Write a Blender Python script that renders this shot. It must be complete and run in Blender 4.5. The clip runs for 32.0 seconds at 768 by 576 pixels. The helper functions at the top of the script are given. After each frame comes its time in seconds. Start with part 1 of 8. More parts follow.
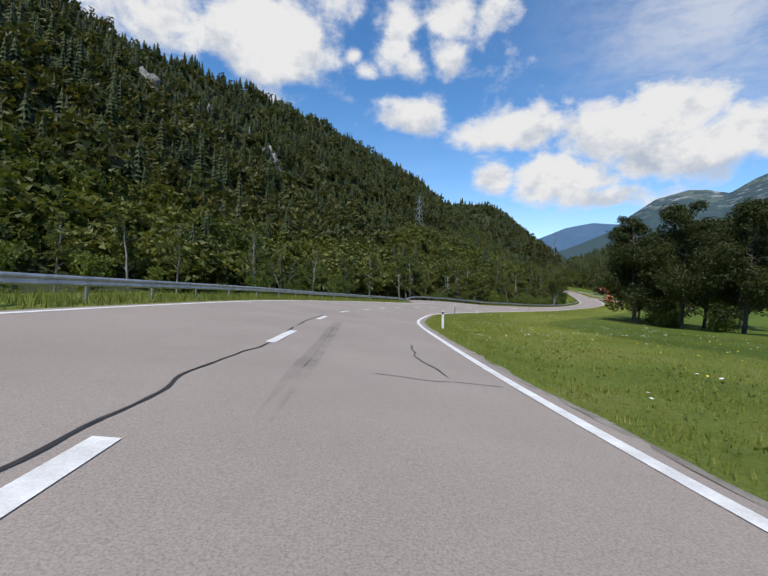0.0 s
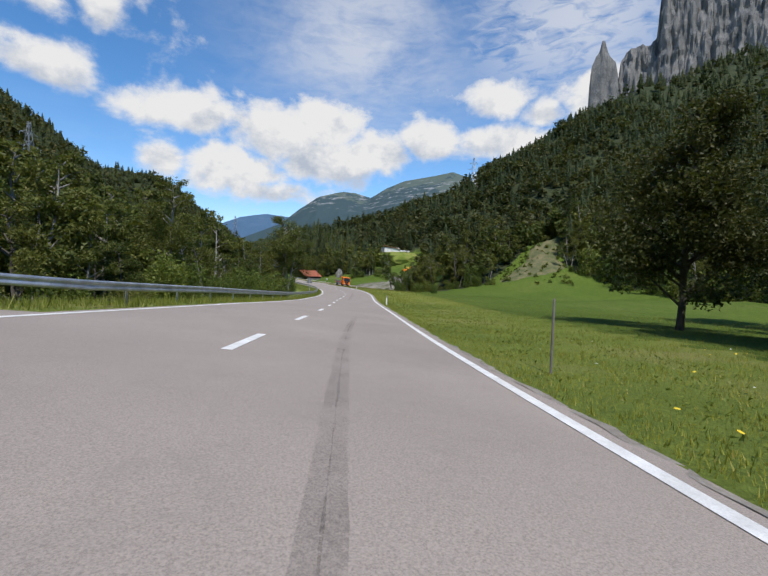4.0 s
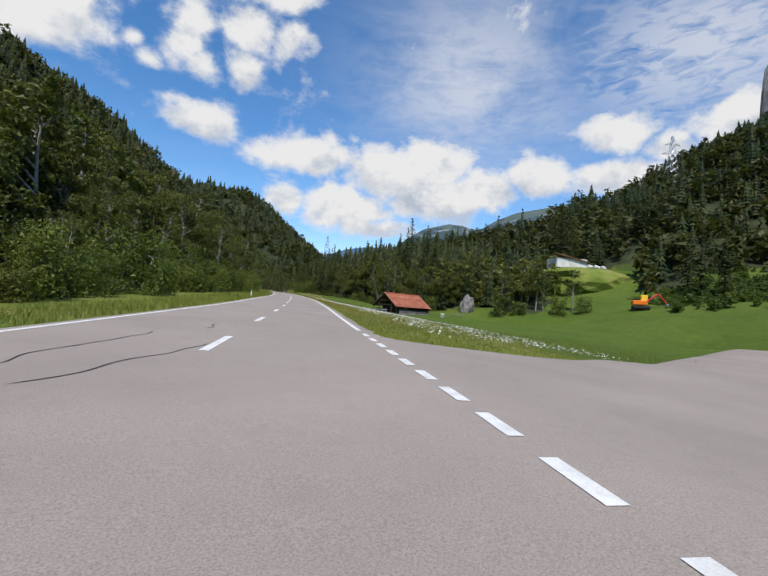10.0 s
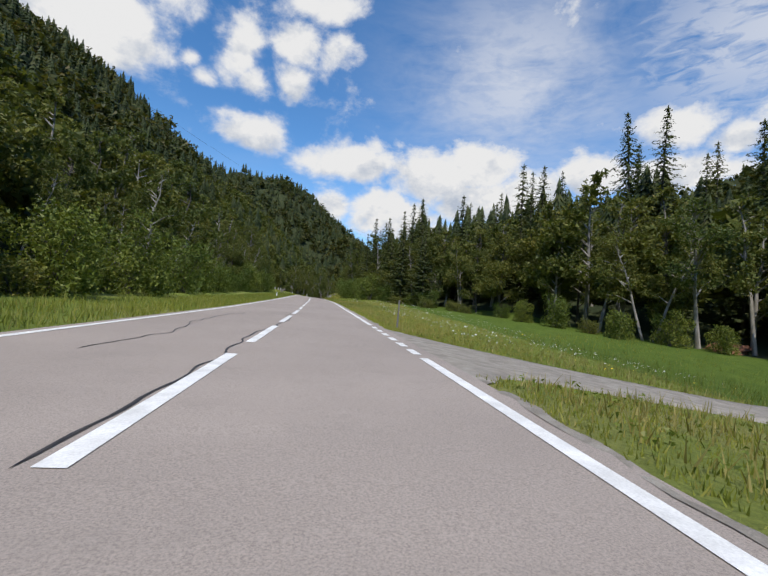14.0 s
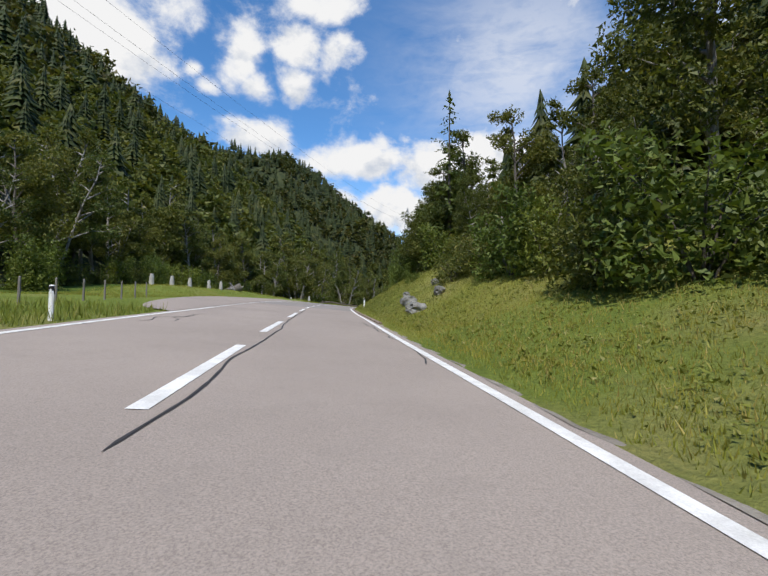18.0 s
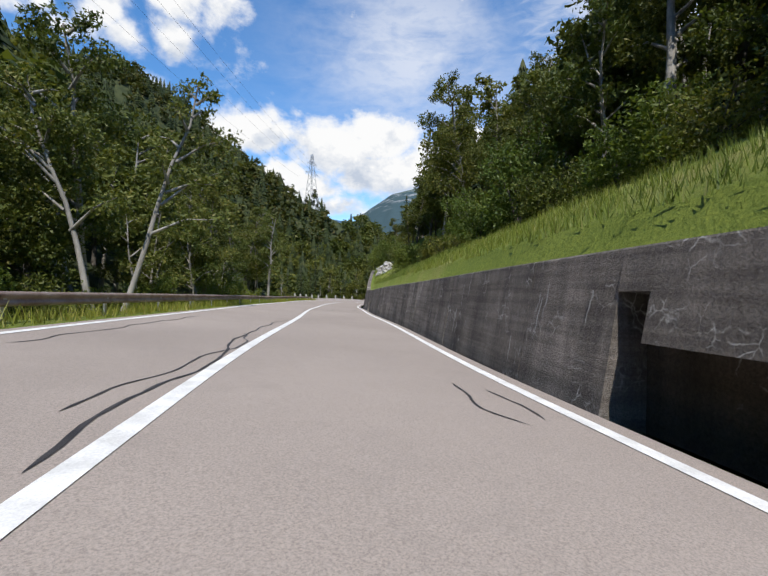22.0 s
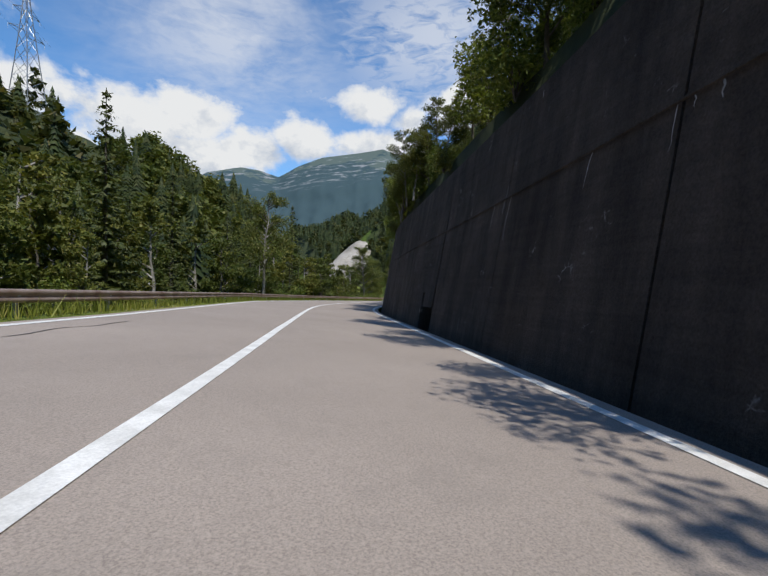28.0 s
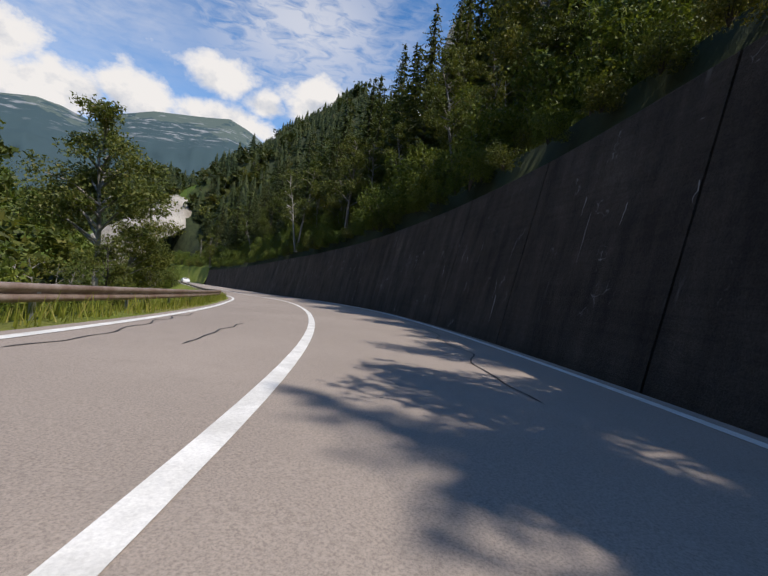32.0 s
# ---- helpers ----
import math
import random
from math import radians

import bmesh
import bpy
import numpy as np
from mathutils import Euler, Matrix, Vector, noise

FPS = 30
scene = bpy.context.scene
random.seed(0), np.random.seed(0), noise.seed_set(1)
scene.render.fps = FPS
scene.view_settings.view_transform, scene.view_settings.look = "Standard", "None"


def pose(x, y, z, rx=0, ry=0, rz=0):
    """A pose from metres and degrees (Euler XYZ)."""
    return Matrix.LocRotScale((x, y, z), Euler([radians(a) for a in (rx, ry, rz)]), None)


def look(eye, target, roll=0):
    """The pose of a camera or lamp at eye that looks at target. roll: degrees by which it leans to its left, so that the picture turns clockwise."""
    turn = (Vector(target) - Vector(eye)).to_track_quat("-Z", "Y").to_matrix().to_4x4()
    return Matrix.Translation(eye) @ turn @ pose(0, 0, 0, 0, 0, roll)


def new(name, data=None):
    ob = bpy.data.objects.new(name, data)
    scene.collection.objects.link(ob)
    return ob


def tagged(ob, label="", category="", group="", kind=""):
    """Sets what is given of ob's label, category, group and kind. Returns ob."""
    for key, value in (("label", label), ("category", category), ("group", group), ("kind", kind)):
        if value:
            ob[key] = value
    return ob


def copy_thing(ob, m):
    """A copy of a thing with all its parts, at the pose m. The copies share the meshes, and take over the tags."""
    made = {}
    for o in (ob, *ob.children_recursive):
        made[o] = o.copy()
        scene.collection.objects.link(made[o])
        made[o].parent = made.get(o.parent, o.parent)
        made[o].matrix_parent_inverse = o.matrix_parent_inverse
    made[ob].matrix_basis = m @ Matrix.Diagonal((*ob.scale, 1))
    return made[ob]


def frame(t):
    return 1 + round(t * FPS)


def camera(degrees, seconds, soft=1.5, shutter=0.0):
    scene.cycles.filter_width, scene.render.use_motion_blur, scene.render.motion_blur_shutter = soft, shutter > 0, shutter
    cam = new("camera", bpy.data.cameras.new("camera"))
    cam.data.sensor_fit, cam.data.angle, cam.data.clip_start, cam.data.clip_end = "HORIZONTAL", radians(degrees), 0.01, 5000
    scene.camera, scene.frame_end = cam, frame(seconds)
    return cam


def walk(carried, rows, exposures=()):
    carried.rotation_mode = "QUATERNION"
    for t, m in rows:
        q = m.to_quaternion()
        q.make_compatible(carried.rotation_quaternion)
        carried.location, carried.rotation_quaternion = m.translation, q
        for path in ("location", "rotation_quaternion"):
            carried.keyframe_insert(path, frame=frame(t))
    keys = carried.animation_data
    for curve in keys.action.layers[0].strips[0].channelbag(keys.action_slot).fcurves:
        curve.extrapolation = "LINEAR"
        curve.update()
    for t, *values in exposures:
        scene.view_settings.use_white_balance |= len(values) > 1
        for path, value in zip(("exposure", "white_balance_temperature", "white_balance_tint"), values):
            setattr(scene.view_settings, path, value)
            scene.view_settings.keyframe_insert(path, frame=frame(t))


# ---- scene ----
PATH = [
    (0.0, (-1.007, 0.132, 1.056), (0.298, 10.046, 0.914), 1.71),
    (0.5, (-0.188, 12.092, 0.661), (1.628, 21.924, 0.483), 1.24),
    (1.0, (1.387, 23.983, 0.221), (3.960, 33.644, 0.011), 1.21),
    (1.5, (3.956, 35.691, -0.280), (7.408, 45.073, -0.537), 1.38),
    (2.0, (7.680, 47.066, -0.821), (12.106, 56.029, -1.100), 1.48),
    (2.5, (12.638, 57.950, -1.363), (18.020, 66.373, -1.655), 1.39),
    (3.0, (18.733, 68.261, -1.900), (25.000, 76.049, -2.178), 1.34),
    (3.5, (25.817, 78.027, -2.414), (32.795, 85.186, -2.657), 1.26),
    (4.0, (33.692, 87.386, -2.891), (41.140, 94.056, -3.088), 1.25),
    (4.5, (42.124, 96.513, -3.322), (49.854, 102.855, -3.468), 1.43),
    (5.0, (50.930, 105.559, -3.701), (58.821, 111.702, -3.786), 1.89),
    (5.5, (59.980, 114.625, -4.023), (67.960, 120.652, -4.033), 2.74),
    (6.0, (69.200, 123.763, -4.277), (77.231, 129.721, -4.201), 3.89),
    (6.5, (78.530, 133.049, -4.456), (86.558, 139.009, -4.292), 4.85),
    (7.0, (87.825, 142.657, -4.567), (95.772, 148.723, -4.330), 5.47),
    (7.5, (96.918, 152.774, -4.591), (104.672, 159.080, -4.268), 5.49),
    (8.0, (105.651, 163.500, -4.530), (113.018, 170.251, -4.151), 5.13),
    (8.5, (113.844, 174.883, -4.404), (120.703, 182.148, -3.980), 4.55),
    (9.0, (121.445, 186.915, -4.195), (127.799, 194.622, -3.732), 4.29),
    (9.5, (128.540, 199.519, -3.905), (134.490, 207.541, -3.414), 4.18),
    (10.0, (135.267, 212.606, -3.562), (140.978, 220.798, -3.042), 4.12),
    (10.5, (141.736, 226.082, -3.198), (147.282, 234.387, -2.673), 3.85),
    (11.0, (148.067, 239.813, -2.799), (153.462, 248.215, -2.255), 3.69),
    (11.5, (154.361, 253.683, -2.337), (159.627, 262.165, -1.778), 3.56),
    (12.0, (160.572, 267.681, -1.861), (165.715, 276.240, -1.311), 3.40),
    (12.5, (166.619, 281.827, -1.405), (171.643, 290.457, -0.862), 3.48),
    (13.0, (172.509, 296.093, -0.973), (177.442, 304.775, -0.446), 3.81),
    (13.5, (178.290, 310.442, -0.541), (183.156, 319.161, 0.001), 3.99),
    (14.0, (183.980, 324.862, -0.081), (188.787, 333.613, 0.473), 3.97),
    (14.5, (189.581, 339.347, 0.394), (194.334, 348.127, 0.956), 3.89),
    (15.0, (195.093, 353.887, 0.879), (199.784, 362.700, 1.447), 3.89),
    (15.5, (200.507, 368.471, 1.369), (205.135, 377.317, 1.940), 3.86),
    (16.0, (205.825, 383.079, 1.858), (210.401, 391.952, 2.424), 3.68),
    (16.5, (211.068, 397.679, 2.338), (215.611, 406.571, 2.886), 3.18),
    (17.0, (216.265, 412.229, 2.796), (220.802, 421.126, 3.313), 2.31),
    (17.5, (221.434, 426.691, 3.239), (225.970, 435.590, 3.730), 1.26),
    (18.0, (226.530, 441.047, 3.671), (231.052, 449.954, 4.132), 0.50),
    (18.5, (231.549, 455.269, 4.080), (236.074, 464.176, 4.512), 0.23),
    (19.0, (236.670, 469.236, 4.426), (241.257, 478.114, 4.789), -0.07),
    (19.5, (242.079, 482.820, 4.675), (246.810, 491.625, 4.973), -0.16),
    (20.0, (247.784, 495.959, 4.839), (252.840, 504.583, 5.095), 0.00),
    (20.5, (253.908, 508.526, 4.923), (259.511, 516.806, 5.129), 0.31),
    (21.0, (260.439, 520.506, 4.918), (266.475, 528.477, 5.051), 0.39),
    (21.5, (267.132, 532.013, 4.834), (273.474, 539.745, 4.906), 0.48),
    (22.0, (273.952, 543.038, 4.691), (280.526, 550.574, 4.718), 0.83),
    (22.5, (280.913, 553.554, 4.505), (287.652, 560.942, 4.502), 0.92),
    (23.0, (287.934, 563.645, 4.292), (294.780, 570.934, 4.279), 1.26),
    (23.5, (294.932, 573.429, 4.052), (301.832, 580.668, 4.019), 1.55),
    (24.0, (301.856, 583.013, 3.787), (308.791, 590.217, 3.733), 1.69),
    (24.5, (308.711, 592.448, 3.502), (315.722, 599.579, 3.437), 2.12),
    (25.0, (315.660, 601.645, 3.211), (322.904, 608.538, 3.146), 2.19),
    (25.5, (322.939, 610.443, 2.931), (330.537, 616.944, 2.870), 1.87),
    (26.0, (330.676, 618.705, 2.665), (338.673, 624.708, 2.598), 1.32),
    (26.5, (338.899, 626.329, 2.396), (347.271, 631.797, 2.302), 0.71),
    (27.0, (347.534, 633.281, 2.095), (356.202, 638.266, 1.959), 0.24),
    (27.5, (356.418, 639.667, 1.778), (365.264, 644.327, 1.641), 0.05),
    (28.0, (365.379, 645.696, 1.477), (374.364, 650.083, 1.347), 0.14),
    (28.5, (374.355, 651.471, 1.199), (383.472, 655.577, 1.078), 0.75),
    (29.0, (383.361, 656.948, 0.895), (392.575, 660.830, 0.747), 1.14),
    (29.5, (392.407, 662.078, 0.536), (401.702, 665.763, 0.376), 1.49),
    (30.0, (401.559, 666.707, 0.185), (410.981, 670.055, 0.042), 1.96),
    (30.5, (410.887, 670.595, -0.109), (420.490, 673.382, -0.224), 2.89),
    (31.0, (420.378, 673.618, -0.390), (430.179, 675.598, -0.473), 4.28),
    (31.5, (429.995, 675.919, -0.720), (439.903, 677.269, -0.778), 5.73),
    (32.0, (439.663, 677.690, -1.081), (449.629, 678.522, -1.095), 6.97),
]
cam = camera(82.4, 32.0)
walk(cam, [(t, look(eye, target, roll)) for t, eye, target, roll in PATH],
     ((0, .0, 6500, 10), (14, .0, 6500, 10), (17, .1, 6500, 10), (19, .18, 6500, 10), (21, .25, 6500, 10), (24, .25, 6450, 9), (28, .0, 6400, 9), (30, .12, 6700, 12), (32, .06, 6750, 12)))

# ---- light: high summer sun from behind, blue sky with fair-weather clouds ----
SUN_HEADING, SUN_HEIGHT = 145.5, 56.0
sun_data = bpy.data.lights.new("sun", "SUN")
sun_data.energy, sun_data.angle, sun_data.color = 4.3, radians(0.53), (1.0, 0.95, 0.87)
sun = new("sun", sun_data)
sun_way = Vector((-math.sin(radians(SUN_HEADING)) * math.cos(radians(SUN_HEIGHT)),
                  math.cos(radians(SUN_HEADING)) * math.cos(radians(SUN_HEIGHT)), math.sin(radians(SUN_HEIGHT))))
sun.matrix_basis = look(sun_way * 900, (0, 0, 0))

world = bpy.data.worlds.new("sky")
scene.world = world
world.use_nodes = True
wt = world.node_tree
wt.nodes.clear()


def wmath(op, a, b=None, c=None, clamp=False):
    n = wt.nodes.new("ShaderNodeMath")
    n.operation, n.use_clamp = op, clamp
    for i, v in enumerate((a, b, c)):
        if v is None:
            continue
        if isinstance(v, (int, float)):
            n.inputs[i].default_value = v
        else:
            wt.links.new(v, n.inputs[i])
    return n.outputs[0]


sky = wt.nodes.new("ShaderNodeTexSky")
sky.sky_type, sky.sun_disc = "NISHITA", False
sky.sun_elevation, sky.sun_rotation = radians(SUN_HEIGHT), radians(-SUN_HEADING)
sky.altitude, sky.air_density, sky.dust_density, sky.ozone_density = 900, 1.0, 0.15, 2.2
coord = wt.nodes.new("ShaderNodeTexCoord")
sep = wt.nodes.new("ShaderNodeSeparateXYZ")
wt.links.new(coord.outputs["Generated"], sep.inputs[0])
dx, dy, dz = sep.outputs
azim = wmath("MULTIPLY", wmath("ARCTAN2", wmath("MULTIPLY", dx, -1.0), dy), 57.29578)
elev = wmath("MULTIPLY", wmath("ARCSINE", dz), 57.29578)


def wnoise(scale, detail, rough, stretch=(1, 1, 1), distort=0.0, moved=(0, 0, 0)):
    mp = wt.nodes.new("ShaderNodeMapping")
    mp.inputs["Location"].default_value = moved
    mp.inputs["Scale"].default_value = stretch
    wt.links.new(coord.outputs["Generated"], mp.inputs[0])
    n = wt.nodes.new("ShaderNodeTexNoise")
    n.inputs["Scale"].default_value, n.inputs["Detail"].default_value = scale, detail
    n.inputs["Roughness"].default_value, n.inputs["Distortion"].default_value = rough, distort
    wt.links.new(mp.outputs[0], n.inputs["Vector"])
    return n.outputs[0]


# heap clouds: heading, height, half width, half height, weight (degrees)
HEAPS = [(8, 27, 8, 5, 1), (20, 27, 6, 4, .8), (-8.2, 29, 2.6, 4, .95), (-10, 26, 2.6, 2.2, .9), (-15.3, 31.3, 3, 2.8, .85), (-21.4, 30.7, 3.2, 2.8, .85),
         (-14.7, 27, 2.4, 2, .75), (-18.4, 35, 6, 2.4, .8), (-2.5, 27, 1.3, 1, .62), (-4.5, 25.3, 1.6, 1.2, .62), (-10.5, 20.8, 4.6, 2.3, 1),
         (-23.3, 18.6, 7, 2.4, .88), (-20.8, 13.4, 3.2, 2.6, .95), (-34.3, 17.6, 6, 3.4, 1.15), (-39.8, 18.6, 4.6, 3, 1.15), (-40, 15, 7.5, 2.6, 1.05),
         (-28.9, 13, 6.5, 3, .95), (-34, 10.4, 6, 1.6, .8), (-47, 16, 5, 2.6, 1.05), (-53.4, 17.4, 4, 2.2, 1.05), (-62, 21.8, 3.6, 2.2, .95),
         (-67.6, 19.8, 2.6, 1.5, .9), (-62, 17, 7.5, 2, 1), (-74, 21, 4.2, 2.8, 1.05), (30, 24, 9, 6, .8), (-95, 22, 12, 5, .8), (65, 30, 14, 7, .7)]
puff = wnoise(11.0, 12, .6, (1, 1, 1.35), .15)
puff_up = wnoise(11.0, 5, .6, (1, 1, 1.35), .15, (0, 0, .055))
edge = total = tilt = None
for az0, el0, wa, we, weight in HEAPS:
    u = wmath("MULTIPLY_ADD", azim, 1 / wa, -az0 / wa)
    v = wmath("MULTIPLY_ADD", elev, 1 / we, -el0 / we)
    g = wmath("MULTIPLY", wmath("POWER", .42, wmath("MULTIPLY_ADD", u, u, wmath("MULTIPLY", v, v))), weight)
    if edge is None:
        edge, total, tilt = g, g, wmath("MULTIPLY", g, v)
    else:
        edge, total, tilt = wmath("MAXIMUM", edge, g), wmath("ADD", total, g), wmath("MULTIPLY_ADD", g, v, tilt)
billow = wnoise(5.5, 6, .55, (1, 1, 1.5), .35, (3, 1, 2))
dense = wmath("ADD", wmath("MULTIPLY_ADD", edge, 1.05, .02), wmath("MULTIPLY_ADD", puff, 1.7, wmath("MULTIPLY_ADD", billow, 1.5, -1.6)))
soft = wt.nodes.new("ShaderNodeMapRange")
soft.interpolation_type = "SMOOTHERSTEP"
soft.inputs["From Min"].default_value, soft.inputs["From Max"].default_value = .12, .80
wt.links.new(dense, soft.inputs["Value"])
heap = soft.outputs[0]
# thin high veil, rippled towards the right
veil_n = wnoise(4.0, 9, .62, (1, 1, 2.0), .5)
ripple = wnoise(30.0, 5, .55, (.7, .7, 2.2), .9)


def patch_of_veil(az0, el0, wa, we):
    u, v = wmath("MULTIPLY_ADD", azim, 1 / wa, -az0 / wa), wmath("MULTIPLY_ADD", elev, 1 / we, -el0 / we)
    return wmath("POWER", .37, wmath("MULTIPLY_ADD", u, u, wmath("MULTIPLY", v, v)))


smooth_veil = wmath("MULTIPLY", wmath("MULTIPLY_ADD", wmath("MULTIPLY_ADD", ripple, .3, veil_n), 2.6, -1.05, clamp=True), patch_of_veil(-45, 28, 14, 10.5))
scales = wmath("MULTIPLY", wmath("MULTIPLY_ADD", wmath("MULTIPLY_ADD", ripple, 1.1, veil_n), 2.6, -2.05, clamp=True), patch_of_veil(-71, 29, 14, 8))
haze_low = wmath("MULTIPLY", wmath("MULTIPLY_ADD", veil_n, 2.0, -.75, clamp=True), wmath("MULTIPLY_ADD", elev, -.022, .5, clamp=True))
veil = wmath("MULTIPLY", wmath("MAXIMUM", smooth_veil, wmath("MAXIMUM", scales, haze_low)), .7, clamp=True)
cover = wmath("MAXIMUM", heap, veil, clamp=True)
# heap clouds are grey below, white above; a billow shades the one under it
low = wmath("DIVIDE", tilt, wmath("ADD", total, .05))
relief = wmath("SUBTRACT", puff_up, puff)
depth_n = wmath("MULTIPLY_ADD", relief, -1.5, wmath("MULTIPLY_ADD", low, .3, .58), clamp=True)
lit = wt.nodes.new("ShaderNodeValToRGB")
lit.color_ramp.elements[0].position, lit.color_ramp.elements[0].color = .18, (0.56, 0.63, 0.75, 1)
lit.color_ramp.elements[1].position, lit.color_ramp.elements[1].color = .62, (1.0, 1.0, 1.0, 1)
wt.links.new(depth_n, lit.inputs[0])
white = wt.nodes.new("ShaderNodeMixRGB")
white.inputs[2].default_value = (.93, .95, 1.0, 1)
wt.links.new(wmath("SUBTRACT", 1.0, heap), white.inputs[0])
wt.links.new(lit.outputs[0], white.inputs[1])
cloud = wt.nodes.new("ShaderNodeBackground")
cloud.inputs["Strength"].default_value = 0.82
wt.links.new(white.outputs[0], cloud.inputs[0])
blue = wt.nodes.new("ShaderNodeBackground")
blue.inputs["Strength"].default_value = 0.15
clear = wt.nodes.new("ShaderNodeHueSaturation")
clear.inputs["Saturation"].default_value, clear.inputs["Value"].default_value = 1.25, 1.2
wt.links.new(sky.outputs[0], clear.inputs["Color"])
wt.links.new(clear.outputs[0], blue.inputs[0])
blend = wt.nodes.new("ShaderNodeMixShader")
wt.links.new(cover, blend.inputs[0])
wt.links.new(blue.outputs[0], blend.inputs[1])
wt.links.new(cloud.outputs[0], blend.inputs[2])
wout = wt.nodes.new("ShaderNodeOutputWorld")
wt.links.new(blend.outputs[0], wout.inputs[0])


# ---- materials ----
def material(name, rough=0.8, metal=0.0, spec=0.3):
    m = bpy.data.materials.new(name)
    m.use_nodes = True
    b = m.node_tree.nodes["Principled BSDF"]
    b.inputs["Roughness"].default_value, b.inputs["Metallic"].default_value = rough, metal
    b.inputs["Specular IOR Level"].default_value = spec
    return m, m.node_tree, b


def tex(nt, scale, detail=6, rough=.6, stretch=None, space="Object", distort=0.0):
    c = nt.nodes.new("ShaderNodeTexCoord")
    n = nt.nodes.new("ShaderNodeTexNoise")
    n.inputs["Scale"].default_value, n.inputs["Detail"].default_value = scale, detail
    n.inputs["Roughness"].default_value, n.inputs["Distortion"].default_value = rough, distort
    src = c.outputs[space]
    if stretch:
        mp = nt.nodes.new("ShaderNodeMapping")
        mp.inputs["Scale"].default_value = stretch
        nt.links.new(src, mp.inputs[0])
        src = mp.outputs[0]
    nt.links.new(src, n.inputs["Vector"])
    return n.outputs[0]


def ramp(nt, src, *stops):
    r = nt.nodes.new("ShaderNodeValToRGB")
    els = r.color_ramp.elements
    while len(els) < len(stops):
        els.new(0.5)
    for e, (p, c) in zip(els, stops):
        e.position, e.color = p, (*c, 1)
    nt.links.new(src, r.inputs[0])
    return r.outputs[0]


def mix(nt, fac, a, b, kind="MIX"):
    m = nt.nodes.new("ShaderNodeMix")
    m.data_type, m.blend_type = "RGBA", kind
    for sock, v in ((m.inputs[0], fac), (m.inputs[6], a), (m.inputs[7], b)):
        if isinstance(v, (int, float)):
            sock.default_value = v
        elif isinstance(v, tuple):
            sock.default_value = (*v, 1)
        else:
            nt.links.new(v, sock)
    return m.outputs[2]


def bump(nt, bsdf, src, strength, dist=0.02):
    b = nt.nodes.new("ShaderNodeBump")
    b.inputs["Strength"].default_value, b.inputs["Distance"].default_value = strength, dist
    nt.links.new(src, b.inputs["Height"])
    nt.links.new(b.outputs[0], bsdf.inputs["Normal"])


def two_tone(name, a, b, scale, rough=.8, metal=0.0, fine=None, bumps=.2, dist=.02, spec=.3, pos=(.35, .65), stretch=None, rand=0.0):
    """A surface that varies between two colours at one scale and by a fine grain at another."""
    m, nt, p = material(name, rough, metal, spec)
    col = ramp(nt, tex(nt, scale, 5, .6, stretch), (pos[0], a), (pos[1], b))
    grain = tex(nt, fine or scale * 14, 4, .7)
    col = mix(nt, .55, col, ramp(nt, grain, (.3, (.72, .72, .72)), (.7, (1.2, 1.2, 1.2))), "MULTIPLY")
    if rand:
        oi = nt.nodes.new("ShaderNodeObjectInfo")
        col = mix(nt, rand, col, ramp(nt, oi.outputs["Random"], (0, (.6, .6, .6)), (1, (1.3, 1.3, 1.3))), "MULTIPLY")
    nt.links.new(col, p.inputs["Base Color"])
    bump(nt, p, grain, bumps, dist)
    return m


def foliage(name, dark, light, dry=None, island=True):
    m, nt, p = material(name, .55, 0, .25)
    oi = nt.nodes.new("ShaderNodeObjectInfo")
    geo = nt.nodes.new("ShaderNodeNewGeometry")
    isl = ramp(nt, geo.outputs["Random Per Island"], (0, dark), (.75, light), (1, dry or light))
    tree = ramp(nt, oi.outputs["Random"], (0, (.7, .78, .7)), (1, (1.25, 1.12, .95)))
    big = ramp(nt, tex(nt, .035, 3, .5), (.35, (.78, .85, .8)), (.65, (1.2, 1.12, .95)))
    col = mix(nt, 1.0, mix(nt, 1.0, isl, tree, "MULTIPLY"), big, "MULTIPLY")
    nt.links.new(col, p.inputs["Base Color"])
    tr = nt.nodes.new("ShaderNodeBsdfTranslucent")
    nt.links.new(mix(nt, 1.0, col, (1.3, 1.28, .6), "MULTIPLY"), tr.inputs[0])
    ms = nt.nodes.new("ShaderNodeMixShader")
    ms.inputs[0].default_value = .3
    nt.links.new(p.outputs[0], ms.inputs[1])
    nt.links.new(tr.outputs[0], ms.inputs[2])
    nt.links.new(ms.outputs[0], nt.nodes["Material Output"].inputs[0])
    return m


def asphalt(name, a, b, worn):
    m, nt, p = material(name, .88, 0, .25)
    big = ramp(nt, tex(nt, .22, 5, .6), (.3, a), (.7, b))
    stone = tex(nt, 62, 3, .8)
    col = mix(nt, .7, big, ramp(nt, stone, (.36, (.62, .62, .63)), (.5, (1, 1, 1)), (.64, (1.3, 1.28, 1.26))), "MULTIPLY")
    blot = tex(nt, 1.3, 6, .65)
    col = mix(nt, ramp(nt, blot, (.55, (0, 0, 0)), (.8, (.5, .5, .5))), col, worn)
    nt.links.new(col, p.inputs["Base Color"])
    bump(nt, p, stone, .45, .006)
    return m


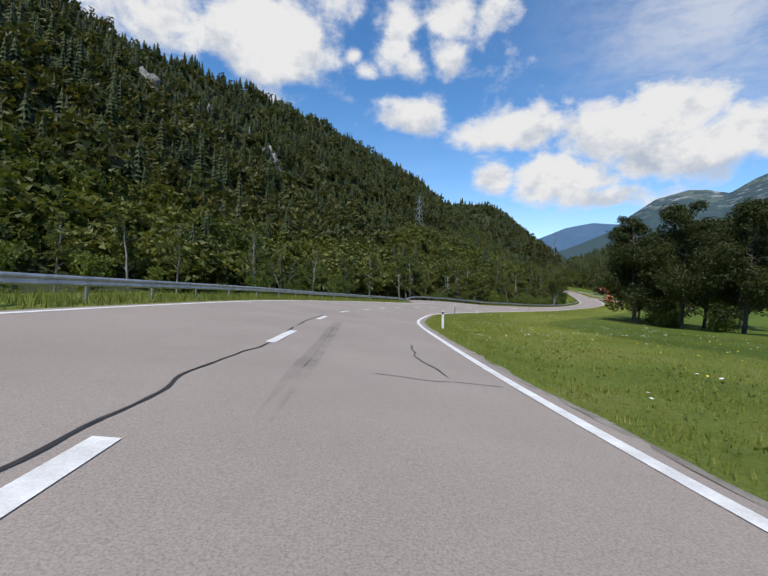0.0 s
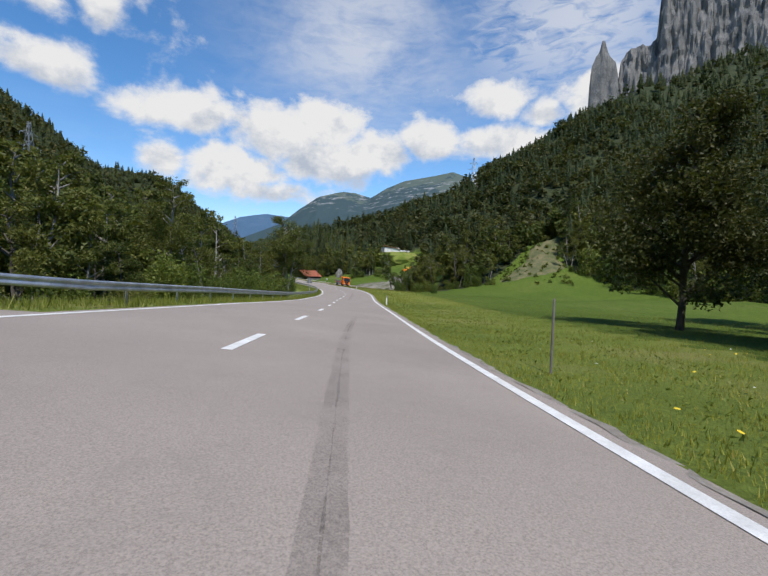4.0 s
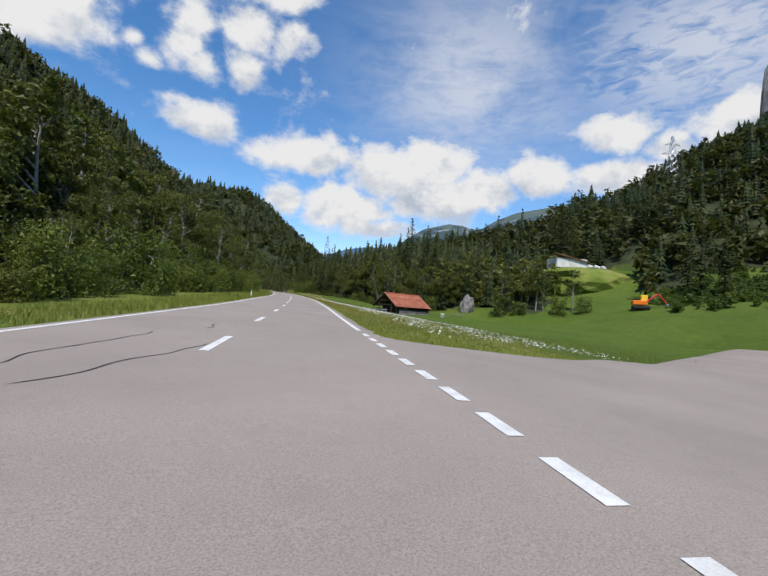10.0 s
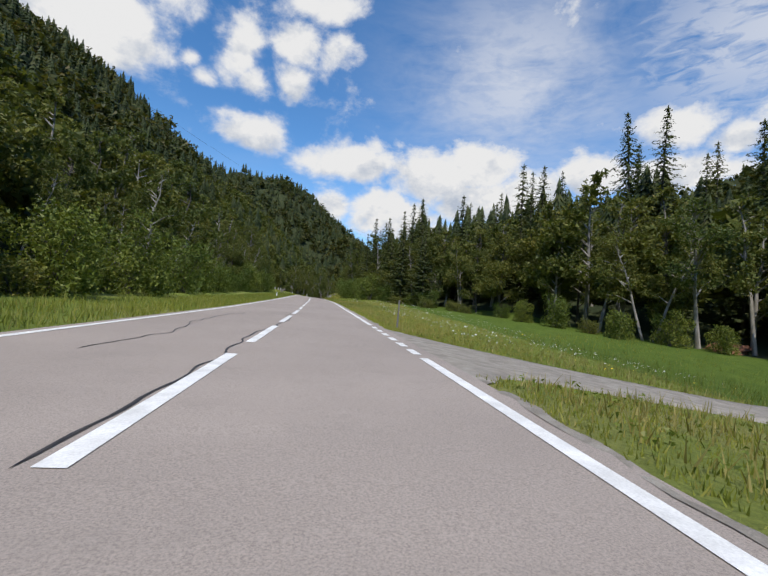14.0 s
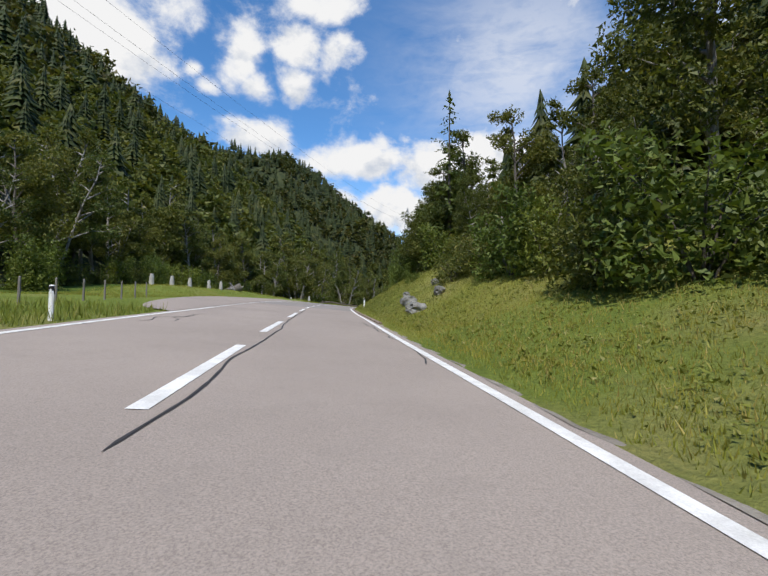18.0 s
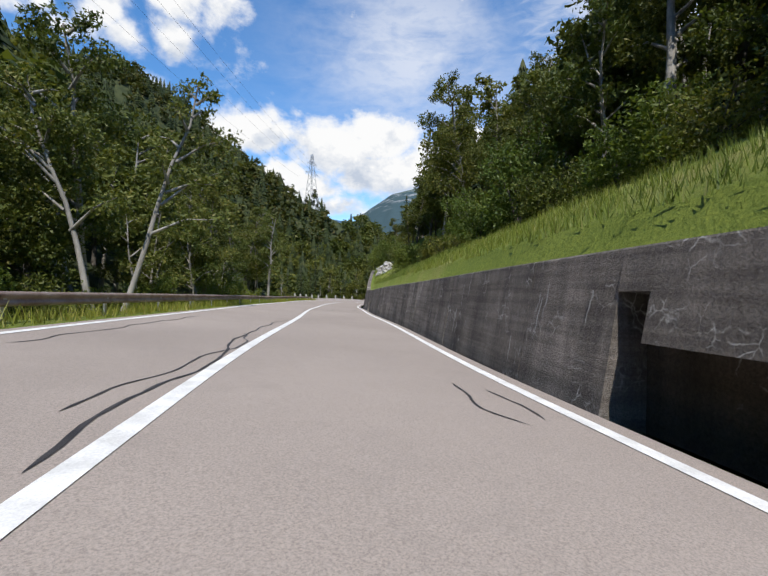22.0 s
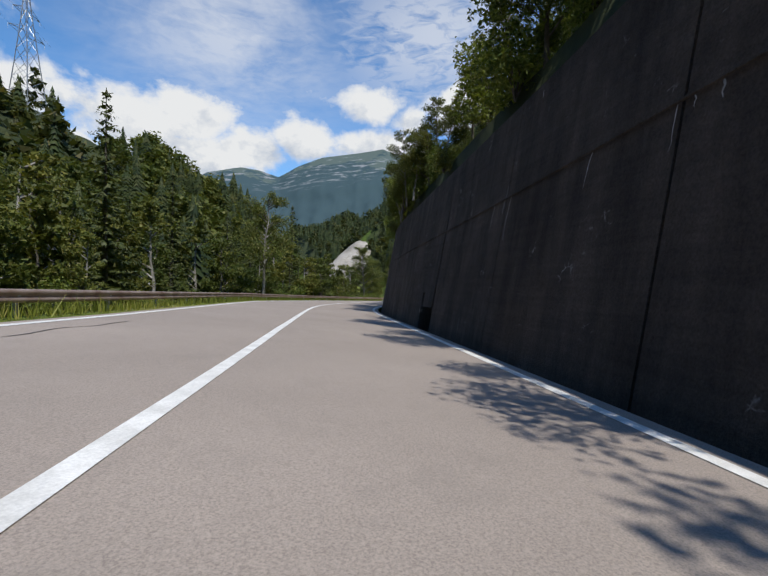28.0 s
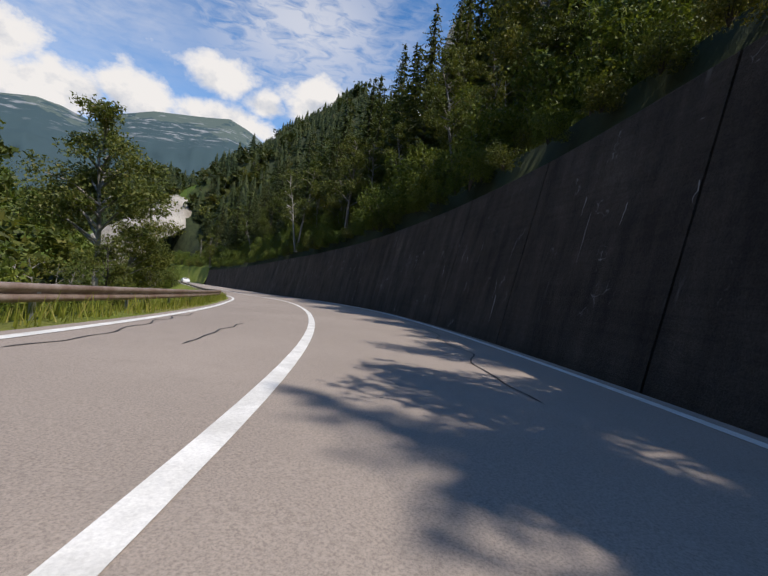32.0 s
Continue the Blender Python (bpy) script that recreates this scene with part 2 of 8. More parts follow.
M_ASPHALT = asphalt("asphalt", (.283, .240, .208), (.345, .293, .254), (.242, .21, .185))
M_PATCH = asphalt("newer_asphalt", (.232, .21, .194), (.28, .253, .233), (.2, .184, .172))
M_GRAVEL = two_tone("gravel", (.235, .205, .17), (.365, .33, .28), 2.5, .95, fine=40, bumps=.9, dist=.03)
M_PAINT = two_tone("road_paint", (.62, .61, .58), (.82, .81, .78), 3.0, .6, fine=45, bumps=.15)
M_TAR = two_tone("tar", (.028, .026, .026), (.05, .045, .043), 4.0, .6)
M_STEEL = two_tone("galvanised_steel", (.33, .35, .37), (.52, .54, .56), 2.0, .42, .75, fine=30, bumps=.05)
M_OLDSTEEL = two_tone("weathered_rail", (.20, .13, .10), (.34, .27, .23), 1.5, .6, .3, fine=30, bumps=.1)
M_CONCRETE = two_tone("concrete", (.30, .29, .27), (.45, .44, .41), 1.2, .9, fine=30, bumps=.4)
M_KERB = two_tone("old_kerb", (.15, .112, .08), (.30, .235, .17), 1.6, .92, fine=22, bumps=.6)
M_LIME = two_tone("lime_crust", (.26, .25, .235), (.46, .45, .43), 3.0, .9, fine=30, bumps=.3)
M_STONE = two_tone("pale_limestone", (.28, .27, .25), (.52, .50, .47), .9, .9, fine=9, bumps=.8, dist=.06, rand=.5)
M_HEAP = two_tone("quarry_stone", (.23, .22, .205), (.50, .48, .44), 1.1, .92, fine=10, bumps=.7, dist=.05, rand=.6)
M_DARKSTONE = two_tone("mossy_stone", (.13, .13, .115), (.30, .29, .27), .8, .92, fine=8, bumps=.8, dist=.06, rand=.4)
M_BARK = two_tone("bark", (.055, .048, .04), (.15, .135, .115), 1.5, .95, fine=18, bumps=.9, dist=.04, stretch=(1, 1, .25), rand=.4)
M_PALEBARK = two_tone("pale_bark", (.16, .15, .13), (.34, .32, .29), 1.5, .95, fine=14, bumps=.7, dist=.03, stretch=(1, 1, .3), rand=.4)
M_GREYWOOD = two_tone("grey_wood", (.12, .11, .10), (.30, .28, .25), 1.2, .9, fine=22, bumps=.6, stretch=(1, 1, .15), rand=.4)
M_DARKWOOD = two_tone("dark_wood", (.045, .033, .026), (.12, .09, .07), 1.0, .88, fine=22, bumps=.6, stretch=(1, 1, .2), rand=.5)
M_TILE = two_tone("clay_tile", (.30, .085, .045), (.46, .17, .10), .7, .85, fine=12, bumps=.4, rand=.6)
M_WHITE = two_tone("white_plastic", (.70, .71, .70), (.82, .82, .80), 2.0, .5, bumps=.05)
M_BLACK = two_tone("black_plastic", (.012, .012, .013), (.03, .03, .03), 3.0, .5, bumps=.05)
M_ORANGE = two_tone("orange_paint", (.82, .17, .012), (.92, .23, .02), .8, .32, fine=5, bumps=.02, spec=.5)
M_RED = two_tone("red_paint", (.55, .03, .02), (.66, .05, .03), .8, .4, bumps=.02, spec=.5)
M_GREY = two_tone("grey_metal", (.16, .165, .17), (.27, .275, .28), 1.5, .5, .4, bumps=.1)
M_ALU = two_tone("tread_aluminium", (.35, .36, .37), (.52, .53, .54), 2.0, .4, .7, fine=30, bumps=.5)
M_TYRE = two_tone("tyre", (.016, .016, .016), (.035, .034, .033), 3.0, .85, bumps=.3)
M_RUST = two_tone("rusty_earth", (.22, .09, .05), (.36, .17, .10), 1.0, .95, fine=10, bumps=.9, dist=.06)
M_SPOIL = two_tone("spoil_gravel", (.10, .105, .05), (.29, .265, .225), .45, .95, fine=7, bumps=1.0, dist=.12)
M_PLASTER = two_tone("white_plaster", (.55, .54, .50), (.74, .73, .70), .5, .9, fine=14, bumps=.2)
M_GLASSY = two_tone("dark_glass", (.012, .014, .016), (.022, .024, .026), .5, .09, 0, bumps=.0, spec=.22)
M_AMBER = two_tone("amber_lens", (.75, .25, .02), (.85, .33, .04), 2.0, .25, bumps=.02, spec=.5)
M_LENS = two_tone("clear_lens", (.55, .56, .57), (.75, .76, .77), 3.0, .15, bumps=.02, spec=.6)
M_FLOWER = two_tone("white_umbel", (.66, .67, .60), (.82, .82, .78), 3.0, .8, bumps=.1)
M_YELLOW = two_tone("yellow_petal", (.70, .50, .03), (.85, .62, .05), 3.0, .7, bumps=.1)

F_BEECH = foliage("broadleaf", (.054, .074, .020), (.138, .158, .042), (.185, .18, .06))
F_ASH = foliage("light_broadleaf", (.066, .092, .026), (.146, .172, .05), (.21, .20, .08))
F_NEEDLE = foliage("spruce_sprays", (.040, .058, .026), (.090, .112, .046), (.12, .125, .06))
F_SPRUCE = foliage("spruce_needles", (.022, .038, .018), (.050, .074, .032), (.075, .09, .042))
F_SHRUB = foliage("shrub_leaves", (.064, .10, .022), (.16, .205, .046), (.19, .22, .07))
F_WOOD = foliage("mountain_wood_leaves", (.030, .043, .015), (.074, .090, .030), (.11, .10, .045))
F_DRY = foliage("dry_grass_blade", (.19, .175, .065), (.32, .29, .12), (.42, .37, .20))
F_GRASS = foliage("grass_blade", (.127, .165, .031), (.235, .268, .057), (.325, .30, .13))
F_BANK = foliage("bank_grass_blade", (.152, .17, .035), (.272, .275, .067), (.35, .31, .135))


def ground_material():
    m, nt, p = material("meadow_ground", .95, 0, .15)
    big = ramp(nt, tex(nt, .06, 5, .6), (.3, (.068, .112, .019)), (.55, (.092, .142, .026)), (.75, (.125, .155, .04)))
    mid = ramp(nt, tex(nt, .9, 6, .7), (.3, (.72, .78, .7)), (.7, (1.25, 1.18, 1.1)))
    fine = tex(nt, 9, 5, .8)
    col = mix(nt, 1.0, big, mid, "MULTIPLY")
    col = mix(nt, .8, col, ramp(nt, fine, (.3, (.55, .6, .5)), (.7, (1.45, 1.35, 1.2))), "MULTIPLY")
    # steep ground is forest floor
    geo = nt.nodes.new("ShaderNodeNewGeometry")
    sp = nt.nodes.new("ShaderNodeSeparateXYZ")
    nt.links.new(geo.outputs["True Normal"], sp.inputs[0])
    flat = ramp(nt, sp.outputs[2], (.72, (1, 1, 1)), (.86, (0, 0, 0)))
    soil = ramp(nt, tex(nt, .25, 5, .6), (.35, (.022, .034, .012)), (.65, (.05, .065, .022)))
    nt.links.new(mix(nt, flat, col, soil), p.inputs["Base Color"])
    bump(nt, p, fine, .9, .12)
    return m


def verge_material(name, dull):
    m, nt, p = material(name, .95, 0, .15)
    big = ramp(nt, tex(nt, .16, 5, .6), (.3, (dull * .115, .16, .031)), (.5, (dull * .163, .208, .044)), (.72, (.255, .24, .095)))
    fine = tex(nt, 11, 5, .8)
    col = mix(nt, .85, big, ramp(nt, fine, (.3, (.5, .56, .45)), (.7, (1.5, 1.4, 1.2))), "MULTIPLY")
    nt.links.new(col, p.inputs["Base Color"])
    bump(nt, p, fine, 1.0, .08)
    return m


def wall_material(name, tone, veins, warm=1.0, marks=1.0):
    """Old board-marked retaining wall: dark weathering, vertical run-off streaks and pale lime veins."""
    m, nt, p = material(name, .92, 0, .2)
    base = ramp(nt, tex(nt, .35, 6, .65), (.3, (.062, .056, .052)), (.6, (.115, .104, .096)), (.8, (.19, .172, .156)))
    streak = ramp(nt, tex(nt, 1.2, 6, .7, (1, 1, .07)), (.35, (.62, .62, .62)), (.65, (1.3, 1.28, 1.25)))
    boards = ramp(nt, tex(nt, 2.2, 3, .5, (.15, .15, 4.0)), (.35, (1 - .22 * marks,) * 3), (.6, (1 + .2 * marks,) * 3))
    grit = tex(nt, 24, 4, .75)
    base = mix(nt, 1.0, base, (tone * warm, tone * .99, tone * .97 / warm), "MULTIPLY")
    col = mix(nt, 1.0, mix(nt, 1.0, base, streak, "MULTIPLY"), boards, "MULTIPLY")
    col = mix(nt, .6, col, ramp(nt, grit, (.32, (.5, .5, .5)), (.68, (1.5, 1.5, 1.5))), "MULTIPLY")
    # lime that has bled out of cracks: thin broken veins and runs
    c = nt.nodes.new("ShaderNodeTexCoord")
    warp = nt.nodes.new("ShaderNodeVectorMath")
    warp.operation = "ADD"
    wn = nt.nodes.new("ShaderNodeTexNoise")
    wn.inputs["Scale"].default_value, wn.inputs["Detail"].default_value = 1.6, 5
    nt.links.new(c.outputs["Object"], wn.inputs["Vector"])
    half = nt.nodes.new("ShaderNodeVectorMath")
    half.operation = "SCALE"
    half.inputs["Scale"].default_value = .55
    nt.links.new(wn.outputs["Color"], half.inputs[0])
    nt.links.new(c.outputs["Object"], warp.inputs[0])
    nt.links.new(half.outputs[0], warp.inputs[1])
    vor = nt.nodes.new("ShaderNodeTexVoronoi")
    vor.feature = "DISTANCE_TO_EDGE"
    vor.inputs["Scale"].default_value = 4.2
    nt.links.new(warp.outputs[0], vor.inputs["Vector"])
    vein = ramp(nt, vor.outputs["Distance"], (.0, (.75, .75, .75)), (.03, (.35, .35, .35)), (.07, (0, 0, 0)))
    patch = ramp(nt, tex(nt, 1.1, 5, .65), (.66 - .08 * veins, (0, 0, 0)), (.76 - .08 * veins, (1, 1, 1)))
    runs = ramp(nt, tex(nt, 2.6, 3, .6, (1, 1, .06)), (.64, (0, 0, 0)), (.74, (.55, .55, .55)))
    where = ramp(nt, tex(nt, .33, 3, .5, None, "Object", .4), (.52, (0, 0, 0)), (.66, (1, 1, 1)))
    col = mix(nt, mix(nt, 1.0, vein, patch, "MULTIPLY"), col, (.56, .55, .52))
    col = mix(nt, mix(nt, 1.0, runs, where, "MULTIPLY"), col, (.33, .32, .30))
    nt.links.new(col, p.inputs["Base Color"])
    bump(nt, p, grit, .9, .05)
    return m


def mountain_material(name, wood, meadow, rock, haze):
    """Far slopes: dark woods below, alp and rock bands above; air haze painted in."""
    m, nt, p = material(name, 1.0, 0, .0)
    c = nt.nodes.new("ShaderNodeTexCoord")
    sp = nt.nodes.new("ShaderNodeSeparateXYZ")
    nt.links.new(c.outputs["Object"], sp.inputs[0])
    n1 = tex(nt, .006, 7, .62)
    n2 = tex(nt, .009, 7, .72, (1, 1, 4.5))
    hgt = nt.nodes.new("ShaderNodeMath")
    hgt.operation = "MULTIPLY_ADD"
    hgt.inputs[1].default_value, hgt.inputs[2].default_value = .0009, 0.0
    nt.links.new(sp.outputs[2], hgt.inputs[0])
    add = nt.nodes.new("ShaderNodeMath")
    add.operation = "ADD"
    nt.links.new(hgt.outputs[0], add.inputs[0])
    nt.links.new(n1, add.inputs[1])
    col = ramp(nt, add.outputs[0], (.62, wood), (1.0, wood), (1.1, meadow))
    bands = mix(nt, 1.0, ramp(nt, n2, (.54, (0, 0, 0)), (.62, (1, 1, 1))), ramp(nt, hgt.outputs[0], (.33, (0, 0, 0)), (.42, (1, 1, 1)), (.55, (1, 1, 1)), (.60, (0, 0, 0))), "MULTIPLY")
    col = mix(nt, bands, col, rock)
    # bluish haze of distance, painted over the whole slope
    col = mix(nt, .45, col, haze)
    nt.links.new(col, p.inputs["Base Color"])
    return m




def rubber_material():
    """Faint tyre rubber, worn through in patches."""
    m, nt, p = material("tyre_mark", .85, 0, .2)
    p.inputs["Base Color"].default_value = (.085, .078, .074, 1)
    tr = nt.nodes.new("ShaderNodeBsdfTransparent")
    ms = nt.nodes.new("ShaderNodeMixShader")
    a = ramp(nt, tex(nt, 1.1, 4, .6), (.35, (.02, .02, .02)), (.65, (.27, .27, .27)))
    b = ramp(nt, tex(nt, 26, 3, .7), (.35, (.3, .3, .3)), (.65, (1, 1, 1)))
    nt.links.new(mix(nt, 1.0, a, b, "MULTIPLY"), ms.inputs[0])
    nt.links.new(tr.outputs[0], ms.inputs[1])
    nt.links.new(p.outputs[0], ms.inputs[2])
    nt.links.new(ms.outputs[0], nt.nodes["Material Output"].inputs[0])
    return m


M_RUBBER = rubber_material()
M_GROUND, M_VERGE = ground_material(), verge_material("verge_grass", 1.0)
# tall sections take a much darker tone and fewer veins than the low ones
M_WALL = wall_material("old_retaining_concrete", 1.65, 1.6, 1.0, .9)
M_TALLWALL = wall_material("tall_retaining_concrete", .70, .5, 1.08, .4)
M_MOUNT = mountain_material("hazed_slope", (.022, .042, .032), (.095, .11, .065), (.36, .34, .32), (.085, .125, .155))
M_HAZED_RIDGE = mountain_material("hazed_ridge", (.05, .09, .14), (.06, .10, .15), (.08, .12, .17), (.09, .16, .26))
M_CLIFF = two_tone("cliff_rock", (.115, .118, .12), (.25, .245, .235), .03, .95, fine=.22, bumps=.8, dist=5, pos=(.3, .7), stretch=(1, 1, .4))
M_SCREE = two_tone("bare_scree", (.25, .225, .185), (.45, .415, .36), .07, .95, fine=.5, bumps=1.0, dist=.9)
M_EARTH = two_tone("brown_earth", (.075, .095, .035), (.19, .165, .085), .3, .95, fine=4, bumps=.8, dist=.1)


# ---- mesh helpers ----
def mesh_from(name, verts, faces, mat=None, smooth=False, mats=None, index=None):
    me = bpy.data.meshes.new(name)
    me.from_pydata([tuple(v) for v in verts] if not isinstance(verts, np.ndarray) else verts.tolist(), [], faces if not isinstance(faces, np.ndarray) else faces.tolist())
    for mm in (mats or [mat]):
        if mm:
            me.materials.append(mm)
    if index is not None:
        me.polygons.foreach_set("material_index", index)
    if smooth:
        me.polygons.foreach_set("use_smooth", np.ones(len(me.polygons), bool))
    me.update()
    return me


def part(name, data, mat, parent, label=""):
    """Links a bmesh or mesh as one object under a thing or a part."""
    if isinstance(data, bmesh.types.BMesh):
        me = bpy.data.meshes.new(name)
        data.to_mesh(me)
        data.free()
        me.materials.append(mat)
    else:
        me = data
    ob = new(name, me)
    ob.parent = parent
    if label:
        ob["label"] = label
    return ob


def thing(name, m, label, category, group="", kind=""):
    e = new(name)
    e.matrix_basis = m
    return tagged(e, label, category, group, kind)


def box(bm, cx, cy, cz, sx, sy, sz, bevel=0.0, turn=None):
    r = bmesh.ops.create_cube(bm, size=1)
    vs = r["verts"]
    bmesh.ops.scale(bm, verts=vs, vec=(sx, sy, sz))
    if bevel:
        es = {e for v in vs for e in v.link_edges}
        out = bmesh.ops.bevel(bm, geom=list(es), offset=bevel, segments=1, affect="EDGES")
        vs = list({v for f in out["faces"] for v in f.verts} | {v for v in vs if v.is_valid})
    if turn:
        bmesh.ops.transform(bm, matrix=turn, verts=vs)
    bmesh.ops.translate(bm, verts=vs, vec=(cx, cy, cz))
    return vs


def tube(bm, p0, p1, r0, r1=None, n=8, caps=True):
    p0, p1 = Vector(p0), Vector(p1)
    way = p1 - p0
    q = way.to_track_quat("Z", "Y").to_matrix().to_4x4()
    r = bmesh.ops.create_cone(bm, cap_ends=caps, segments=n, radius1=r0, radius2=r0 if r1 is None else r1, depth=way.length)
    bmesh.ops.transform(bm, matrix=Matrix.Translation((p0 + p1) / 2) @ q, verts=r["verts"])
    return r["verts"]


def cubic(xs, ys):
    """A natural cubic through the knots."""
    x, y = np.array(xs, float), np.array(ys, float)
    n, h = len(x), np.diff(x)
    a, r = np.eye(n), np.zeros(n)
    for i in range(1, n - 1):
        a[i, i - 1:i + 2] = h[i - 1], 2 * (h[i - 1] + h[i]), h[i]
        r[i] = 6 * ((y[i + 1] - y[i]) / h[i] - (y[i] - y[i - 1]) / h[i - 1])
    m = np.linalg.solve(a, r)

    def at(q):
        q = np.atleast_1d(np.asarray(q, float))
        j = np.clip(np.searchsorted(x, q) - 1, 0, n - 2)
        u, v, w = q - x[j], x[j + 1] - q, h[j]
        return m[j] * v ** 3 / (6 * w) + m[j + 1] * u ** 3 / (6 * w) + (y[j] / w - m[j] * w / 6) * v + (y[j + 1] / w - m[j + 1] * w / 6) * u
    return at


# ---- the road's line: heading, height and cross-fall by station ----
S0 = -30.0
HEADINGS = [13.9, 2.8, -8.4, -21.2, -34.5, -42.8, -44.9, -46.7, -43.9, -36.1, -27.9, -25.8, -25.1, -23.6, -22.2, -21.5, -20.7, -20.2, -19.3, -19.5, -19.6, -19.3, -22.6, -32.1, -33.6, -35.6, -36.7, -40.9, -50.9, -57.5, -57.4, -67.3, -80.5, -76.5, -69.5, -66.5, -64.0, -61.5, -59.0, -57.0, -56.0, -56.0, -56.0]
HEIGHTS = [0.55, -0.15, -1.00, -2.09, -3.15, -4.02, -4.81, -5.45, -5.79, -5.80, -5.65, -5.26, -4.68, -3.95, -3.15, -2.43, -1.76, -1.07, -0.35, 0.45, 1.23, 1.95, 2.65, 3.27, 3.77, 3.98, 3.84, 3.48, 3.08, 2.58, 2.08, 1.30, 0.72, 0.07, -0.61, -1.40, -2.11, -2.76, -3.70, -4.74, -5.51, -6.22, -6.87, -7.45, -7.93, -8.31, -8.63]
FALLS = [5.7, 7.9, 9.8, 10.6, 10.5, 9.3, 7.6, 3.1, -1.0, -1.7, -2.0, -1.3, -0.2, 0.5, 1.1, 0.9, 0.5, 0.4, 0.4, 0.9, 2.0, 3.6, 5.6, 7.8, 9.4, 10.3, 9.2, 8.0, 6.8, 6.3, 7.2, 8.3, 8.7, 9.4, 8.7, 5.9, 0.6, -3.6, -5.3, -6.3, -4.9, -2.1, -0.3, 0.0, 0.0, 0.0, 0.0]    # per cent
EASE = [-2.33, -1.55, -0.79, 0.14, 0.66, 1.46, 1.60, 2.15, 2.55, 3.03, 3.51, 3.83, 4.06, 4.03, 3.75, 3.45, 3.23, 2.84, 2.26, 1.84, 1.26, 0.92, 0.70, 0.43, 0.26, -0.03, -0.20, -0.33, -0.47, -0.47, -0.47, -0.40, -0.44, -0.40, -0.38, -0.40, -0.40, -0.43, -0.40, -0.34, -0.28, -0.23, -0.28, -0.19, -0.07, -0.11, -0.00, 0.14, 0.47, 0.82, 1.72, 1.67, 1.80, 1.48, 1.13, 1.23, 0.91, 0.84, 0.67, 1.00, 1.29, 1.07, 0.72, 0.35, 0.41, 0.46, 0.51, 0.48, 0.49, 0.83, 1.44, 2.31, 3.28, 3.08, 2.16, 0.91, -0.61, -2.30, -4.05, -5.80]    # sideways easing of the line, every 12 m
head_at = cubic([S0 + 27 * i for i in range(len(HEADINGS))], HEADINGS)
KN = [-24 + 24 * i for i in range(len(HEIGHTS))]
high_at = cubic(KN, HEIGHTS)
ease_at = cubic([-24 + 12 * i for i in range(len(EASE))], EASE)
S_MIN, S_MAX, STEP = -28.0, 1080.0, 0.5
_q = np.arange(0, S_MAX + 1, STEP)
_h = np.radians(head_at(_q + STEP / 2))
_fx = -0.899 + np.concatenate([[0], np.cumsum(-np.sin(_h) * STEP)])[:-1]
_fy = 3.069 + np.concatenate([[0], np.cumsum(np.cos(_h) * STEP)])[:-1]
_p = np.arange(STEP, -S_MIN + STEP, STEP)
_hb = np.radians(head_at(-_p + STEP / 2))
_bx, _by = _fx[0] + np.cumsum(np.sin(_hb) * STEP), _fy[0] - np.cumsum(np.cos(_hb) * STEP)
RS = np.concatenate([-_p[::-1], _q])
RX, RY = np.concatenate([_bx[::-1], _fx]), np.concatenate([_by[::-1], _fy])
RH = np.radians(head_at(RS))
RX, RY = RX + ease_at(RS) * np.cos(RH), RY + ease_at(RS) * np.sin(RH)
RH = np.unwrap(np.arctan2(-np.gradient(RX), np.gradient(RY)))
RZ = high_at(RS)
RB = np.interp(RS, KN, FALLS) / 100


def at_road(s):
    return tuple(np.interp(s, RS, a) for a in (RX, RY, RZ, RH, RB))


def spot(s, d, dz=0.0):
    """World place at a station, d metres to the right of the centre, dz above the road's plane."""
    x, y, z, h, b = at_road(s)
    return np.stack([x + d * np.cos(h), y + d * np.sin(h), z - np.clip(d, -12, 6) * b + dz], -1)


def upright(s, d, dz=0.0, turn=0.0):
    """The pose of an upright thing at a station; its y runs along the road, its x to the right."""
    p = spot(s, d, dz)
    return pose(float(p[0]), float(p[1]), float(p[2]), 0, 0, math.degrees(float(np.interp(s, RS, RH))) + turn)


LEFT_LINE = [-6.19, -6.31, -6.46, -6.55, -6.41, -6.03, -5.43, -4.88, -5.21, -5.61, -5.70, -5.88, -5.15, -4.37, -4.09, -4.05, -4.04, -4.09, -4.05, -4.09, -4.17, -4.42, -4.46, -4.92, -5.59, -5.25, -4.63, -4.76, -4.97, -5.23, -5.56, -5.84, -5.95, -5.43, -5.92, -5.32, -4.55, -5.50, -5.44, -5.52, -5.49, -5.47, -5.44, -5.41, -5.39, -5.36, -5.33]
CENTRE = [-0.66, -0.82, -1.24, -1.44, -1.40, -1.13, -1.02, -1.05, -1.04, -1.19, -1.22, -1.08, -0.69, -0.34, -0.24, -0.21, -0.15, -0.12, -0.09, -0.13, -0.13, -0.15, -0.34, -0.52, -0.68, -0.82, -0.82, -0.85, -0.84, -0.76, -0.73, -0.72, -0.90, -1.18, -1.17, -1.29, -1.41, -1.41, -1.33, -1.26, -1.19, -1.12, -1.06, -0.99, -0.92, -0.86, -0.79]


def left_line(s):
    return np.interp(s, KN, LEFT_LINE)


def centre(s):
    return np.interp(s, KN, CENTRE)


# ---- the lie of the land ----
WALL_S = [605, 612.2, 612.4, 619, 640, 660, 671, 677, 690, 700, 741, 757, 784, 790, 806, 820, 829, 833, 837, 841, 850, 880, 912, 985]
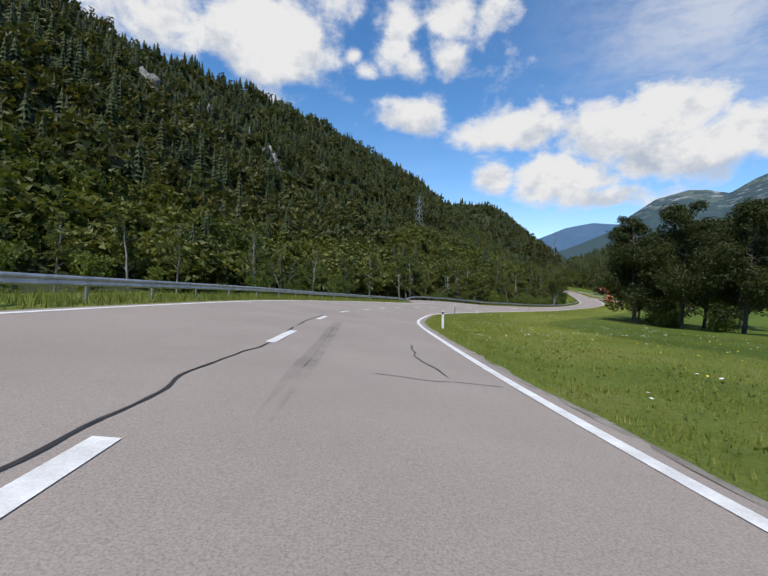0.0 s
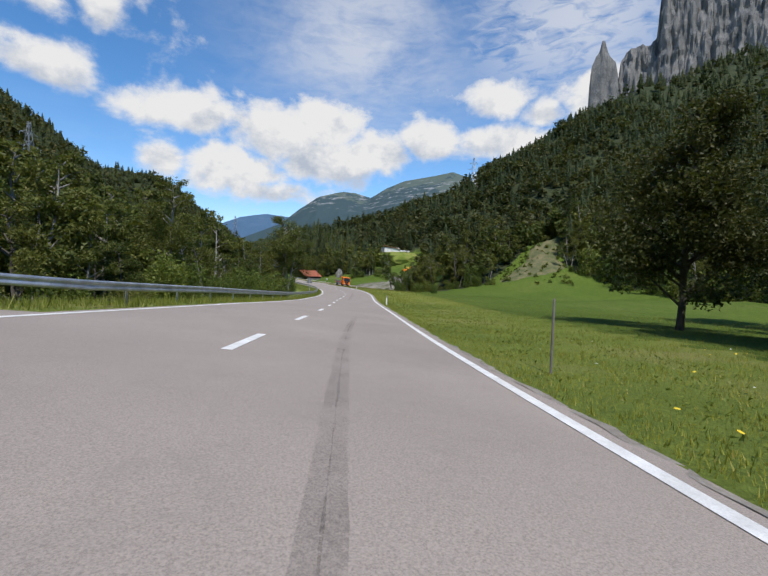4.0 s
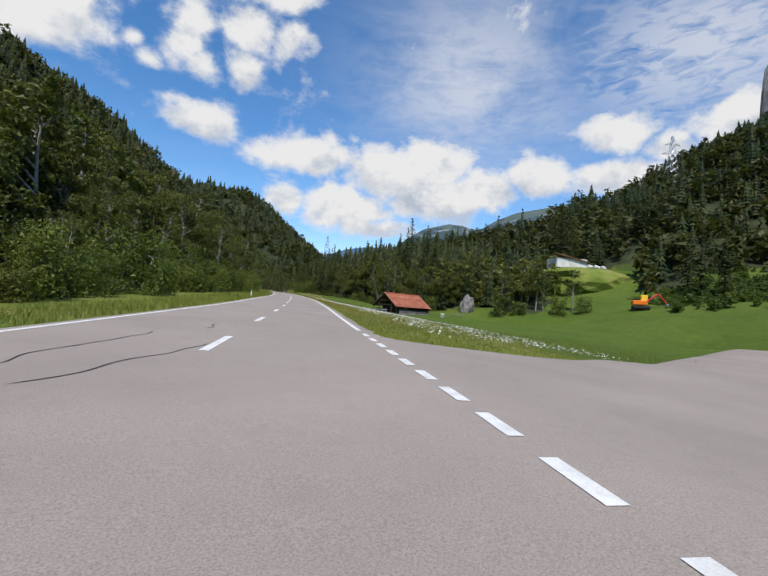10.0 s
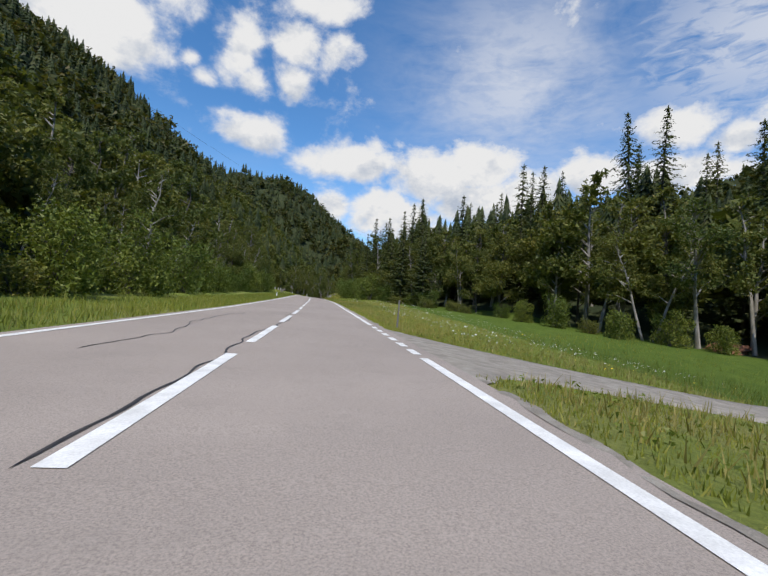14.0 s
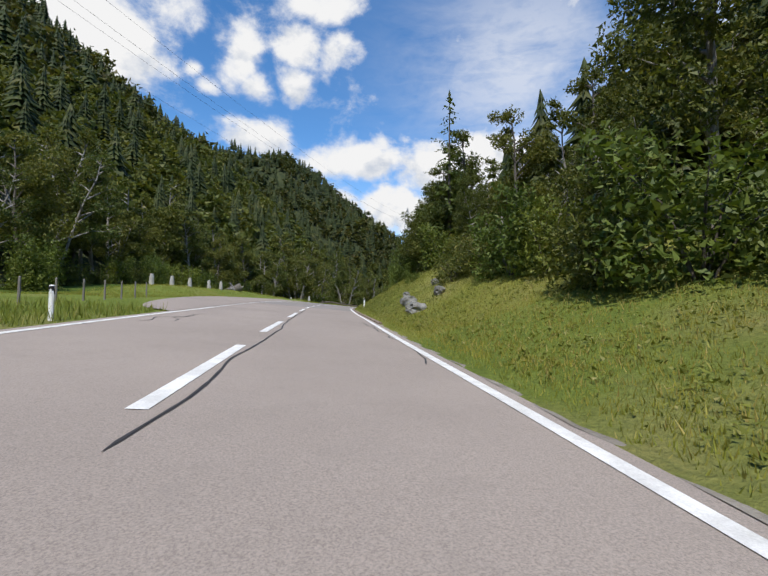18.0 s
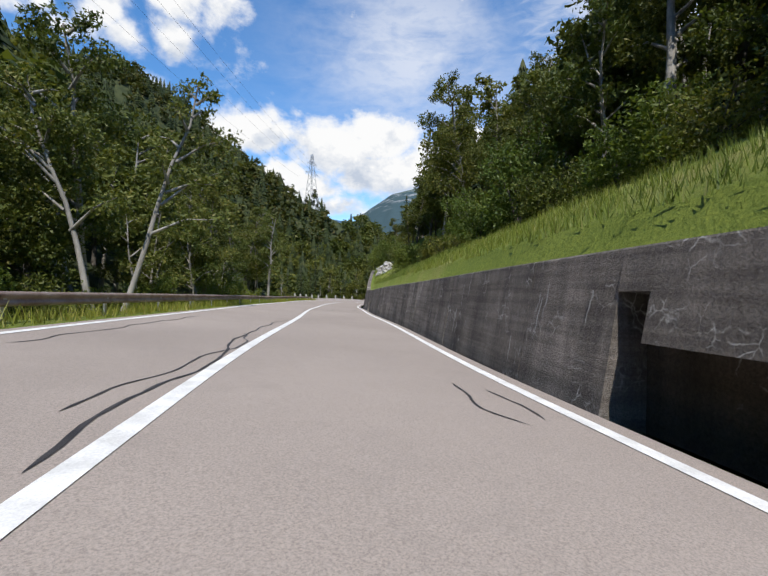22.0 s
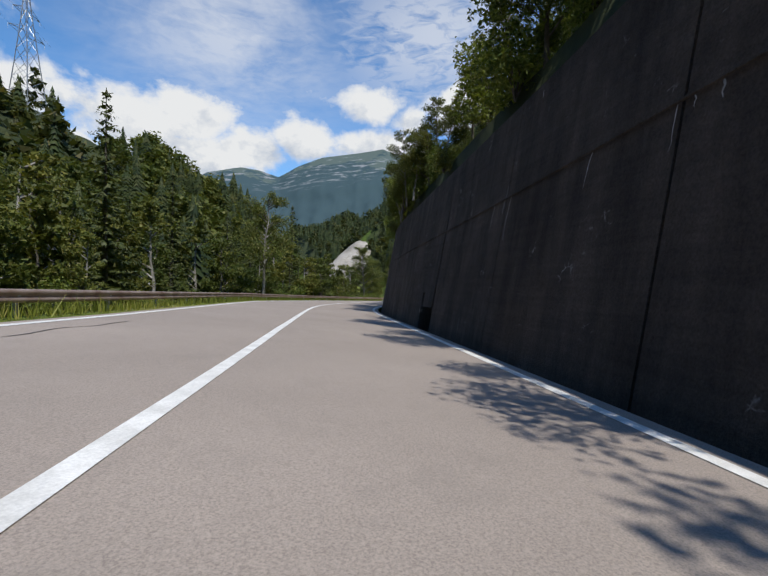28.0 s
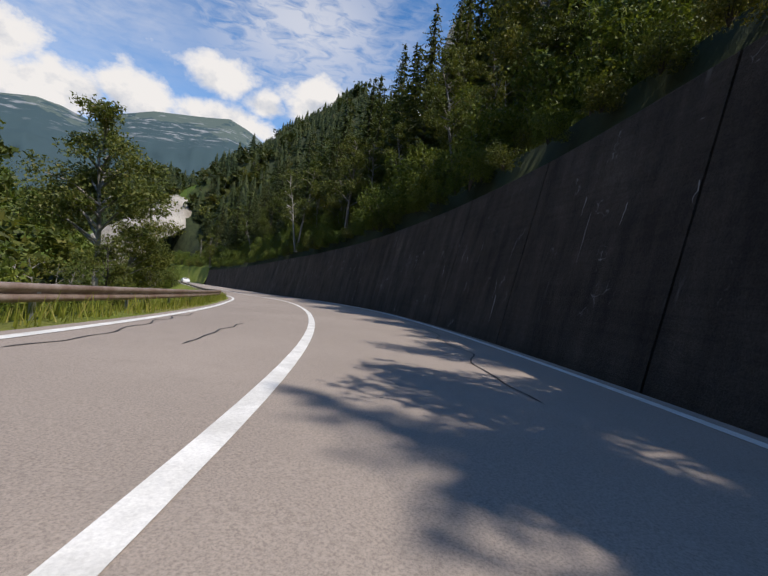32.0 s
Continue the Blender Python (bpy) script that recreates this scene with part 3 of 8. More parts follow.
WALL_H = [0.0, 0.0, 1.7, 2.15, 2.1, 2.1, 2.22, 3.35, 5.9, 6.7, 7.3, 6.7, 6.9, 7.2, 7.4, 8.3, 8.7, 7.9, 6.6, 5.9, 5.75, 5.85, 5.9, 4.6]


def wall_height(s):
    return np.interp(s, WALL_S, WALL_H)


def ease(x, a, b):
    t = np.clip((x - a) / (b - a), 0, 1)
    return t * t * (3 - 2 * t)


def right_rise(s, a):
    """Height of the ground over the road's edge, a metres beyond the right-hand line."""
    ks = [-30, 200, 230, 300, 365, 400, 440, 470, 500, 522, 535, 600, 613, 660, 700, 860, 950, 1080]
    k1 = np.interp(s, ks, [-.03, -.035, -.07, -.10, -.15, -.11, -.02, .05, .18, .42, .66, .6, .5, .5, .6, .7, .6, .5])
    w1 = np.interp(s, ks, [40, 40, 20, 22, 24, 22, 14, 12, 10, 8, 6.5, 5.5, 10, 16, 25, 25, 25, 25])
    toe = np.interp(s, ks, [78, 80, 80, 66, 60, 56, 26, 18, 12, 10, 8.5, 8.5, 12, 16, 25, 25, 25, 25])
    k3 = np.interp(s, ks, [.4, .4, .4, .36, .27, .30, .34, .36, .38, .4, .42, .45, .4, .42, .5, .5, .45, .4])
    cap = np.interp(s, ks, [30, 30, 30, 20, 18, 18, 18, 20, 24, 26, 28, 34, 40, 60, 90, 100, 90, 80])
    z = k1 * np.clip(a - .5, 0, w1) + cap * (1 - np.exp(-k3 * np.clip(a - toe, 0, 400) / cap))
    return z + wall_height(s) * (a > 1.0)


def left_rise(s, a):
    """The same to the left of the left-hand line."""
    ks = [-30, 90, 120, 240, 300, 480, 520, 570, 600, 700, 760, 860, 1080]
    k1 = np.interp(s, ks, [-.05, -.05, -.12, -.15, .03, .06, .01, .0, -.35, -.12, -.4, -.4, -.35])
    w1 = np.interp(s, ks, [30, 26, 20, 20, 20, 20, 14, 14, 10, 12, 14, 16, 20])
    toe = np.interp(s, ks, [75, 60, 45, 34, 16, 15, 20, 22, 26, 26, 60, 70, 80])
    k3 = np.interp(s, ks, [.3, .3, .3, .3, .38, .38, .33, .33, .36, .3, .1, .05, .05])
    # low grass bank behind the lay-by
    near = np.interp(s, [555, 567, 576, 585, 592], [5.5, 5.1, 3.7, 1.2, .9])
    bank = ease(s, 532, 548) * (1 - ease(s, 591, 600)) * .95 * ease(a - near, 0, 3.6)
    return k1 * np.clip(a - 1.2, 0, w1) + k3 * np.clip(a - toe, 0, 120) + bank


# ridge lines: x, y, crest height
RIDGE_LEFT = [(-560, -420, 230), (-420, -100, 225), (-330, 150, 225), (-190, 420, 205), (-20, 640, 222), (85, 733, 200), (122, 770, 197), (156, 796, 177), (178, 822, 150), (192, 842, 112), (215, 950, 176), (300, 964, 189), (350, 968, 190), (382, 968, 170), (395, 966, 112), (422, 960, 72), (445, 955, 45)]
RIDGE_SPUR = [(398, 934, 76), (425, 874, 58), (455, 845, 68), (482, 824, 60), (508, 808, 36), (528, 798, 8), (545, 792, -10)]
RIDGE_BANK = [(188, 172, 7), (206, 153, 14), (245, 118, 24)]
RIDGE_EAST = [(640, 668, 45), (700, 700, 105), (760, 735, 135), (850, 760, 170), (950, 790, 210), (1150, 820, 260)]
RIDGE_SCREE = [(610, 827, -6), (622, 818, 2), (654, 804, 36), (700, 788, 72)]
RIDGE_FAR = [(760, 905, 40), (830, 930, 75), (930, 980, 92), (1150, 1040, 120)]
RIDGE_RIGHT = [(340, 445, 36), (400, 405, 60), (490, 358, 108), (600, 300, 164), (700, 252, 252), (900, 150, 350), (1300, 0, 520)]


def ridge(x, y, line, slope):
    best = np.full(np.shape(x), -1e3)
    for (ax, ay, az), (bx, by, bz) in zip(line, line[1:]):
        vx, vy = bx - ax, by - ay
        t = np.clip(((x - ax) * vx + (y - ay) * vy) / (vx * vx + vy * vy), 0, 1)
        best = np.maximum(best, az + (bz - az) * t - slope * np.hypot(x - ax - t * vx, y - ay - t * vy))
    return best


def wavy(x, y, size, seed=0.0):
    """Smooth waves with a handful of directions."""
    out = 0
    for i in range(5):
        a, w = 1.3 + 2.4 * i + seed, 6.2832 / size * (1 + .45 * i)
        out = out + np.sin((x * math.cos(a) + y * math.sin(a)) * w + seed * 7 + i * 1.7) / (1 + .6 * i)
    return out / 2.4


CS = np.arange(S_MIN, S_MAX, 3.0)
CX, CY, CZ, CH, CB = at_road(CS)


def road_frame(x, y):
    """Station and right-hand offset of the nearest place on the road."""
    x, y = np.atleast_1d(x).astype(float), np.atleast_1d(y).astype(float)
    s, d = np.empty(len(x)), np.empty(len(x))
    for i in range(0, len(x), 20000):
        j = np.argmin((x[i:i + 20000, None] - CX) ** 2 + (y[i:i + 20000, None] - CY) ** 2, axis=1)
        ex, ey = x[i:i + 20000] - CX[j], y[i:i + 20000] - CY[j]
        along = np.clip(-ex * np.sin(CH[j]) + ey * np.cos(CH[j]), -3, 3)
        s[i:i + 20000] = CS[j] + along
        side = ex * np.cos(CH[j]) + ey * np.sin(CH[j])
        d[i:i + 20000] = np.sign(side) * np.hypot(np.abs(side), np.where(np.abs(-ex * np.sin(CH[j]) + ey * np.cos(CH[j])) > 3, np.abs(-ex * np.sin(CH[j]) + ey * np.cos(CH[j])) - 3, 0))
    return s, d


def beside(s, d):
    """Height of the natural ground at a station and offset."""
    z = np.interp(s, RS, RZ) - np.clip(d, -12, 6) * np.interp(s, RS, RB)
    l = left_line(s)
    return z + np.where(d > 3.5, right_rise(s, d - 3.5), 0) + np.where(d < l, left_rise(s, l - d), 0)


def land(x, y):
    x, y = np.atleast_1d(x).astype(float), np.atleast_1d(y).astype(float)
    s, d = road_frame(x, y)
    z = beside(s, d)
    away = ease(np.abs(d), 25, 70)
    z = z + away * (wavy(x, y, 60) * 1.6 + wavy(x, y, 23, 2.0) * .7)
    rough = ease(np.abs(d), 60, 160)
    hill = np.maximum(np.maximum(ridge(x, y, RIDGE_LEFT, .82), np.maximum(ridge(x, y, RIDGE_SPUR, .7), ridge(x, y, RIDGE_BANK, .55))), np.maximum(ridge(x, y, RIDGE_RIGHT, .61), np.maximum(ridge(x, y, RIDGE_EAST, .9), np.maximum(ridge(x, y, RIDGE_SCREE, .75), ridge(x, y, RIDGE_FAR, .5)))))
    hill = hill + rough * (wavy(x, y, 110, 1.0) * 9 + wavy(x, y, 37, 3.0) * 3)
    k = 6.0
    top = np.maximum(z, hill)
    out = top + np.log1p(np.exp(-np.abs(z - hill) / k)) * k * ease(np.abs(d), 30, 60)
    return out, s, d


# how far the woods stand from the edge lines
LEFT_EDGE = ([-30, 60, 100, 130, 160, 240, 300, 500, 520, 575, 590, 602, 700, 715, 752, 770, 1080], [46, 42, 24, 13, 9, 8, 6.5, 7, 13, 13, 11.5, 5.5, 8, 11, 11, 5.5, 5.5])
RIGHT_EDGE = ([-30, 90, 200, 217, 222, 227, 232, 242, 247, 258, 300, 350, 375, 400, 420, 450, 470, 490, 515, 530, 565, 600, 613, 660, 680, 700, 985, 1080], [76, 76, 80, 79, 66, 42, 25, 27, 48, 62, 100, 104, 70, 46, 30, 19, 12, 7.6, 6.4, 6.2, 7.5, 6.2, 7, 8, 4.5, 2.2, 2.2, 2])


def edge_left(s):
    return np.interp(s, *LEFT_EDGE)


def edge_right(s):
    return np.interp(s, *RIGHT_EDGE)


# places kept free of woods
CLEAR = [(176, 150, 9), (187, 151, 9), (197, 152, 7), (150, 196, 13), (160, 196, 14), (166, 198, 13), (243, 318, 11), (222, 322, 13), (212, 318, 10), (258, 269, 14), (264, 254, 12), (267, 240, 12), (270, 226, 12), (277, 292, 11), (266, 294, 9), (276, 265, 13), (281, 250, 14), (293, 270, 13), (296, 252, 15), (310, 262, 13), (286, 236, 13), (300, 238, 13), (291, 312, 14), (304, 303, 13), (284, 294, 14), (270, 285, 12), (620, 818, 14), (638, 810, 12), (654, 803, 9), (604, 806, 12), (588, 795, 14), (570, 782, 14), (552, 768, 14), (534, 755, 12), (516, 742, 10), (606, 822, 14), (612, 836, 10), (596, 812, 14), (483, 738, 11), (497, 747, 12), (512, 755, 13), (528, 768, 14), (545, 782, 14), (562, 798, 14), (578, 812, 13), (584, 841, 15), (572, 832, 14), (560, 815, 14), (575, 815, 12), (556, 796, 12), (592, 856, 12)]


def cleared(x, y):
    """Places kept free of woods: banks, rocks, the terrace, the scree."""
    out = np.zeros(np.shape(x), bool)
    for cx, cy, cr in CLEAR:
        out |= np.hypot(x - cx, y - cy) < cr
    return out


# dark floor of the woods; also painted as bush shade above the wall
M_SOIL_SHADE = two_tone("forest_floor_and_shade", (.020, .030, .011), (.05, .06, .022), .25, .95, fine=3, bumps=.6, dist=.1)


# ---- ground: one sheet, fine along the road and coarse far away ----
def spaced(lo, hi, fine, far_lo, far_hi):
    mid = np.arange(lo, hi + .1, fine)
    out, step, v = [], fine, hi
    while v < far_hi:
        step *= 1.22
        v += step
        out.append(v)
    back, step, v = [], fine, lo
    while v > far_lo:
        step *= 1.22
        v -= step
        back.append(v)
    return np.array(back[::-1] + list(mid) + out)


gx, gy = spaced(-90, 640, 4.0, -3200, 4200), spaced(-60, 900, 4.0, -2600, 4200)
GX, GY = np.meshgrid(gx, gy)
gz, gs, gd = land(GX.ravel(), GY.ravel())
far = np.hypot(GX.ravel() - 280, GY.ravel() - 400)
gz = np.where(far > 1500, np.minimum(gz, 40), gz)
under = np.where(gd > 0, 1 - ease(gd, 11, 15), 1 - ease(-gd, 11, 16))
low = np.interp(gs, RS, RZ) - np.clip(gd, -12, 6) * np.interp(gs, RS, RB) - .8
low = np.minimum(low, gz - .6)
gz = gz * (1 - under) + low * under
nx, ny = len(gx), len(gy)
ii = (np.arange(ny - 1)[:, None] * nx + np.arange(nx - 1)).ravel()
gfaces = np.stack([ii, ii + 1, ii + nx + 1, ii + nx], 1)
behind = np.where(gd > 0, gd - 3.5 - edge_right(gs), left_line(gs) - gd - edge_left(gs)) > 3
wooded = (behind & ~cleared(GX.ravel(), GY.ravel()))[gfaces].sum(1) > 2
ground = new("ground", mesh_from("ground", np.stack([GX.ravel(), GY.ravel(), gz], 1), gfaces, None, True, [M_GROUND, M_SOIL_SHADE], wooded.astype(np.int32)))
tagged(ground, "grassy valley floor and wooded mountain slopes beside the road", "ground", kind="structure")


def ribbon(name, s, offs, zfun, mat, smooth=True, parent=None):
    """A strip along the road; offs: columns of offsets (arrays over s)."""
    s = np.asarray(s, float)
    cols = [np.broadcast_to(np.asarray(o, float), s.shape) for o in offs]
    v = np.concatenate([np.concatenate([spot(s, c)[:, :2], np.asarray(zfun(s, c, i))[:, None]], 1) for i, c in enumerate(cols)])
    n, k = len(s), len(cols)
    a = (np.arange(k - 1)[:, None] * n + np.arange(n - 1)).ravel()
    f = np.stack([a, a + n, a + n + 1, a + 1], 1)
    ob = new(name, mesh_from(name, v, f, mat, smooth))
    if parent:
        ob.parent = parent
    return ob


def plane_z(lift):
    return lambda s, c, i: spot(s, c)[:, 2] + lift


ALONG = np.arange(-27.0, 1078.0, 1.0)
lane = ribbon("road", ALONG, [left_line(ALONG) - .35, left_line(ALONG) + 1.2, centre(ALONG) - .1, centre(ALONG) + .1, np.full(len(ALONG), 1.8), np.full(len(ALONG), 3.88)], plane_z(0.0), M_ASPHALT)
tagged(lane, "two-lane mountain road of worn pinkish-grey asphalt", "road", kind="structure")

# newer, darker stretch of surface
PS = np.arange(544, 589, 1.0)
patch = ribbon("asphalt_patch", PS, [left_line(PS) - .3 + .0 * PS, centre(PS), np.full(len(PS), 3.75)], plane_z(.004), M_PATCH)
tagged(patch, "darker newer stretch of asphalt in the bend", "road patch", kind="structure")

# pull-ins and side ways: stations, outermost offset
def apron(name, s0, s1, d0, reach, mat, label, lift=-.012):
    s = np.arange(s0, s1 + .1, 1.0)
    w = np.sin(np.clip((s - s0) / (s1 - s0), 0, 1) * math.pi) ** .45
    inner = (left_line(s) - .3) if reach < 0 else np.full(len(s), 3.8)
    cols = [inner + (reach * w) * k for k in (0, .25, .5, .75, 1)]
    ob = ribbon(name, s, cols, lambda q, c, i: spot(q, c)[:, 2] + lift, mat)
    return tagged(ob, label, "pull-in", kind="structure")


apron("pull_in_1", 74, 106, -5, -5.5, M_ASPHALT, "paved pull-in beside a bend, behind the edge dashes")
apron("pull_in_2", 522, 587, -5, -5.4, M_ASPHALT, "paved lay-by in front of a grass bank with stone bollards", .01)
apron("pull_in_3", 708, 760, -5, -6.2, M_ASPHALT, "paved lay-by beside the road with stone bollards")


def rounded(points, n=10):
    """A smooth line through a few (station, offset) places."""
    pts = [Vector((*spot(s, d)[:2], 0)) for s, d in points]
    fine = []
    for i in range(len(pts) - 1):
        p0, p1, p2, p3 = pts[max(i - 1, 0)], pts[i], pts[i + 1], pts[min(i + 2, len(pts) - 1)]
        for k in range(n):
            t = k / n
            fine.append(.5 * ((2 * p1) + (p2 - p0) * t + (2 * p0 - 5 * p1 + 4 * p2 - p3) * t * t + (3 * p1 - p0 - 3 * p2 + p3) * t ** 3))
    return fine + [pts[-1]]


def way(name, near_edge, far_edge, mat, label, lift=.05):
    """A side way between its two edges, laid on the ground, with soft shoulders."""
    one, two = rounded(near_edge), rounded(far_edge)
    cols = (-.06, 0, .25, .5, .75, 1, 1.06)
    q = np.array([[a + (b - a) * k for k in cols] for a, b in zip(one, two)])
    x, y = q[..., 0].ravel(), q[..., 1].ravel()
    s, d = road_frame(x, y)
    out = ease(d, 5, 13)
    z = beside(s, d) + .012 * (1 - out) + lift * out
    z = np.where(d > 13, np.maximum(beside(s, d), land(x, y)[0]) + .05 + .13 * ease(d, 13, 17), z)
    z = np.where(d < 4.4, spot(s, d)[:, 2] - .004, z)
    z -= np.tile([.2, 0, 0, 0, 0, 0, .2], len(one)) * ease(d, 3.9, 5)
    n = len(cols)
    f = [(i * n + k, i * n + k + 1, i * n + n + k + 1, i * n + n + k) for i in range(len(one) - 1) for k in range(n - 1)]
    ob = new(name, mesh_from(name, np.stack([x, y, z], 1), f, mat, True))
    return tagged(ob, label, "side road", kind="structure")


way("side_road", [(248, 3.75), (252, 4.6), (255, 7), (259.5, 13.5), (269.5, 23.5), (287, 45), (303, 74)], [(271.5, 3.75), (271.3, 4.6), (271.8, 7), (273.5, 11.5), (280, 20.5), (295, 42.5), (309, 72)], M_ASPHALT, "side road that leaves the main road towards the works yard")
way("farm_track", [(386, 3.75), (387.2, 5.5), (387.5, 9), (387.4, 14), (388.5, 19.4), (391.8, 25.9), (397, 32.1)], [(396, 3.75), (393.8, 5.5), (391.5, 9), (390.6, 14), (391.5, 18.6), (394.2, 24.1), (399, 29.9)], M_GRAVEL, "narrow pale farm track that leads to the barn")

# verges
RA = np.arange(-27, 1070, 1.0)


def right_verge_z(s, c, i):
    z = beside(s, c)
    bumps = (wavy(spot(s, c)[:, 0], spot(s, c)[:, 1], 3.1) * .05 + wavy(spot(s, c)[:, 0], spot(s, c)[:, 1], .9, 4) * .025) * ease(c, 4.1, 5.5)
    side = ease(s, 245, 248) * (1 - ease(s, 277, 284)) + ease(s, 382, 385) * (1 - ease(s, 397, 400))
    return z + bumps * (1 - side) - (.9 if i == 13 else 0) - .025 * side


wh = wall_height(RA)
wall_zone = (RA > 612) & (RA < 985)
inner = np.where(wall_zone, 4.6 + .19 * wall_height(RA), 3.8)
offs = [inner + (17.5 - inner) * k for k in (0, .02, .05, .09, .14, .2, .28, .36, .45, .55, .66, .78, .9, 1)]
verge_r = ribbon("right_verge", RA, offs, lambda s, c, i: np.where((s > 612.5) & (s < 985) & (i < 2), np.interp(s, RS, RZ) - 6 * np.interp(s, RS, RB) + wall_height(s) - .02, right_verge_z(s, c, i)), M_VERGE)
verge_r.data.materials.append(M_SOIL_SHADE)
verge_r.data.materials.append(verge_material("bank_turf", 1.2))
# above the tall wall, the dark floor colour stands in for shade under bushes
for q in verge_r.data.polygons:
    if 690 < RA[q.index % (len(RA) - 1)] < 985:
        q.material_index = 1
    elif 515 < RA[q.index % (len(RA) - 1)] < 612 or 224 < RA[q.index % (len(RA) - 1)] < 248:
        q.material_index = 2
tagged(verge_r, "grassy verge and bank with weeds beside the road", "verge", kind="structure")


def left_verge_z(s, c, i):
    p = spot(s, c)
    return beside(s, c) + (wavy(p[:, 0], p[:, 1], 3.3, 1) * .06 + wavy(p[:, 0], p[:, 1], .8, 5) * .025) * (.3 + .7 * (i > 1)) - (.9 if i == 9 else 0) - .03 - .1 * (left_line(s) - c < 4.6) * (ease(s, 74, 79) * (1 - ease(s, 101, 106)) + ease(s, 524, 532) * (1 - ease(s, 572, 580)))


LO = [left_line(RA) - .3 - k for k in (0, .35, .9, 1.6, 2.6, 4, 6, 8, 10.2, 12.5)]
verge_l = ribbon("left_verge", RA, LO[::-1], lambda s, c, i: left_verge_z(s, c, 9 - i), M_VERGE)
tagged(verge_l, "grassy verge beside the road", "verge", kind="structure")

# gritty edge between asphalt and grass
ES = np.arange(-27, 612, .4)
ragged = np.random.default_rng(12).normal(0, .05, len(ES)) + .05 * np.sin(ES * .9) + .04 * np.sin(ES * 2.3)
EG = ribbon("gravel_edge", ES, [3.78 + .4 * ragged, 3.9 + ragged * .7, 4.0 + ragged], lambda s, c, i: spot(s, c)[:, 2] + (.003, .006, -.02)[i] + .008 * np.sin(s * 3.1 + i) - np.where(((s > 249) & (s < 273)) | ((s > 385) & (s < 397)), .2, 0), M_GRAVEL)
tagged(EG, "strip of grit between asphalt and grass", "gravel edge", kind="structure")


# ---- painted lines ----
def stripe(name, s0, s1, dfun, width, mat=None, lift=.008, step=1.0, parent=None):
    s = np.arange(s0, s1 + .01, step)
    if s[-1] < s1 - .05:
        s = np.append(s, s1)
    dd = dfun(s)
    return ribbon(name, s, [dd - width / 2, dd + width / 2], plane_z(lift), mat or M_PAINT, False, parent)


def const(v):
    return lambda s: np.full(len(s), float(v))


right_gaps = [(250, 273.8), (388, 398)]
start = -27
for a, b in right_gaps + [(1076, 1076)]:
    stripe("edge_line", start, a, const(3.5), .19, parent=lane)
    start = b
for a, b in right_gaps:
    for k in np.arange(a + .6, b - .9, 1.5):
        stripe("edge_dash", k, k + .9, const(3.5), .19, parent=lane, step=.45)
left_gaps = [(80, 104), (528, 582), (712, 754)]
start = -27
for a, b in left_gaps + [(1076, 1076)]:
    stripe("edge_line", start, a, left_line, .18, parent=lane)
    start = b
for a, b in left_gaps:
    for k in np.arange(a + .6, b - .5, 1.15):
        stripe("edge_dash", k, k + .6, left_line, .18, parent=lane, step=.3)
# centre dashes: short ones in the open, long ones before the bends
DASH_N, DASH_S = [-3, 0, 1, 10, 17, 20, 23, 26, 29, 32, 34], [-20.5, 6.3, 15, 94.1, 154.9, 181.7, 209.7, 237.4, 266.2, 293.6, 311.4]
for k in np.interp(np.arange(-3, 34.5), DASH_N, DASH_S):
    stripe("centre_dash", k, k + 2.95, centre, .2, parent=lane, step=.5)
DASH_N, DASH_S = [0, 1, 5, 10, 23, 27, 29, 30, 33, 35], [319, 326.1, 354.1, 389, 482, 515.4, 532.9, 540.4, 567.5, 585]
for k in np.interp(np.arange(0, 35.5), DASH_N, DASH_S):
    stripe("centre_dash", k, k + 5.1, centre, .2, parent=lane, step=1.0)
stripe("centre_line", 593.9, 1074, centre, .19, parent=lane)

# sealed cracks


def crack(s0, s1, dfun, width=.045, wander=.12, seed=0, lift=.007):
    r = np.random.default_rng(seed)
    s = np.arange(s0, s1, .22)
    off = np.cumsum(r.normal(0, .035, len(s)))
    off = (off - np.linspace(off[0], off[-1], len(off))) * wander / .12
    off = np.convolve(np.pad(off, 2, "edge"), [.1, .22, .36, .22, .1], "valid")
    dd = dfun(s) + np.clip(off, -.5, .5)
    w = width * (.7 + .6 * r.random(len(s)))
    w[0] = w[-1] = .004
    return ribbon("tar_seam", s, [dd - w / 2, dd + w / 2], plane_z(lift), M_TAR, False, lane)


SEAMS = [(-5, 10.5), (10.9, 19), (24.5, 37), (49.5, 51.5), (74, 78.5), (153, 174), (176.5, 188), (204, 218), (232, 240), (296, 301), (320, 344), (351, 372), (382, 404), (425, 441), (449, 462), (464, 472), (506, 536), (545, 549), (554, 569), (573, 577), (592, 604), (619, 634), (645, 649), (739, 743)]
for i, (a, b) in enumerate(SEAMS):
    side = .2 if 505 < a < 540 else -.2
    crack(a, b, lambda s, side=side: centre(s) + side, .045, .06 if i % 3 else .2, 40 + i)
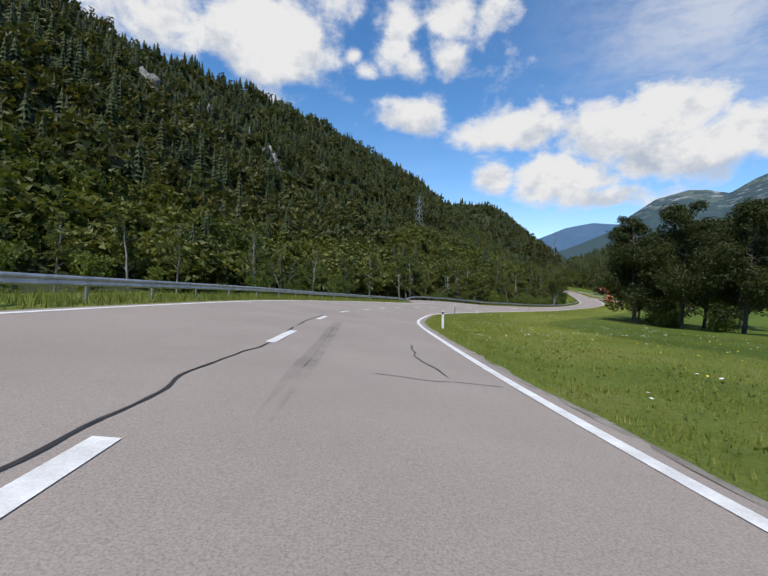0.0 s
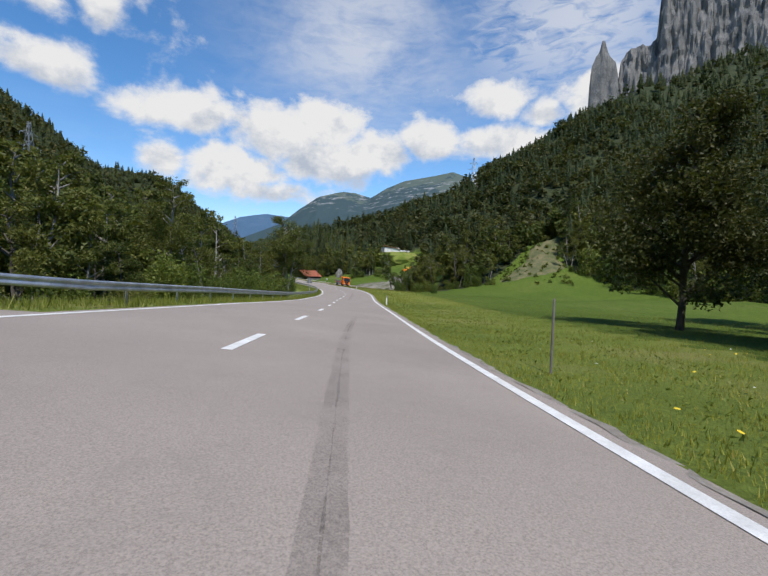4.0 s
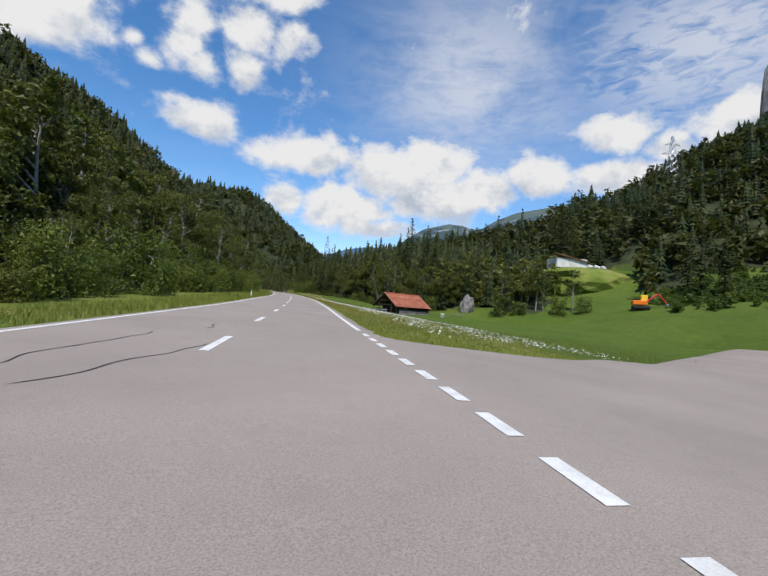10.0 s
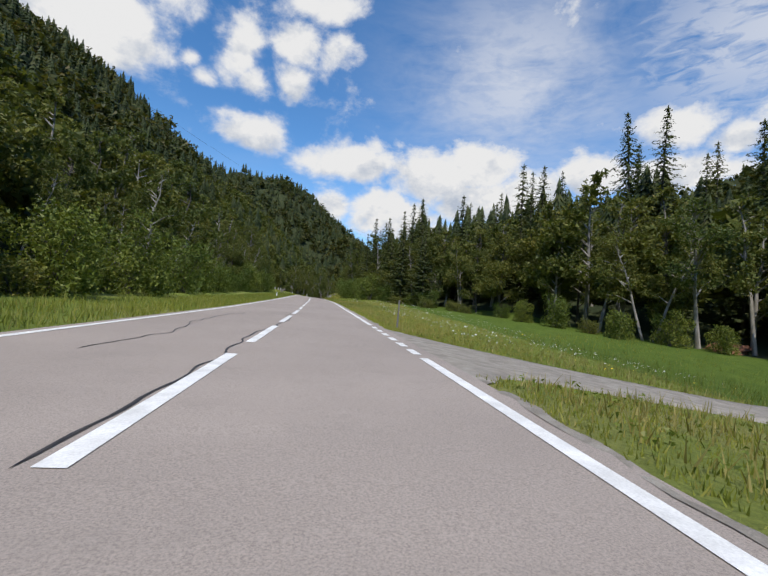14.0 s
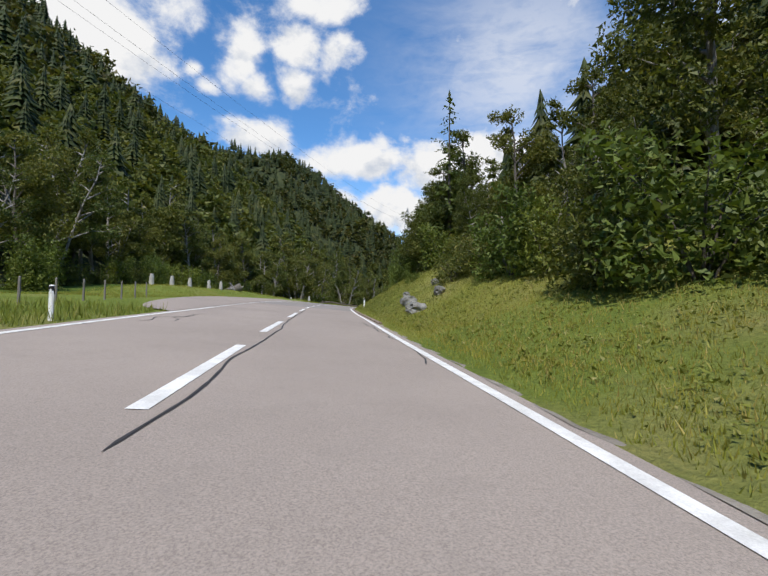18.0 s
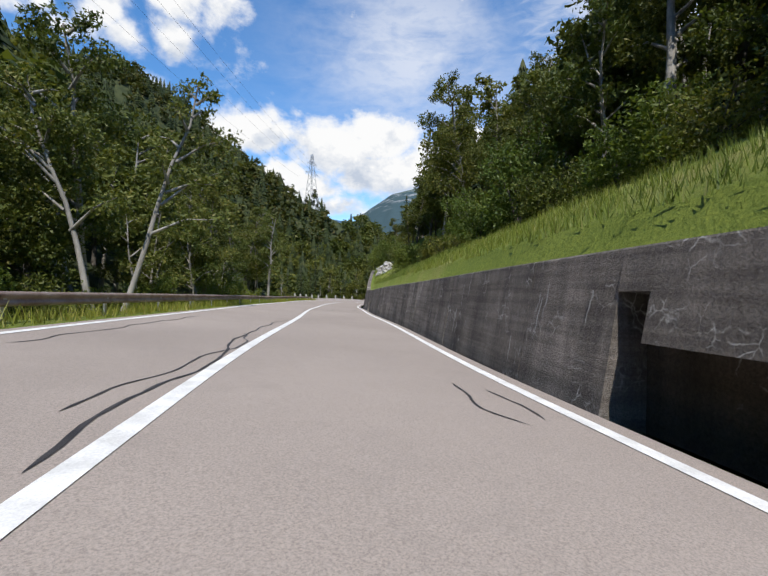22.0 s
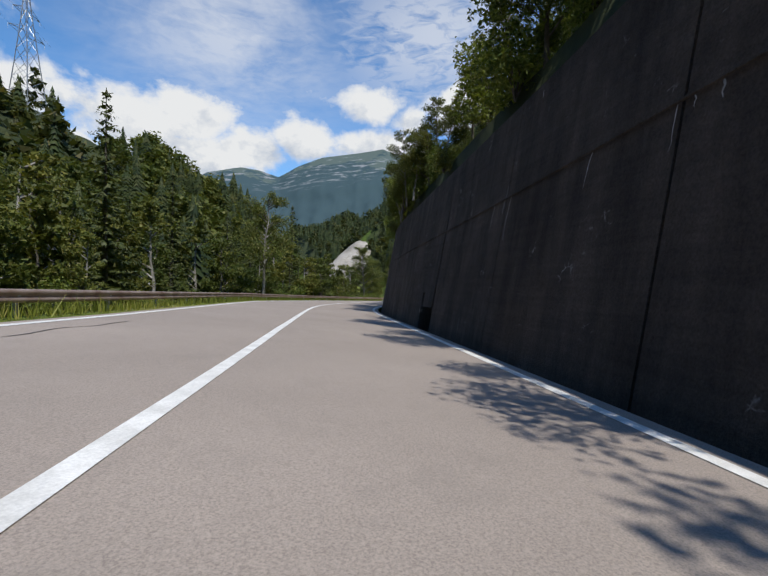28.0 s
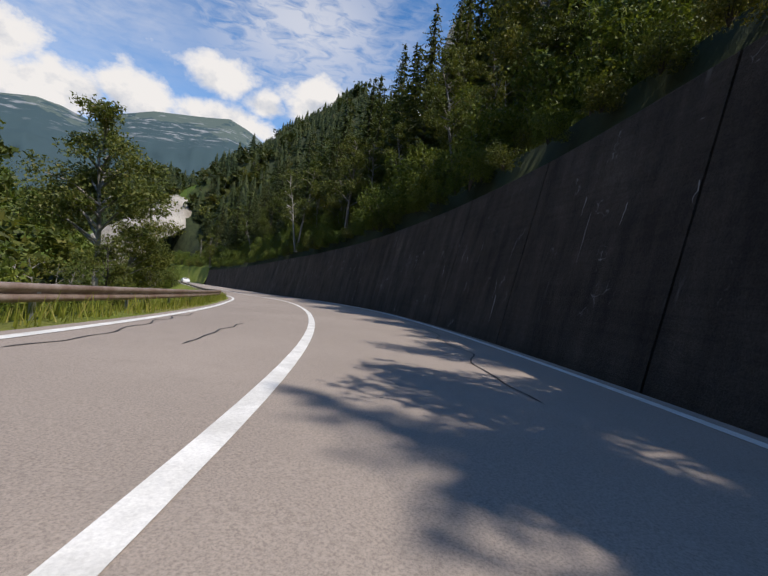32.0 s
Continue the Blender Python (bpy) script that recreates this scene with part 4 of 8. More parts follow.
# branching cracks: from one (station, offset) to another
BRANCHES = [(4.2, 2.45, 9.1, 2.2), (33.4, -2.8, 41.6, -3.1), (34.8, -4.1, 36.5, -2.4), (40, 2.3, 49, 3.3), (49.9, -2.4, 50.6, -1.5), (50.4, 2.5, 52.1, 2.9), (50.6, 2.3, 52.2, 2.2), (57.6, -2.6, 60.5, -2.9), (65.3, -2.6, 70.4, -2.1), (77.5, -4.5, 80.9, -3.3), (76.5, -3.7, 79.2, -2.7),
            (75.2, -2.7, 79.3, -3.1), (74.1, -1.8, 77.9, -1.6), (158, 1.6, 163, 1.9), (158.3, .5, 160.4, .1), (179, -2.1, 182.4, -1.5), (183, -3.5, 191.3, -3), (184, -3.2, 189, -3.1), (214.2, -3.45, 227.6, -3.4), (235.2, -3.6, 236.9, -3.5), (262.6, -2.1, 267.5, -.8), (263.9, -2.9, 269.5, -2.6), (271, -1.7, 273.2, -1.5), (295.3, 2.8, 302.5, 2.1), (296, 2.3, 300, 2.3),
            (326.7, -1.7, 331.7, -.8), (327.2, -2.35, 338.5, -2.6), (361.5, -2.5, 367.9, -2.7), (386.7, -2.4, 401.2, -2.3), (479.2, -1.2, 482.1, -2.1), (510.8, 3.1, 523.8, 2.95), (516.2, -4.1, 522.4, -3.4), (517, -3.3, 521, -4), (540.9, -1.8, 544.8, -5.6), (541.6, -2.5, 544.2, -2.2), (566.2, 1.05, 567.4, 1.2), (566.3, 2.3, 568.9, 2.2),
            (594.2, 2.7, 608, 2.95), (595, 2.6, 599, 3.1), (620.2, -1.5, 627.7, -1.5), (623.5, -4.1, 632.4, -4), (620.5, 2.8, 622.7, 2.6), (620.8, 3, 622.4, 2.9), (649.9, .7, 657, 1.3), (650, 2.4, 664, 3), (669.1, 2.8, 690, 3.1), (670.7, 2.5, 673, 2.6), (675, -4.4, 684, -4.6), (741.7, -4.95, 748, -4.8), (740.1, -1, 742.4, -.85), (738.5, 2.9, 740.5, 3.3),
            (762.7, -4.6, 767, -4.5), (781.4, 2.9, 789, 2.9), (783, -1.1, 786, -.6), (802.7, -1.5, 803.2, -2.6), (804.4, -2.9, 809.7, -4.4), (804.6, .2, 807.6, .8), (843, -4.25, 851.4, -4.7), (844.7, -3, 849.5, -3), (843.1, 1.65, 856, 2.4)]
for i, (a, d0, b, d1) in enumerate(BRANCHES):
    crack(a, b, lambda q, a=a, b=b, d0=d0, d1=d1: d0 + (d1 - d0) * (q - a) / (b - a), .034, .35, 300 + i)
# narrow joints across the lane
for i, (s, d0, d1) in enumerate(((3.9, 1.2, 3.2), (80.2, -4.3, -2.6), (158.2, .4, 1.6), (237.2, 0, 1.1), (240.3, -2, -1), (326.2, -2.8, -2.1), (356.1, -2.7, -2))):
    t = np.linspace(0, 1, 14)
    ss, dd = s + np.cumsum(np.random.default_rng(600 + i).normal(0, .04, 14)), d0 + (d1 - d0) * t
    v = np.concatenate([spot(ss - .012, dd, .0075), spot(ss + .012, dd, .0075)])
    ob = new("tar_seam", mesh_from("tar_seam", v, [(q, q + 1, q + 15, q + 14) for q in range(13)], M_TAR))
    ob.parent = lane
# tyre marks
def tyre_mark(a, b, d0, d1, width, seed):
    """A worn rubber trace with ragged, broken edges."""
    r = np.random.default_rng(seed)
    s = np.arange(a, b, .35)
    u = (s - a) / (b - a)
    dd = d0 + (d1 - d0) * u + .08 * np.sin(u * 5 + seed)
    fade = np.clip(np.minimum(u, 1 - u) * 6, .15, 1)
    for o, k in ((-.2, .5), (.2, .5)):
        w = width * k * fade * r.uniform(.8, 1.1, len(s))
        ribbon("tyre_mark", s, [dd + o * width - w / 2, dd + o * width + w / 2], plane_z(.005 if o < 0 else .006), M_RUBBER, False, lane)


for i, (a, b, d0, d1, w) in enumerate(((1, 16, .1, -.15, .4), (92, 118, .7, 1.1, .3), (149, 188, .2, .25, .4), (203, 232, .45, .6, .4), (232, 252, .42, 1.2, .2), (232, 252, .8, 1.6, .2), (250, 253, 1.25, 1.4, .7), (325, 345, .62, .8, .18), (351.5, 357, 1.03, 1.1, .2))):
    tyre_mark(a, b, d0, d1, w, i)

# ---- kerb on the right before the wall ----
kerb = thing("kerb", Matrix(), "low old concrete kerb along the grassy bank", "kerb", kind="structure")
for a in np.arange(524, 612.9, 2.0):
    s = np.array([a + .01, a + 1, a + 1.98])
    cols = [(3.74, -.02), (3.75, .07), (3.79, .095), (3.92, .095), (3.97, .0)]
    v = np.concatenate([spot(s, np.full(3, c), h) for c, h in cols])
    f = [(i * 3 + j, i * 3 + 3 + j, i * 3 + 4 + j, i * 3 + 1 + j) for i in range(4) for j in range(2)] + [(0, 3, 6, 9, 12), (14, 11, 8, 5, 2)]
    ob = new("kerbstone", mesh_from("kerbstone", v, f, M_KERB))
    ob.parent = kerb


# ---- retaining wall on the right, in cast sections ----
retaining = thing("retaining_wall", Matrix(), "tall dark weathered concrete retaining wall with lime streaks and joints", "wall", kind="structure")
NICHES = (619.3, 660.6, 738.3, 773.2, 821.9)
LEAN = .19


def wall_block(a, b, gap=.06, h0=0.0, cut=None):
    """One cast section between two stations, leaning back; above h0, below cut."""
    s = np.linspace(a + gap / 2, b - gap / 2, 4)
    top = wall_height(s)
    lo = np.full(4, -.4) if h0 == 0 else np.full(4, h0)
    hi = top if cut is None else np.minimum(top, cut)
    rings = []
    for q in range(4):
        prof = [(4.16 + LEAN * max(lo[q], 0), lo[q]), (4.16 + LEAN * hi[q], hi[q] - .03), (4.19 + LEAN * hi[q], hi[q]), (4.62 + LEAN * hi[q], hi[q]), (4.95 + LEAN * hi[q], lo[q])]
        rings.append([spot(s[q], d, 0) + np.array([0, 0, z]) for d, z in prof])
    v = [p for r in rings for p in r]
    f = [(q * 5 + j, q * 5 + (j + 1) % 5, q * 5 + 5 + (j + 1) % 5, q * 5 + 5 + j) for q in range(3) for j in range(5)] + [(4, 3, 2, 1, 0), (15, 16, 17, 18, 19)]
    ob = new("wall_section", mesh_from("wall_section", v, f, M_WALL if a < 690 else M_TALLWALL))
    ob.parent = retaining


edges = list(np.linspace(612.4, 671.0, 11)) + list(np.arange(677.0, 985, 6.0)) + [985.0]
edges = [next((n + 2.6 for n in NICHES if n - .3 < e < n + 2.6), e) for e in edges]
for a, b in zip(edges, edges[1:]):
    hit = [n for n in NICHES if a <= n < b]
    if not hit:
        wall_block(a, b)
        continue
    n0 = min(max(hit[0], a + .05), b - 2.5)
    n1, n2 = n0 + 1.7, n0 + 2.3
    wall_block(a, n0, .0)
    wall_block(n0, n1, .0, h0=.92)
    tall = min(1.55, float(wall_height(n1)) - .3)
    wall_block(n1, n2, .0, h0=tall)
    wall_block(n2, b, .0)
    # back of the recess, in the tall sections' darker tone
    s = np.array([n0 - .02, n2 + .02])
    v = [spot(q, 4.9, z) for q in s for z in (-.3, tall + .12)]
    ob = new("recess_back", mesh_from("recess_back", v, [(0, 2, 3, 1)], M_TALLWALL))
    ob.parent = retaining
# pour joint: a narrow ledge along the tall wall, with lime runs below it
for a in np.arange(697.2, 836, 6.0):
    q = np.array([a + .02, a + 3, a + 5.98])
    hj = np.minimum(wall_height(q) * .62, 4.1)
    prof = [(-.004, -.035), (-.026, -.02), (-.026, .012), (-.004, .03)]
    v = np.concatenate([spot(q, 4.16 + LEAN * (hj + dz) + dx, 0) + np.stack([0 * q, 0 * q, hj + dz], 1) for dx, dz in prof])
    f = [(i * 3 + j, i * 3 + 3 + j, i * 3 + 4 + j, i * 3 + 1 + j) for i in range(3) for j in range(2)]
    ob = new("ledge", mesh_from("ledge", v, f, M_TALLWALL))
    ob.parent = retaining
r3 = np.random.default_rng(31)
for k in range(240):
    a = r3.uniform(616, 700) if k % 2 else r3.uniform(700, 880)
    if any(n - .3 < a < n + 2.6 for n in NICHES):
        continue
    top = float(wall_height(np.array([a]))[0])
    h0 = min(top * .62, 4.1) - .05 if a > 697 and r3.random() < .6 else top * r3.uniform(.25, .97)
    ln = r3.uniform(.15, .8) * (1 if k % 4 else 1.6)
    n = 7
    z = np.linspace(h0, max(h0 - ln, .1), n)
    ss = a + np.cumsum(r3.normal(0, .02, n))
    w = np.array([.008, .016, .012, .014, .008, .007, .002]) * r3.uniform(.5, 1.4)
    face = 4.152 + LEAN * z
    v = np.concatenate([spot(ss - w, face, 0) + np.stack([0 * z, 0 * z, z], 1), spot(ss + w, face, 0) + np.stack([0 * z, 0 * z, z], 1)])
    f = [(i, i + 1, i + n + 1, i + n) for i in range(n - 1)]
    ob = new("lime_run", mesh_from("lime_run", v, f, M_LIME))
    ob.parent = retaining
# coping of pale mortar where the low wall begins
bm = bmesh.new()
box(bm, 0, 0, .75, .6, .16, 1.55, .03)
part("end_block", bm, M_CONCRETE, retaining).matrix_basis = upright(612.3, 4.5)


# ---- guard rails ----
def beam_profile():
    return [(0.0, -.155), (.018, -.15), (.06, -.125), (.075, -.085), (.06, -.05), (.012, -.012), (.012, .012), (.06, .05), (.075, .085), (.06, .125), (.018, .15), (0.0, .155), (-.004, .15), (.03, .085), (-.006, 0), (.03, -.085)]


def guard_rail(s0, s1, off, label, mat, down_start=False, down_end=False, gap=4.0, bulge=None, low=0.0):
    bulge = bulge or (lambda q: 0 * q)
    rail = thing("guard_rail", Matrix(), label, "guard rail")
    prof = beam_profile()
    joints = np.arange(s0, s1 + .1, 4.0)
    for a, b in zip(joints, joints[1:]):
        s = np.linspace(a - .04, b + .04, 4)
        drop = np.zeros(4)
        if down_start and a < s0 + 6:
            drop = np.clip((s0 + 8 - s) / 8, 0, 1) ** 1.5 * .62
        if down_end and b > s1 - 8:
            drop = np.clip((s - (s1 - 8)) / 8, 0, 1) ** 1.5 * .62
        base = left_line(s) + off + bulge(s)
        v = np.concatenate([spot(s, base + x, .62 - low + z) - np.stack([0 * s, 0 * s, drop], 1) for x, z in prof])
        n = len(prof)
        f = [(i * 4 + j, ((i + 1) % n) * 4 + j, ((i + 1) % n) * 4 + j + 1, i * 4 + j + 1) for i in range(n) for j in range(3)]
        ob = new("beam", mesh_from("beam", v, f, mat, True))
        ob.parent = rail
    bm = bmesh.new()
    box(bm, 0, 0, .18, .055, .1, 1.1)
    box(bm, .05, 0, .62, .07, .12, .2, .01)
    post = bpy.data.meshes.new("rail_post")
    bm.to_mesh(post)
    bm.free()
    post.materials.append(M_STEEL)
    for a in np.arange(s0 + 1, s1 - (6 if down_end else 0), gap):
        if down_start and a < s0 + 7:
            continue
        ob = new("rail_post", post)
        ob.parent = rail
        ob.matrix_basis = upright(a, float(left_line(a) + off + bulge(a)) - .07, -low)
    return rail


guard_rail(-26, 76, -1.35, "galvanised steel guard rail on posts beside the grass", M_STEEL, down_end=True)
guard_rail(78, 262, -1.15, "galvanised steel guard rail along the bend, bushes behind", M_STEEL, down_start=True, down_end=True, bulge=lambda q: -5.2 * np.sin(np.clip((q - 73) / 35, 0, 1) * math.pi) ** .6)
guard_rail(589, 707, -1.0, "weathered brownish steel guard rail above the river bank", M_OLDSTEEL, down_start=True, down_end=True, low=.14)
guard_rail(749, 1073, -1.0, "weathered brownish steel guard rail round the outer bend", M_OLDSTEEL, down_start=True, low=.19)


# ---- trees ----
def fast_mesh(name, verts, faces, mats, index=None, smooth=False):
    verts, faces = np.asarray(verts, np.float32), np.asarray(faces, np.int32)
    me = bpy.data.meshes.new(name)
    k = faces.shape[1]
    me.vertices.add(len(verts))
    me.vertices.foreach_set("co", verts.ravel())
    me.loops.add(faces.size)
    me.loops.foreach_set("vertex_index", faces.ravel())
    me.polygons.add(len(faces))
    me.polygons.foreach_set("loop_start", np.arange(0, faces.size, k, dtype=np.int32))
    for m in mats:
        me.materials.append(m)
    if index is not None:
        me.polygons.foreach_set("material_index", np.asarray(index, np.int32))
    if smooth:
        me.polygons.foreach_set("use_smooth", np.ones(len(faces), bool))
    me.update(calc_edges=True)
    return me


def leaves(r, at, size, slim=.6, up=.35):
    """Pairs of pointed leaves, turned against each other, at the places given."""
    n = len(at)
    a = r.normal(size=(n, 3))
    a /= np.linalg.norm(a, axis=1)[:, None]
    nrm = r.normal(size=(n, 3)) + np.array([0, 0, up * 2])
    b = np.cross(a, nrm)
    b /= np.linalg.norm(b, axis=1)[:, None] + 1e-9
    c = np.cross(a, b)
    sz = (size * (.6 + .8 * r.random(n)))[:, None]
    gap = r.normal(0, .3, (n, 3)) * sz
    v = np.stack([at - a * sz * .55, at + a * sz * .2 + b * sz * slim * .5 - c * sz * .15, at + a * sz * .45 - b * sz * slim * .35,
                  at + gap + b * sz * .55, at + gap - b * sz * .25 + c * sz * slim * .45, at + gap - b * sz * .35 - a * sz * slim * .5], 1)
    return v.reshape(-1, 3), np.arange(6 * n).reshape(-1, 3)


def limb(pts, r0, r1, n=6):
    """A tapered tube through the points."""
    v, f = [], []
    m = len(pts)
    for i, p in enumerate(pts):
        t = (Vector(pts[min(i + 1, m - 1)]) - Vector(pts[max(i - 1, 0)])).normalized()
        q = t.to_track_quat("Z", "Y")
        rad = r0 + (r1 - r0) * i / (m - 1)
        for k in range(n):
            a = 6.2832 * k / n
            v.append(Vector(p) + q @ Vector((math.cos(a) * rad, math.sin(a) * rad, 0)))
    for i in range(m - 1):
        for k in range(n):
            f.append((i * n + k, i * n + (k + 1) % n, i * n + n + (k + 1) % n, i * n + n + k))
    return [tuple(p) for p in v], f


def join(parts):
    v, f, o = [], [], 0
    for pv, pf in parts:
        v.extend(pv)
        f.extend(tuple(i + o for i in q) for q in pf)
        o += len(pv)
    return v, f


def broadleaf(name, seed, height, spread, clear, count, size, mat, bark, label, stems=1, airy=.0, limbs=15):
    """A broad-leaved tree: trunk with limbs, crown of leaf bunches on the twigs."""
    r = np.random.default_rng(seed)
    wood, tips = [], []
    for st in range(stems):
        lean = r.normal(0, .06, 2) + (r.normal(0, .14, 2) if stems > 1 else 0)
        top = np.array([lean[0] * height, lean[1] * height, height * r.uniform(.86, .97)])
        base = np.array([r.normal(0, .3), r.normal(0, .3), -.3]) if stems > 1 else np.array([0, 0, -.3])
        pts = [base + (top - base) * t + np.array([r.normal(0, .012), r.normal(0, .012), 0]) * height * t for t in np.linspace(0, 1, 7)]
        wood.append(limb([tuple(p) for p in pts], height * .017 / stems ** .4, height * .003))
        for k in range(int(limbs / stems ** .5) + 2):
            t = clear + (1 - clear) * (k + r.random()) / (limbs / stems ** .5 + 2)
            root = base + (top - base) * t
            ang = r.uniform(0, 6.283)
            reach = spread * (1 - .62 * max(0, (t - clear) / (1 - clear)) ** 1.4) * r.uniform(.6, 1.1)
            end = root + np.array([math.cos(ang) * reach, math.sin(ang) * reach, reach * r.uniform(.25, .8)])
            mid = (root + end) / 2 + np.array([0, 0, reach * .12])
            wood.append(limb([tuple(root), tuple(mid), tuple(end)], height * .0065, .015, 5))
            tips += [(end, reach * .42), (mid + (end - mid) * .45 + r.normal(0, .15, 3) * reach, reach * .38), (mid, reach * .3)]
        tips.append((top, spread * .28))
    cen = np.array([t[0] for t in tips])
    rad = np.array([max(t[1], .45) for t in tips])
    pick = r.choice(len(tips), count, p=rad ** 1.6 / (rad ** 1.6).sum())
    off = r.normal(size=(count, 3))
    off /= np.linalg.norm(off, axis=1)[:, None]
    off *= (r.random(count) ** (.33 + airy))[:, None] * rad[pick][:, None]
    off[:, 2] *= .75
    at = cen[pick] + off
    lv, lf = leaves(r, at, size)
    wv, wf = join(wood)
    e = new(name)
    tagged(e, label, "tree")
    part("trunk", fast_mesh("trunk", wv, wf, [bark], smooth=True), None, e)
    part("crown", fast_mesh("crown", lv, lf, [mat]), None, e)
    return e


def spruce(name, seed, height, spread, count, label, mat=None, airy=False, clear=.06):
    r = np.random.default_rng(seed)
    wv, wf = limb([(0, 0, -.3), (0, 0, height * .5), (0, 0, height)], height * .014, .02, 7)
    at, n_wh = [], int(height * (1.0 if airy else 1.55))
    sv, o = [], 0
    allv = []
    for w in range(n_wh):
        t = clear + (1 - clear) * w / n_wh
        reach = spread * (1 - t) ** .8 * (1 if t > .16 else .8) * r.uniform(.85, 1.1) + .12
        nb = 5 if airy else 7
        for k in range(nb):
            ang = 6.283 * (k + r.random()) / nb
            ln = reach * r.uniform(.7, 1.15)
            droop = r.uniform(.15, .5)
            lift = r.uniform(-.6, .6) * height * (1 - clear) / n_wh
            m = max(3, int(ln * (3.0 if airy else 4.4)))
            for q in range(m):
                u = (q + .6) / m
                p = np.array([math.cos(ang) * ln * u, math.sin(ang) * ln * u, t * height + lift - droop * ln * u * (1 - .25 * u) + .15 * ln * u])
                sz = (.30 + .24 * (1 - u)) * (.7 + .016 * height) * r.uniform(.75, 1.25) * (.58 + .42 * (1 - t))
                side = np.array([-math.sin(ang), math.cos(ang), 0])
                out = np.array([math.cos(ang), math.sin(ang), -.35])
                wob = r.normal(0, .12, 3)
                for sgn in (-1, 1):
                    tipv = p + side * sgn * sz * .55 + out * sz * .5 + np.array([0, 0, -.22 * sz]) + wob
                    allv.append([p - out * sz * .3, p + out * sz * .55 + wob, tipv, p + side * sgn * sz * .3])
    # leading shoot
    for k in range(4):
        a = k * 1.57
        allv.append([(0, 0, height * 1.005), (math.cos(a) * .18, math.sin(a) * .18, height - .5), (math.cos(a) * .08, math.sin(a) * .08, height - .9), (0, 0, height - .4)])
    lv = np.array(allv, float).reshape(-1, 3)
    e = new(name)
    tagged(e, label, "tree")
    part("trunk", fast_mesh("trunk", wv, wf, [M_BARK], smooth=True), None, e)
    part("crown", fast_mesh("crown", lv, np.arange(len(lv)).reshape(-1, 4), [mat or F_NEEDLE]), None, e)
    return e


def bush(name, seed, height, spread, count, size, mat, label):
    r = np.random.default_rng(seed)
    wood, tips = [], []
    for k in range(9):
        ang, ln = r.uniform(0, 6.283), height * r.uniform(.6, 1.0)
        tip = np.array([math.cos(ang) * spread * r.uniform(.2, .8), math.sin(ang) * spread * r.uniform(.2, .8), ln])
        wood.append(limb([(0, 0, -.2), tuple(tip * np.array([.4, .4, .55])), tuple(tip)], .035, .008, 5))
        tips += [(tip, spread * .34), (tip * np.array([.7, .7, .6]), spread * .42), (tip * np.array([.95, .95, .25]), spread * .36)]
    cen, rad = np.array([t[0] for t in tips]), np.array([t[1] for t in tips])
    pick = r.choice(len(tips), count)
    off = r.normal(size=(count, 3))
    off /= np.linalg.norm(off, axis=1)[:, None]
    at = cen[pick] + off * (r.random(count) ** .4)[:, None] * rad[pick][:, None]
    at[:, 2] = np.maximum(at[:, 2], .05)
    lv, lf = leaves(r, at, size)
    wv, wf = join(wood)
    e = new(name)
    tagged(e, label, "shrub")
    part("stem", fast_mesh("stem", wv, wf, [M_BARK]), None, e)
    part("foliage", fast_mesh("foliage", lv, lf, [mat]), None, e)
    return e


PROTO = {
    "beech": [broadleaf("beech_tree", 11, 15, 4.2, .22, 6200, .27, F_BEECH, M_BARK, "full green broad-leaved tree at the wood's edge"),
              broadleaf("beech_tree", 12, 12, 3.8, .15, 5600, .25, F_BEECH, M_BARK, "full green broad-leaved tree at the wood's edge"),
              broadleaf("maple_tree", 13, 17, 4.4, .28, 6200, .27, F_BEECH, M_PALEBARK, "tall broad-leaved tree with dense dark crown")],
    "ash": [broadleaf("ash_tree", 21, 16, 3.6, .34, 3400, .27, F_ASH, M_PALEBARK, "slender ash tree with a pale trunk and airy crown", airy=.35),
            broadleaf("ash_tree", 22, 13, 3.0, .38, 3400, .24, F_ASH, M_PALEBARK, "slender ash tree with a pale trunk and airy crown", 2, .35),
            broadleaf("alder_tree", 23, 10, 2.6, .2, 3800, .23, F_ASH, M_PALEBARK, "young light-green tree with several stems", 3, .2)],
    "spruce": [spruce("spruce_tree", 31, 24, 5.3, 0, "tall dark spruce with drooping branches"),
               spruce("spruce_tree", 32, 18, 4.5, 0, "dark spruce with drooping branches")],
    "larch": [spruce("larch_tree", 33, 20, 4.7, 0, "slim airy larch with thin light branches", F_ASH, True, .2)],
    "beech_far": [broadleaf("beech_tree", 14, 15, 4.2, .15, 2000, .52, F_BEECH, M_BARK, "full green broad-leaved tree in the wood", limbs=12),
                  broadleaf("maple_tree", 15, 17, 4.4, .2, 2000, .52, F_BEECH, M_PALEBARK, "tall broad-leaved tree in the wood", limbs=12)],
    "ash_far": [broadleaf("ash_tree", 24, 16, 3.6, .34, 1300, .42, F_ASH, M_PALEBARK, "slender ash tree with a pale trunk in the wood", airy=.3, limbs=12)],
    "bush_far": [bush("dogwood_bush", 44, 3.4, 2.4, 700, .32, F_SHRUB, "dense green bush at the far edge of the meadow")],
    "bush": [bush("hazel_bush", 41, 3.4, 2.2, 2400, .185, F_SHRUB, "dense light-green bush at the wood's edge"),
             bush("willow_bush", 42, 2.4, 1.7, 2000, .165, F_SHRUB, "low green bush growing in the verge"),
             bush("bramble_bush", 43, 1.5, 1.6, 1600, .14, F_BEECH, "low tangled bush of brambles and nettles")],
}
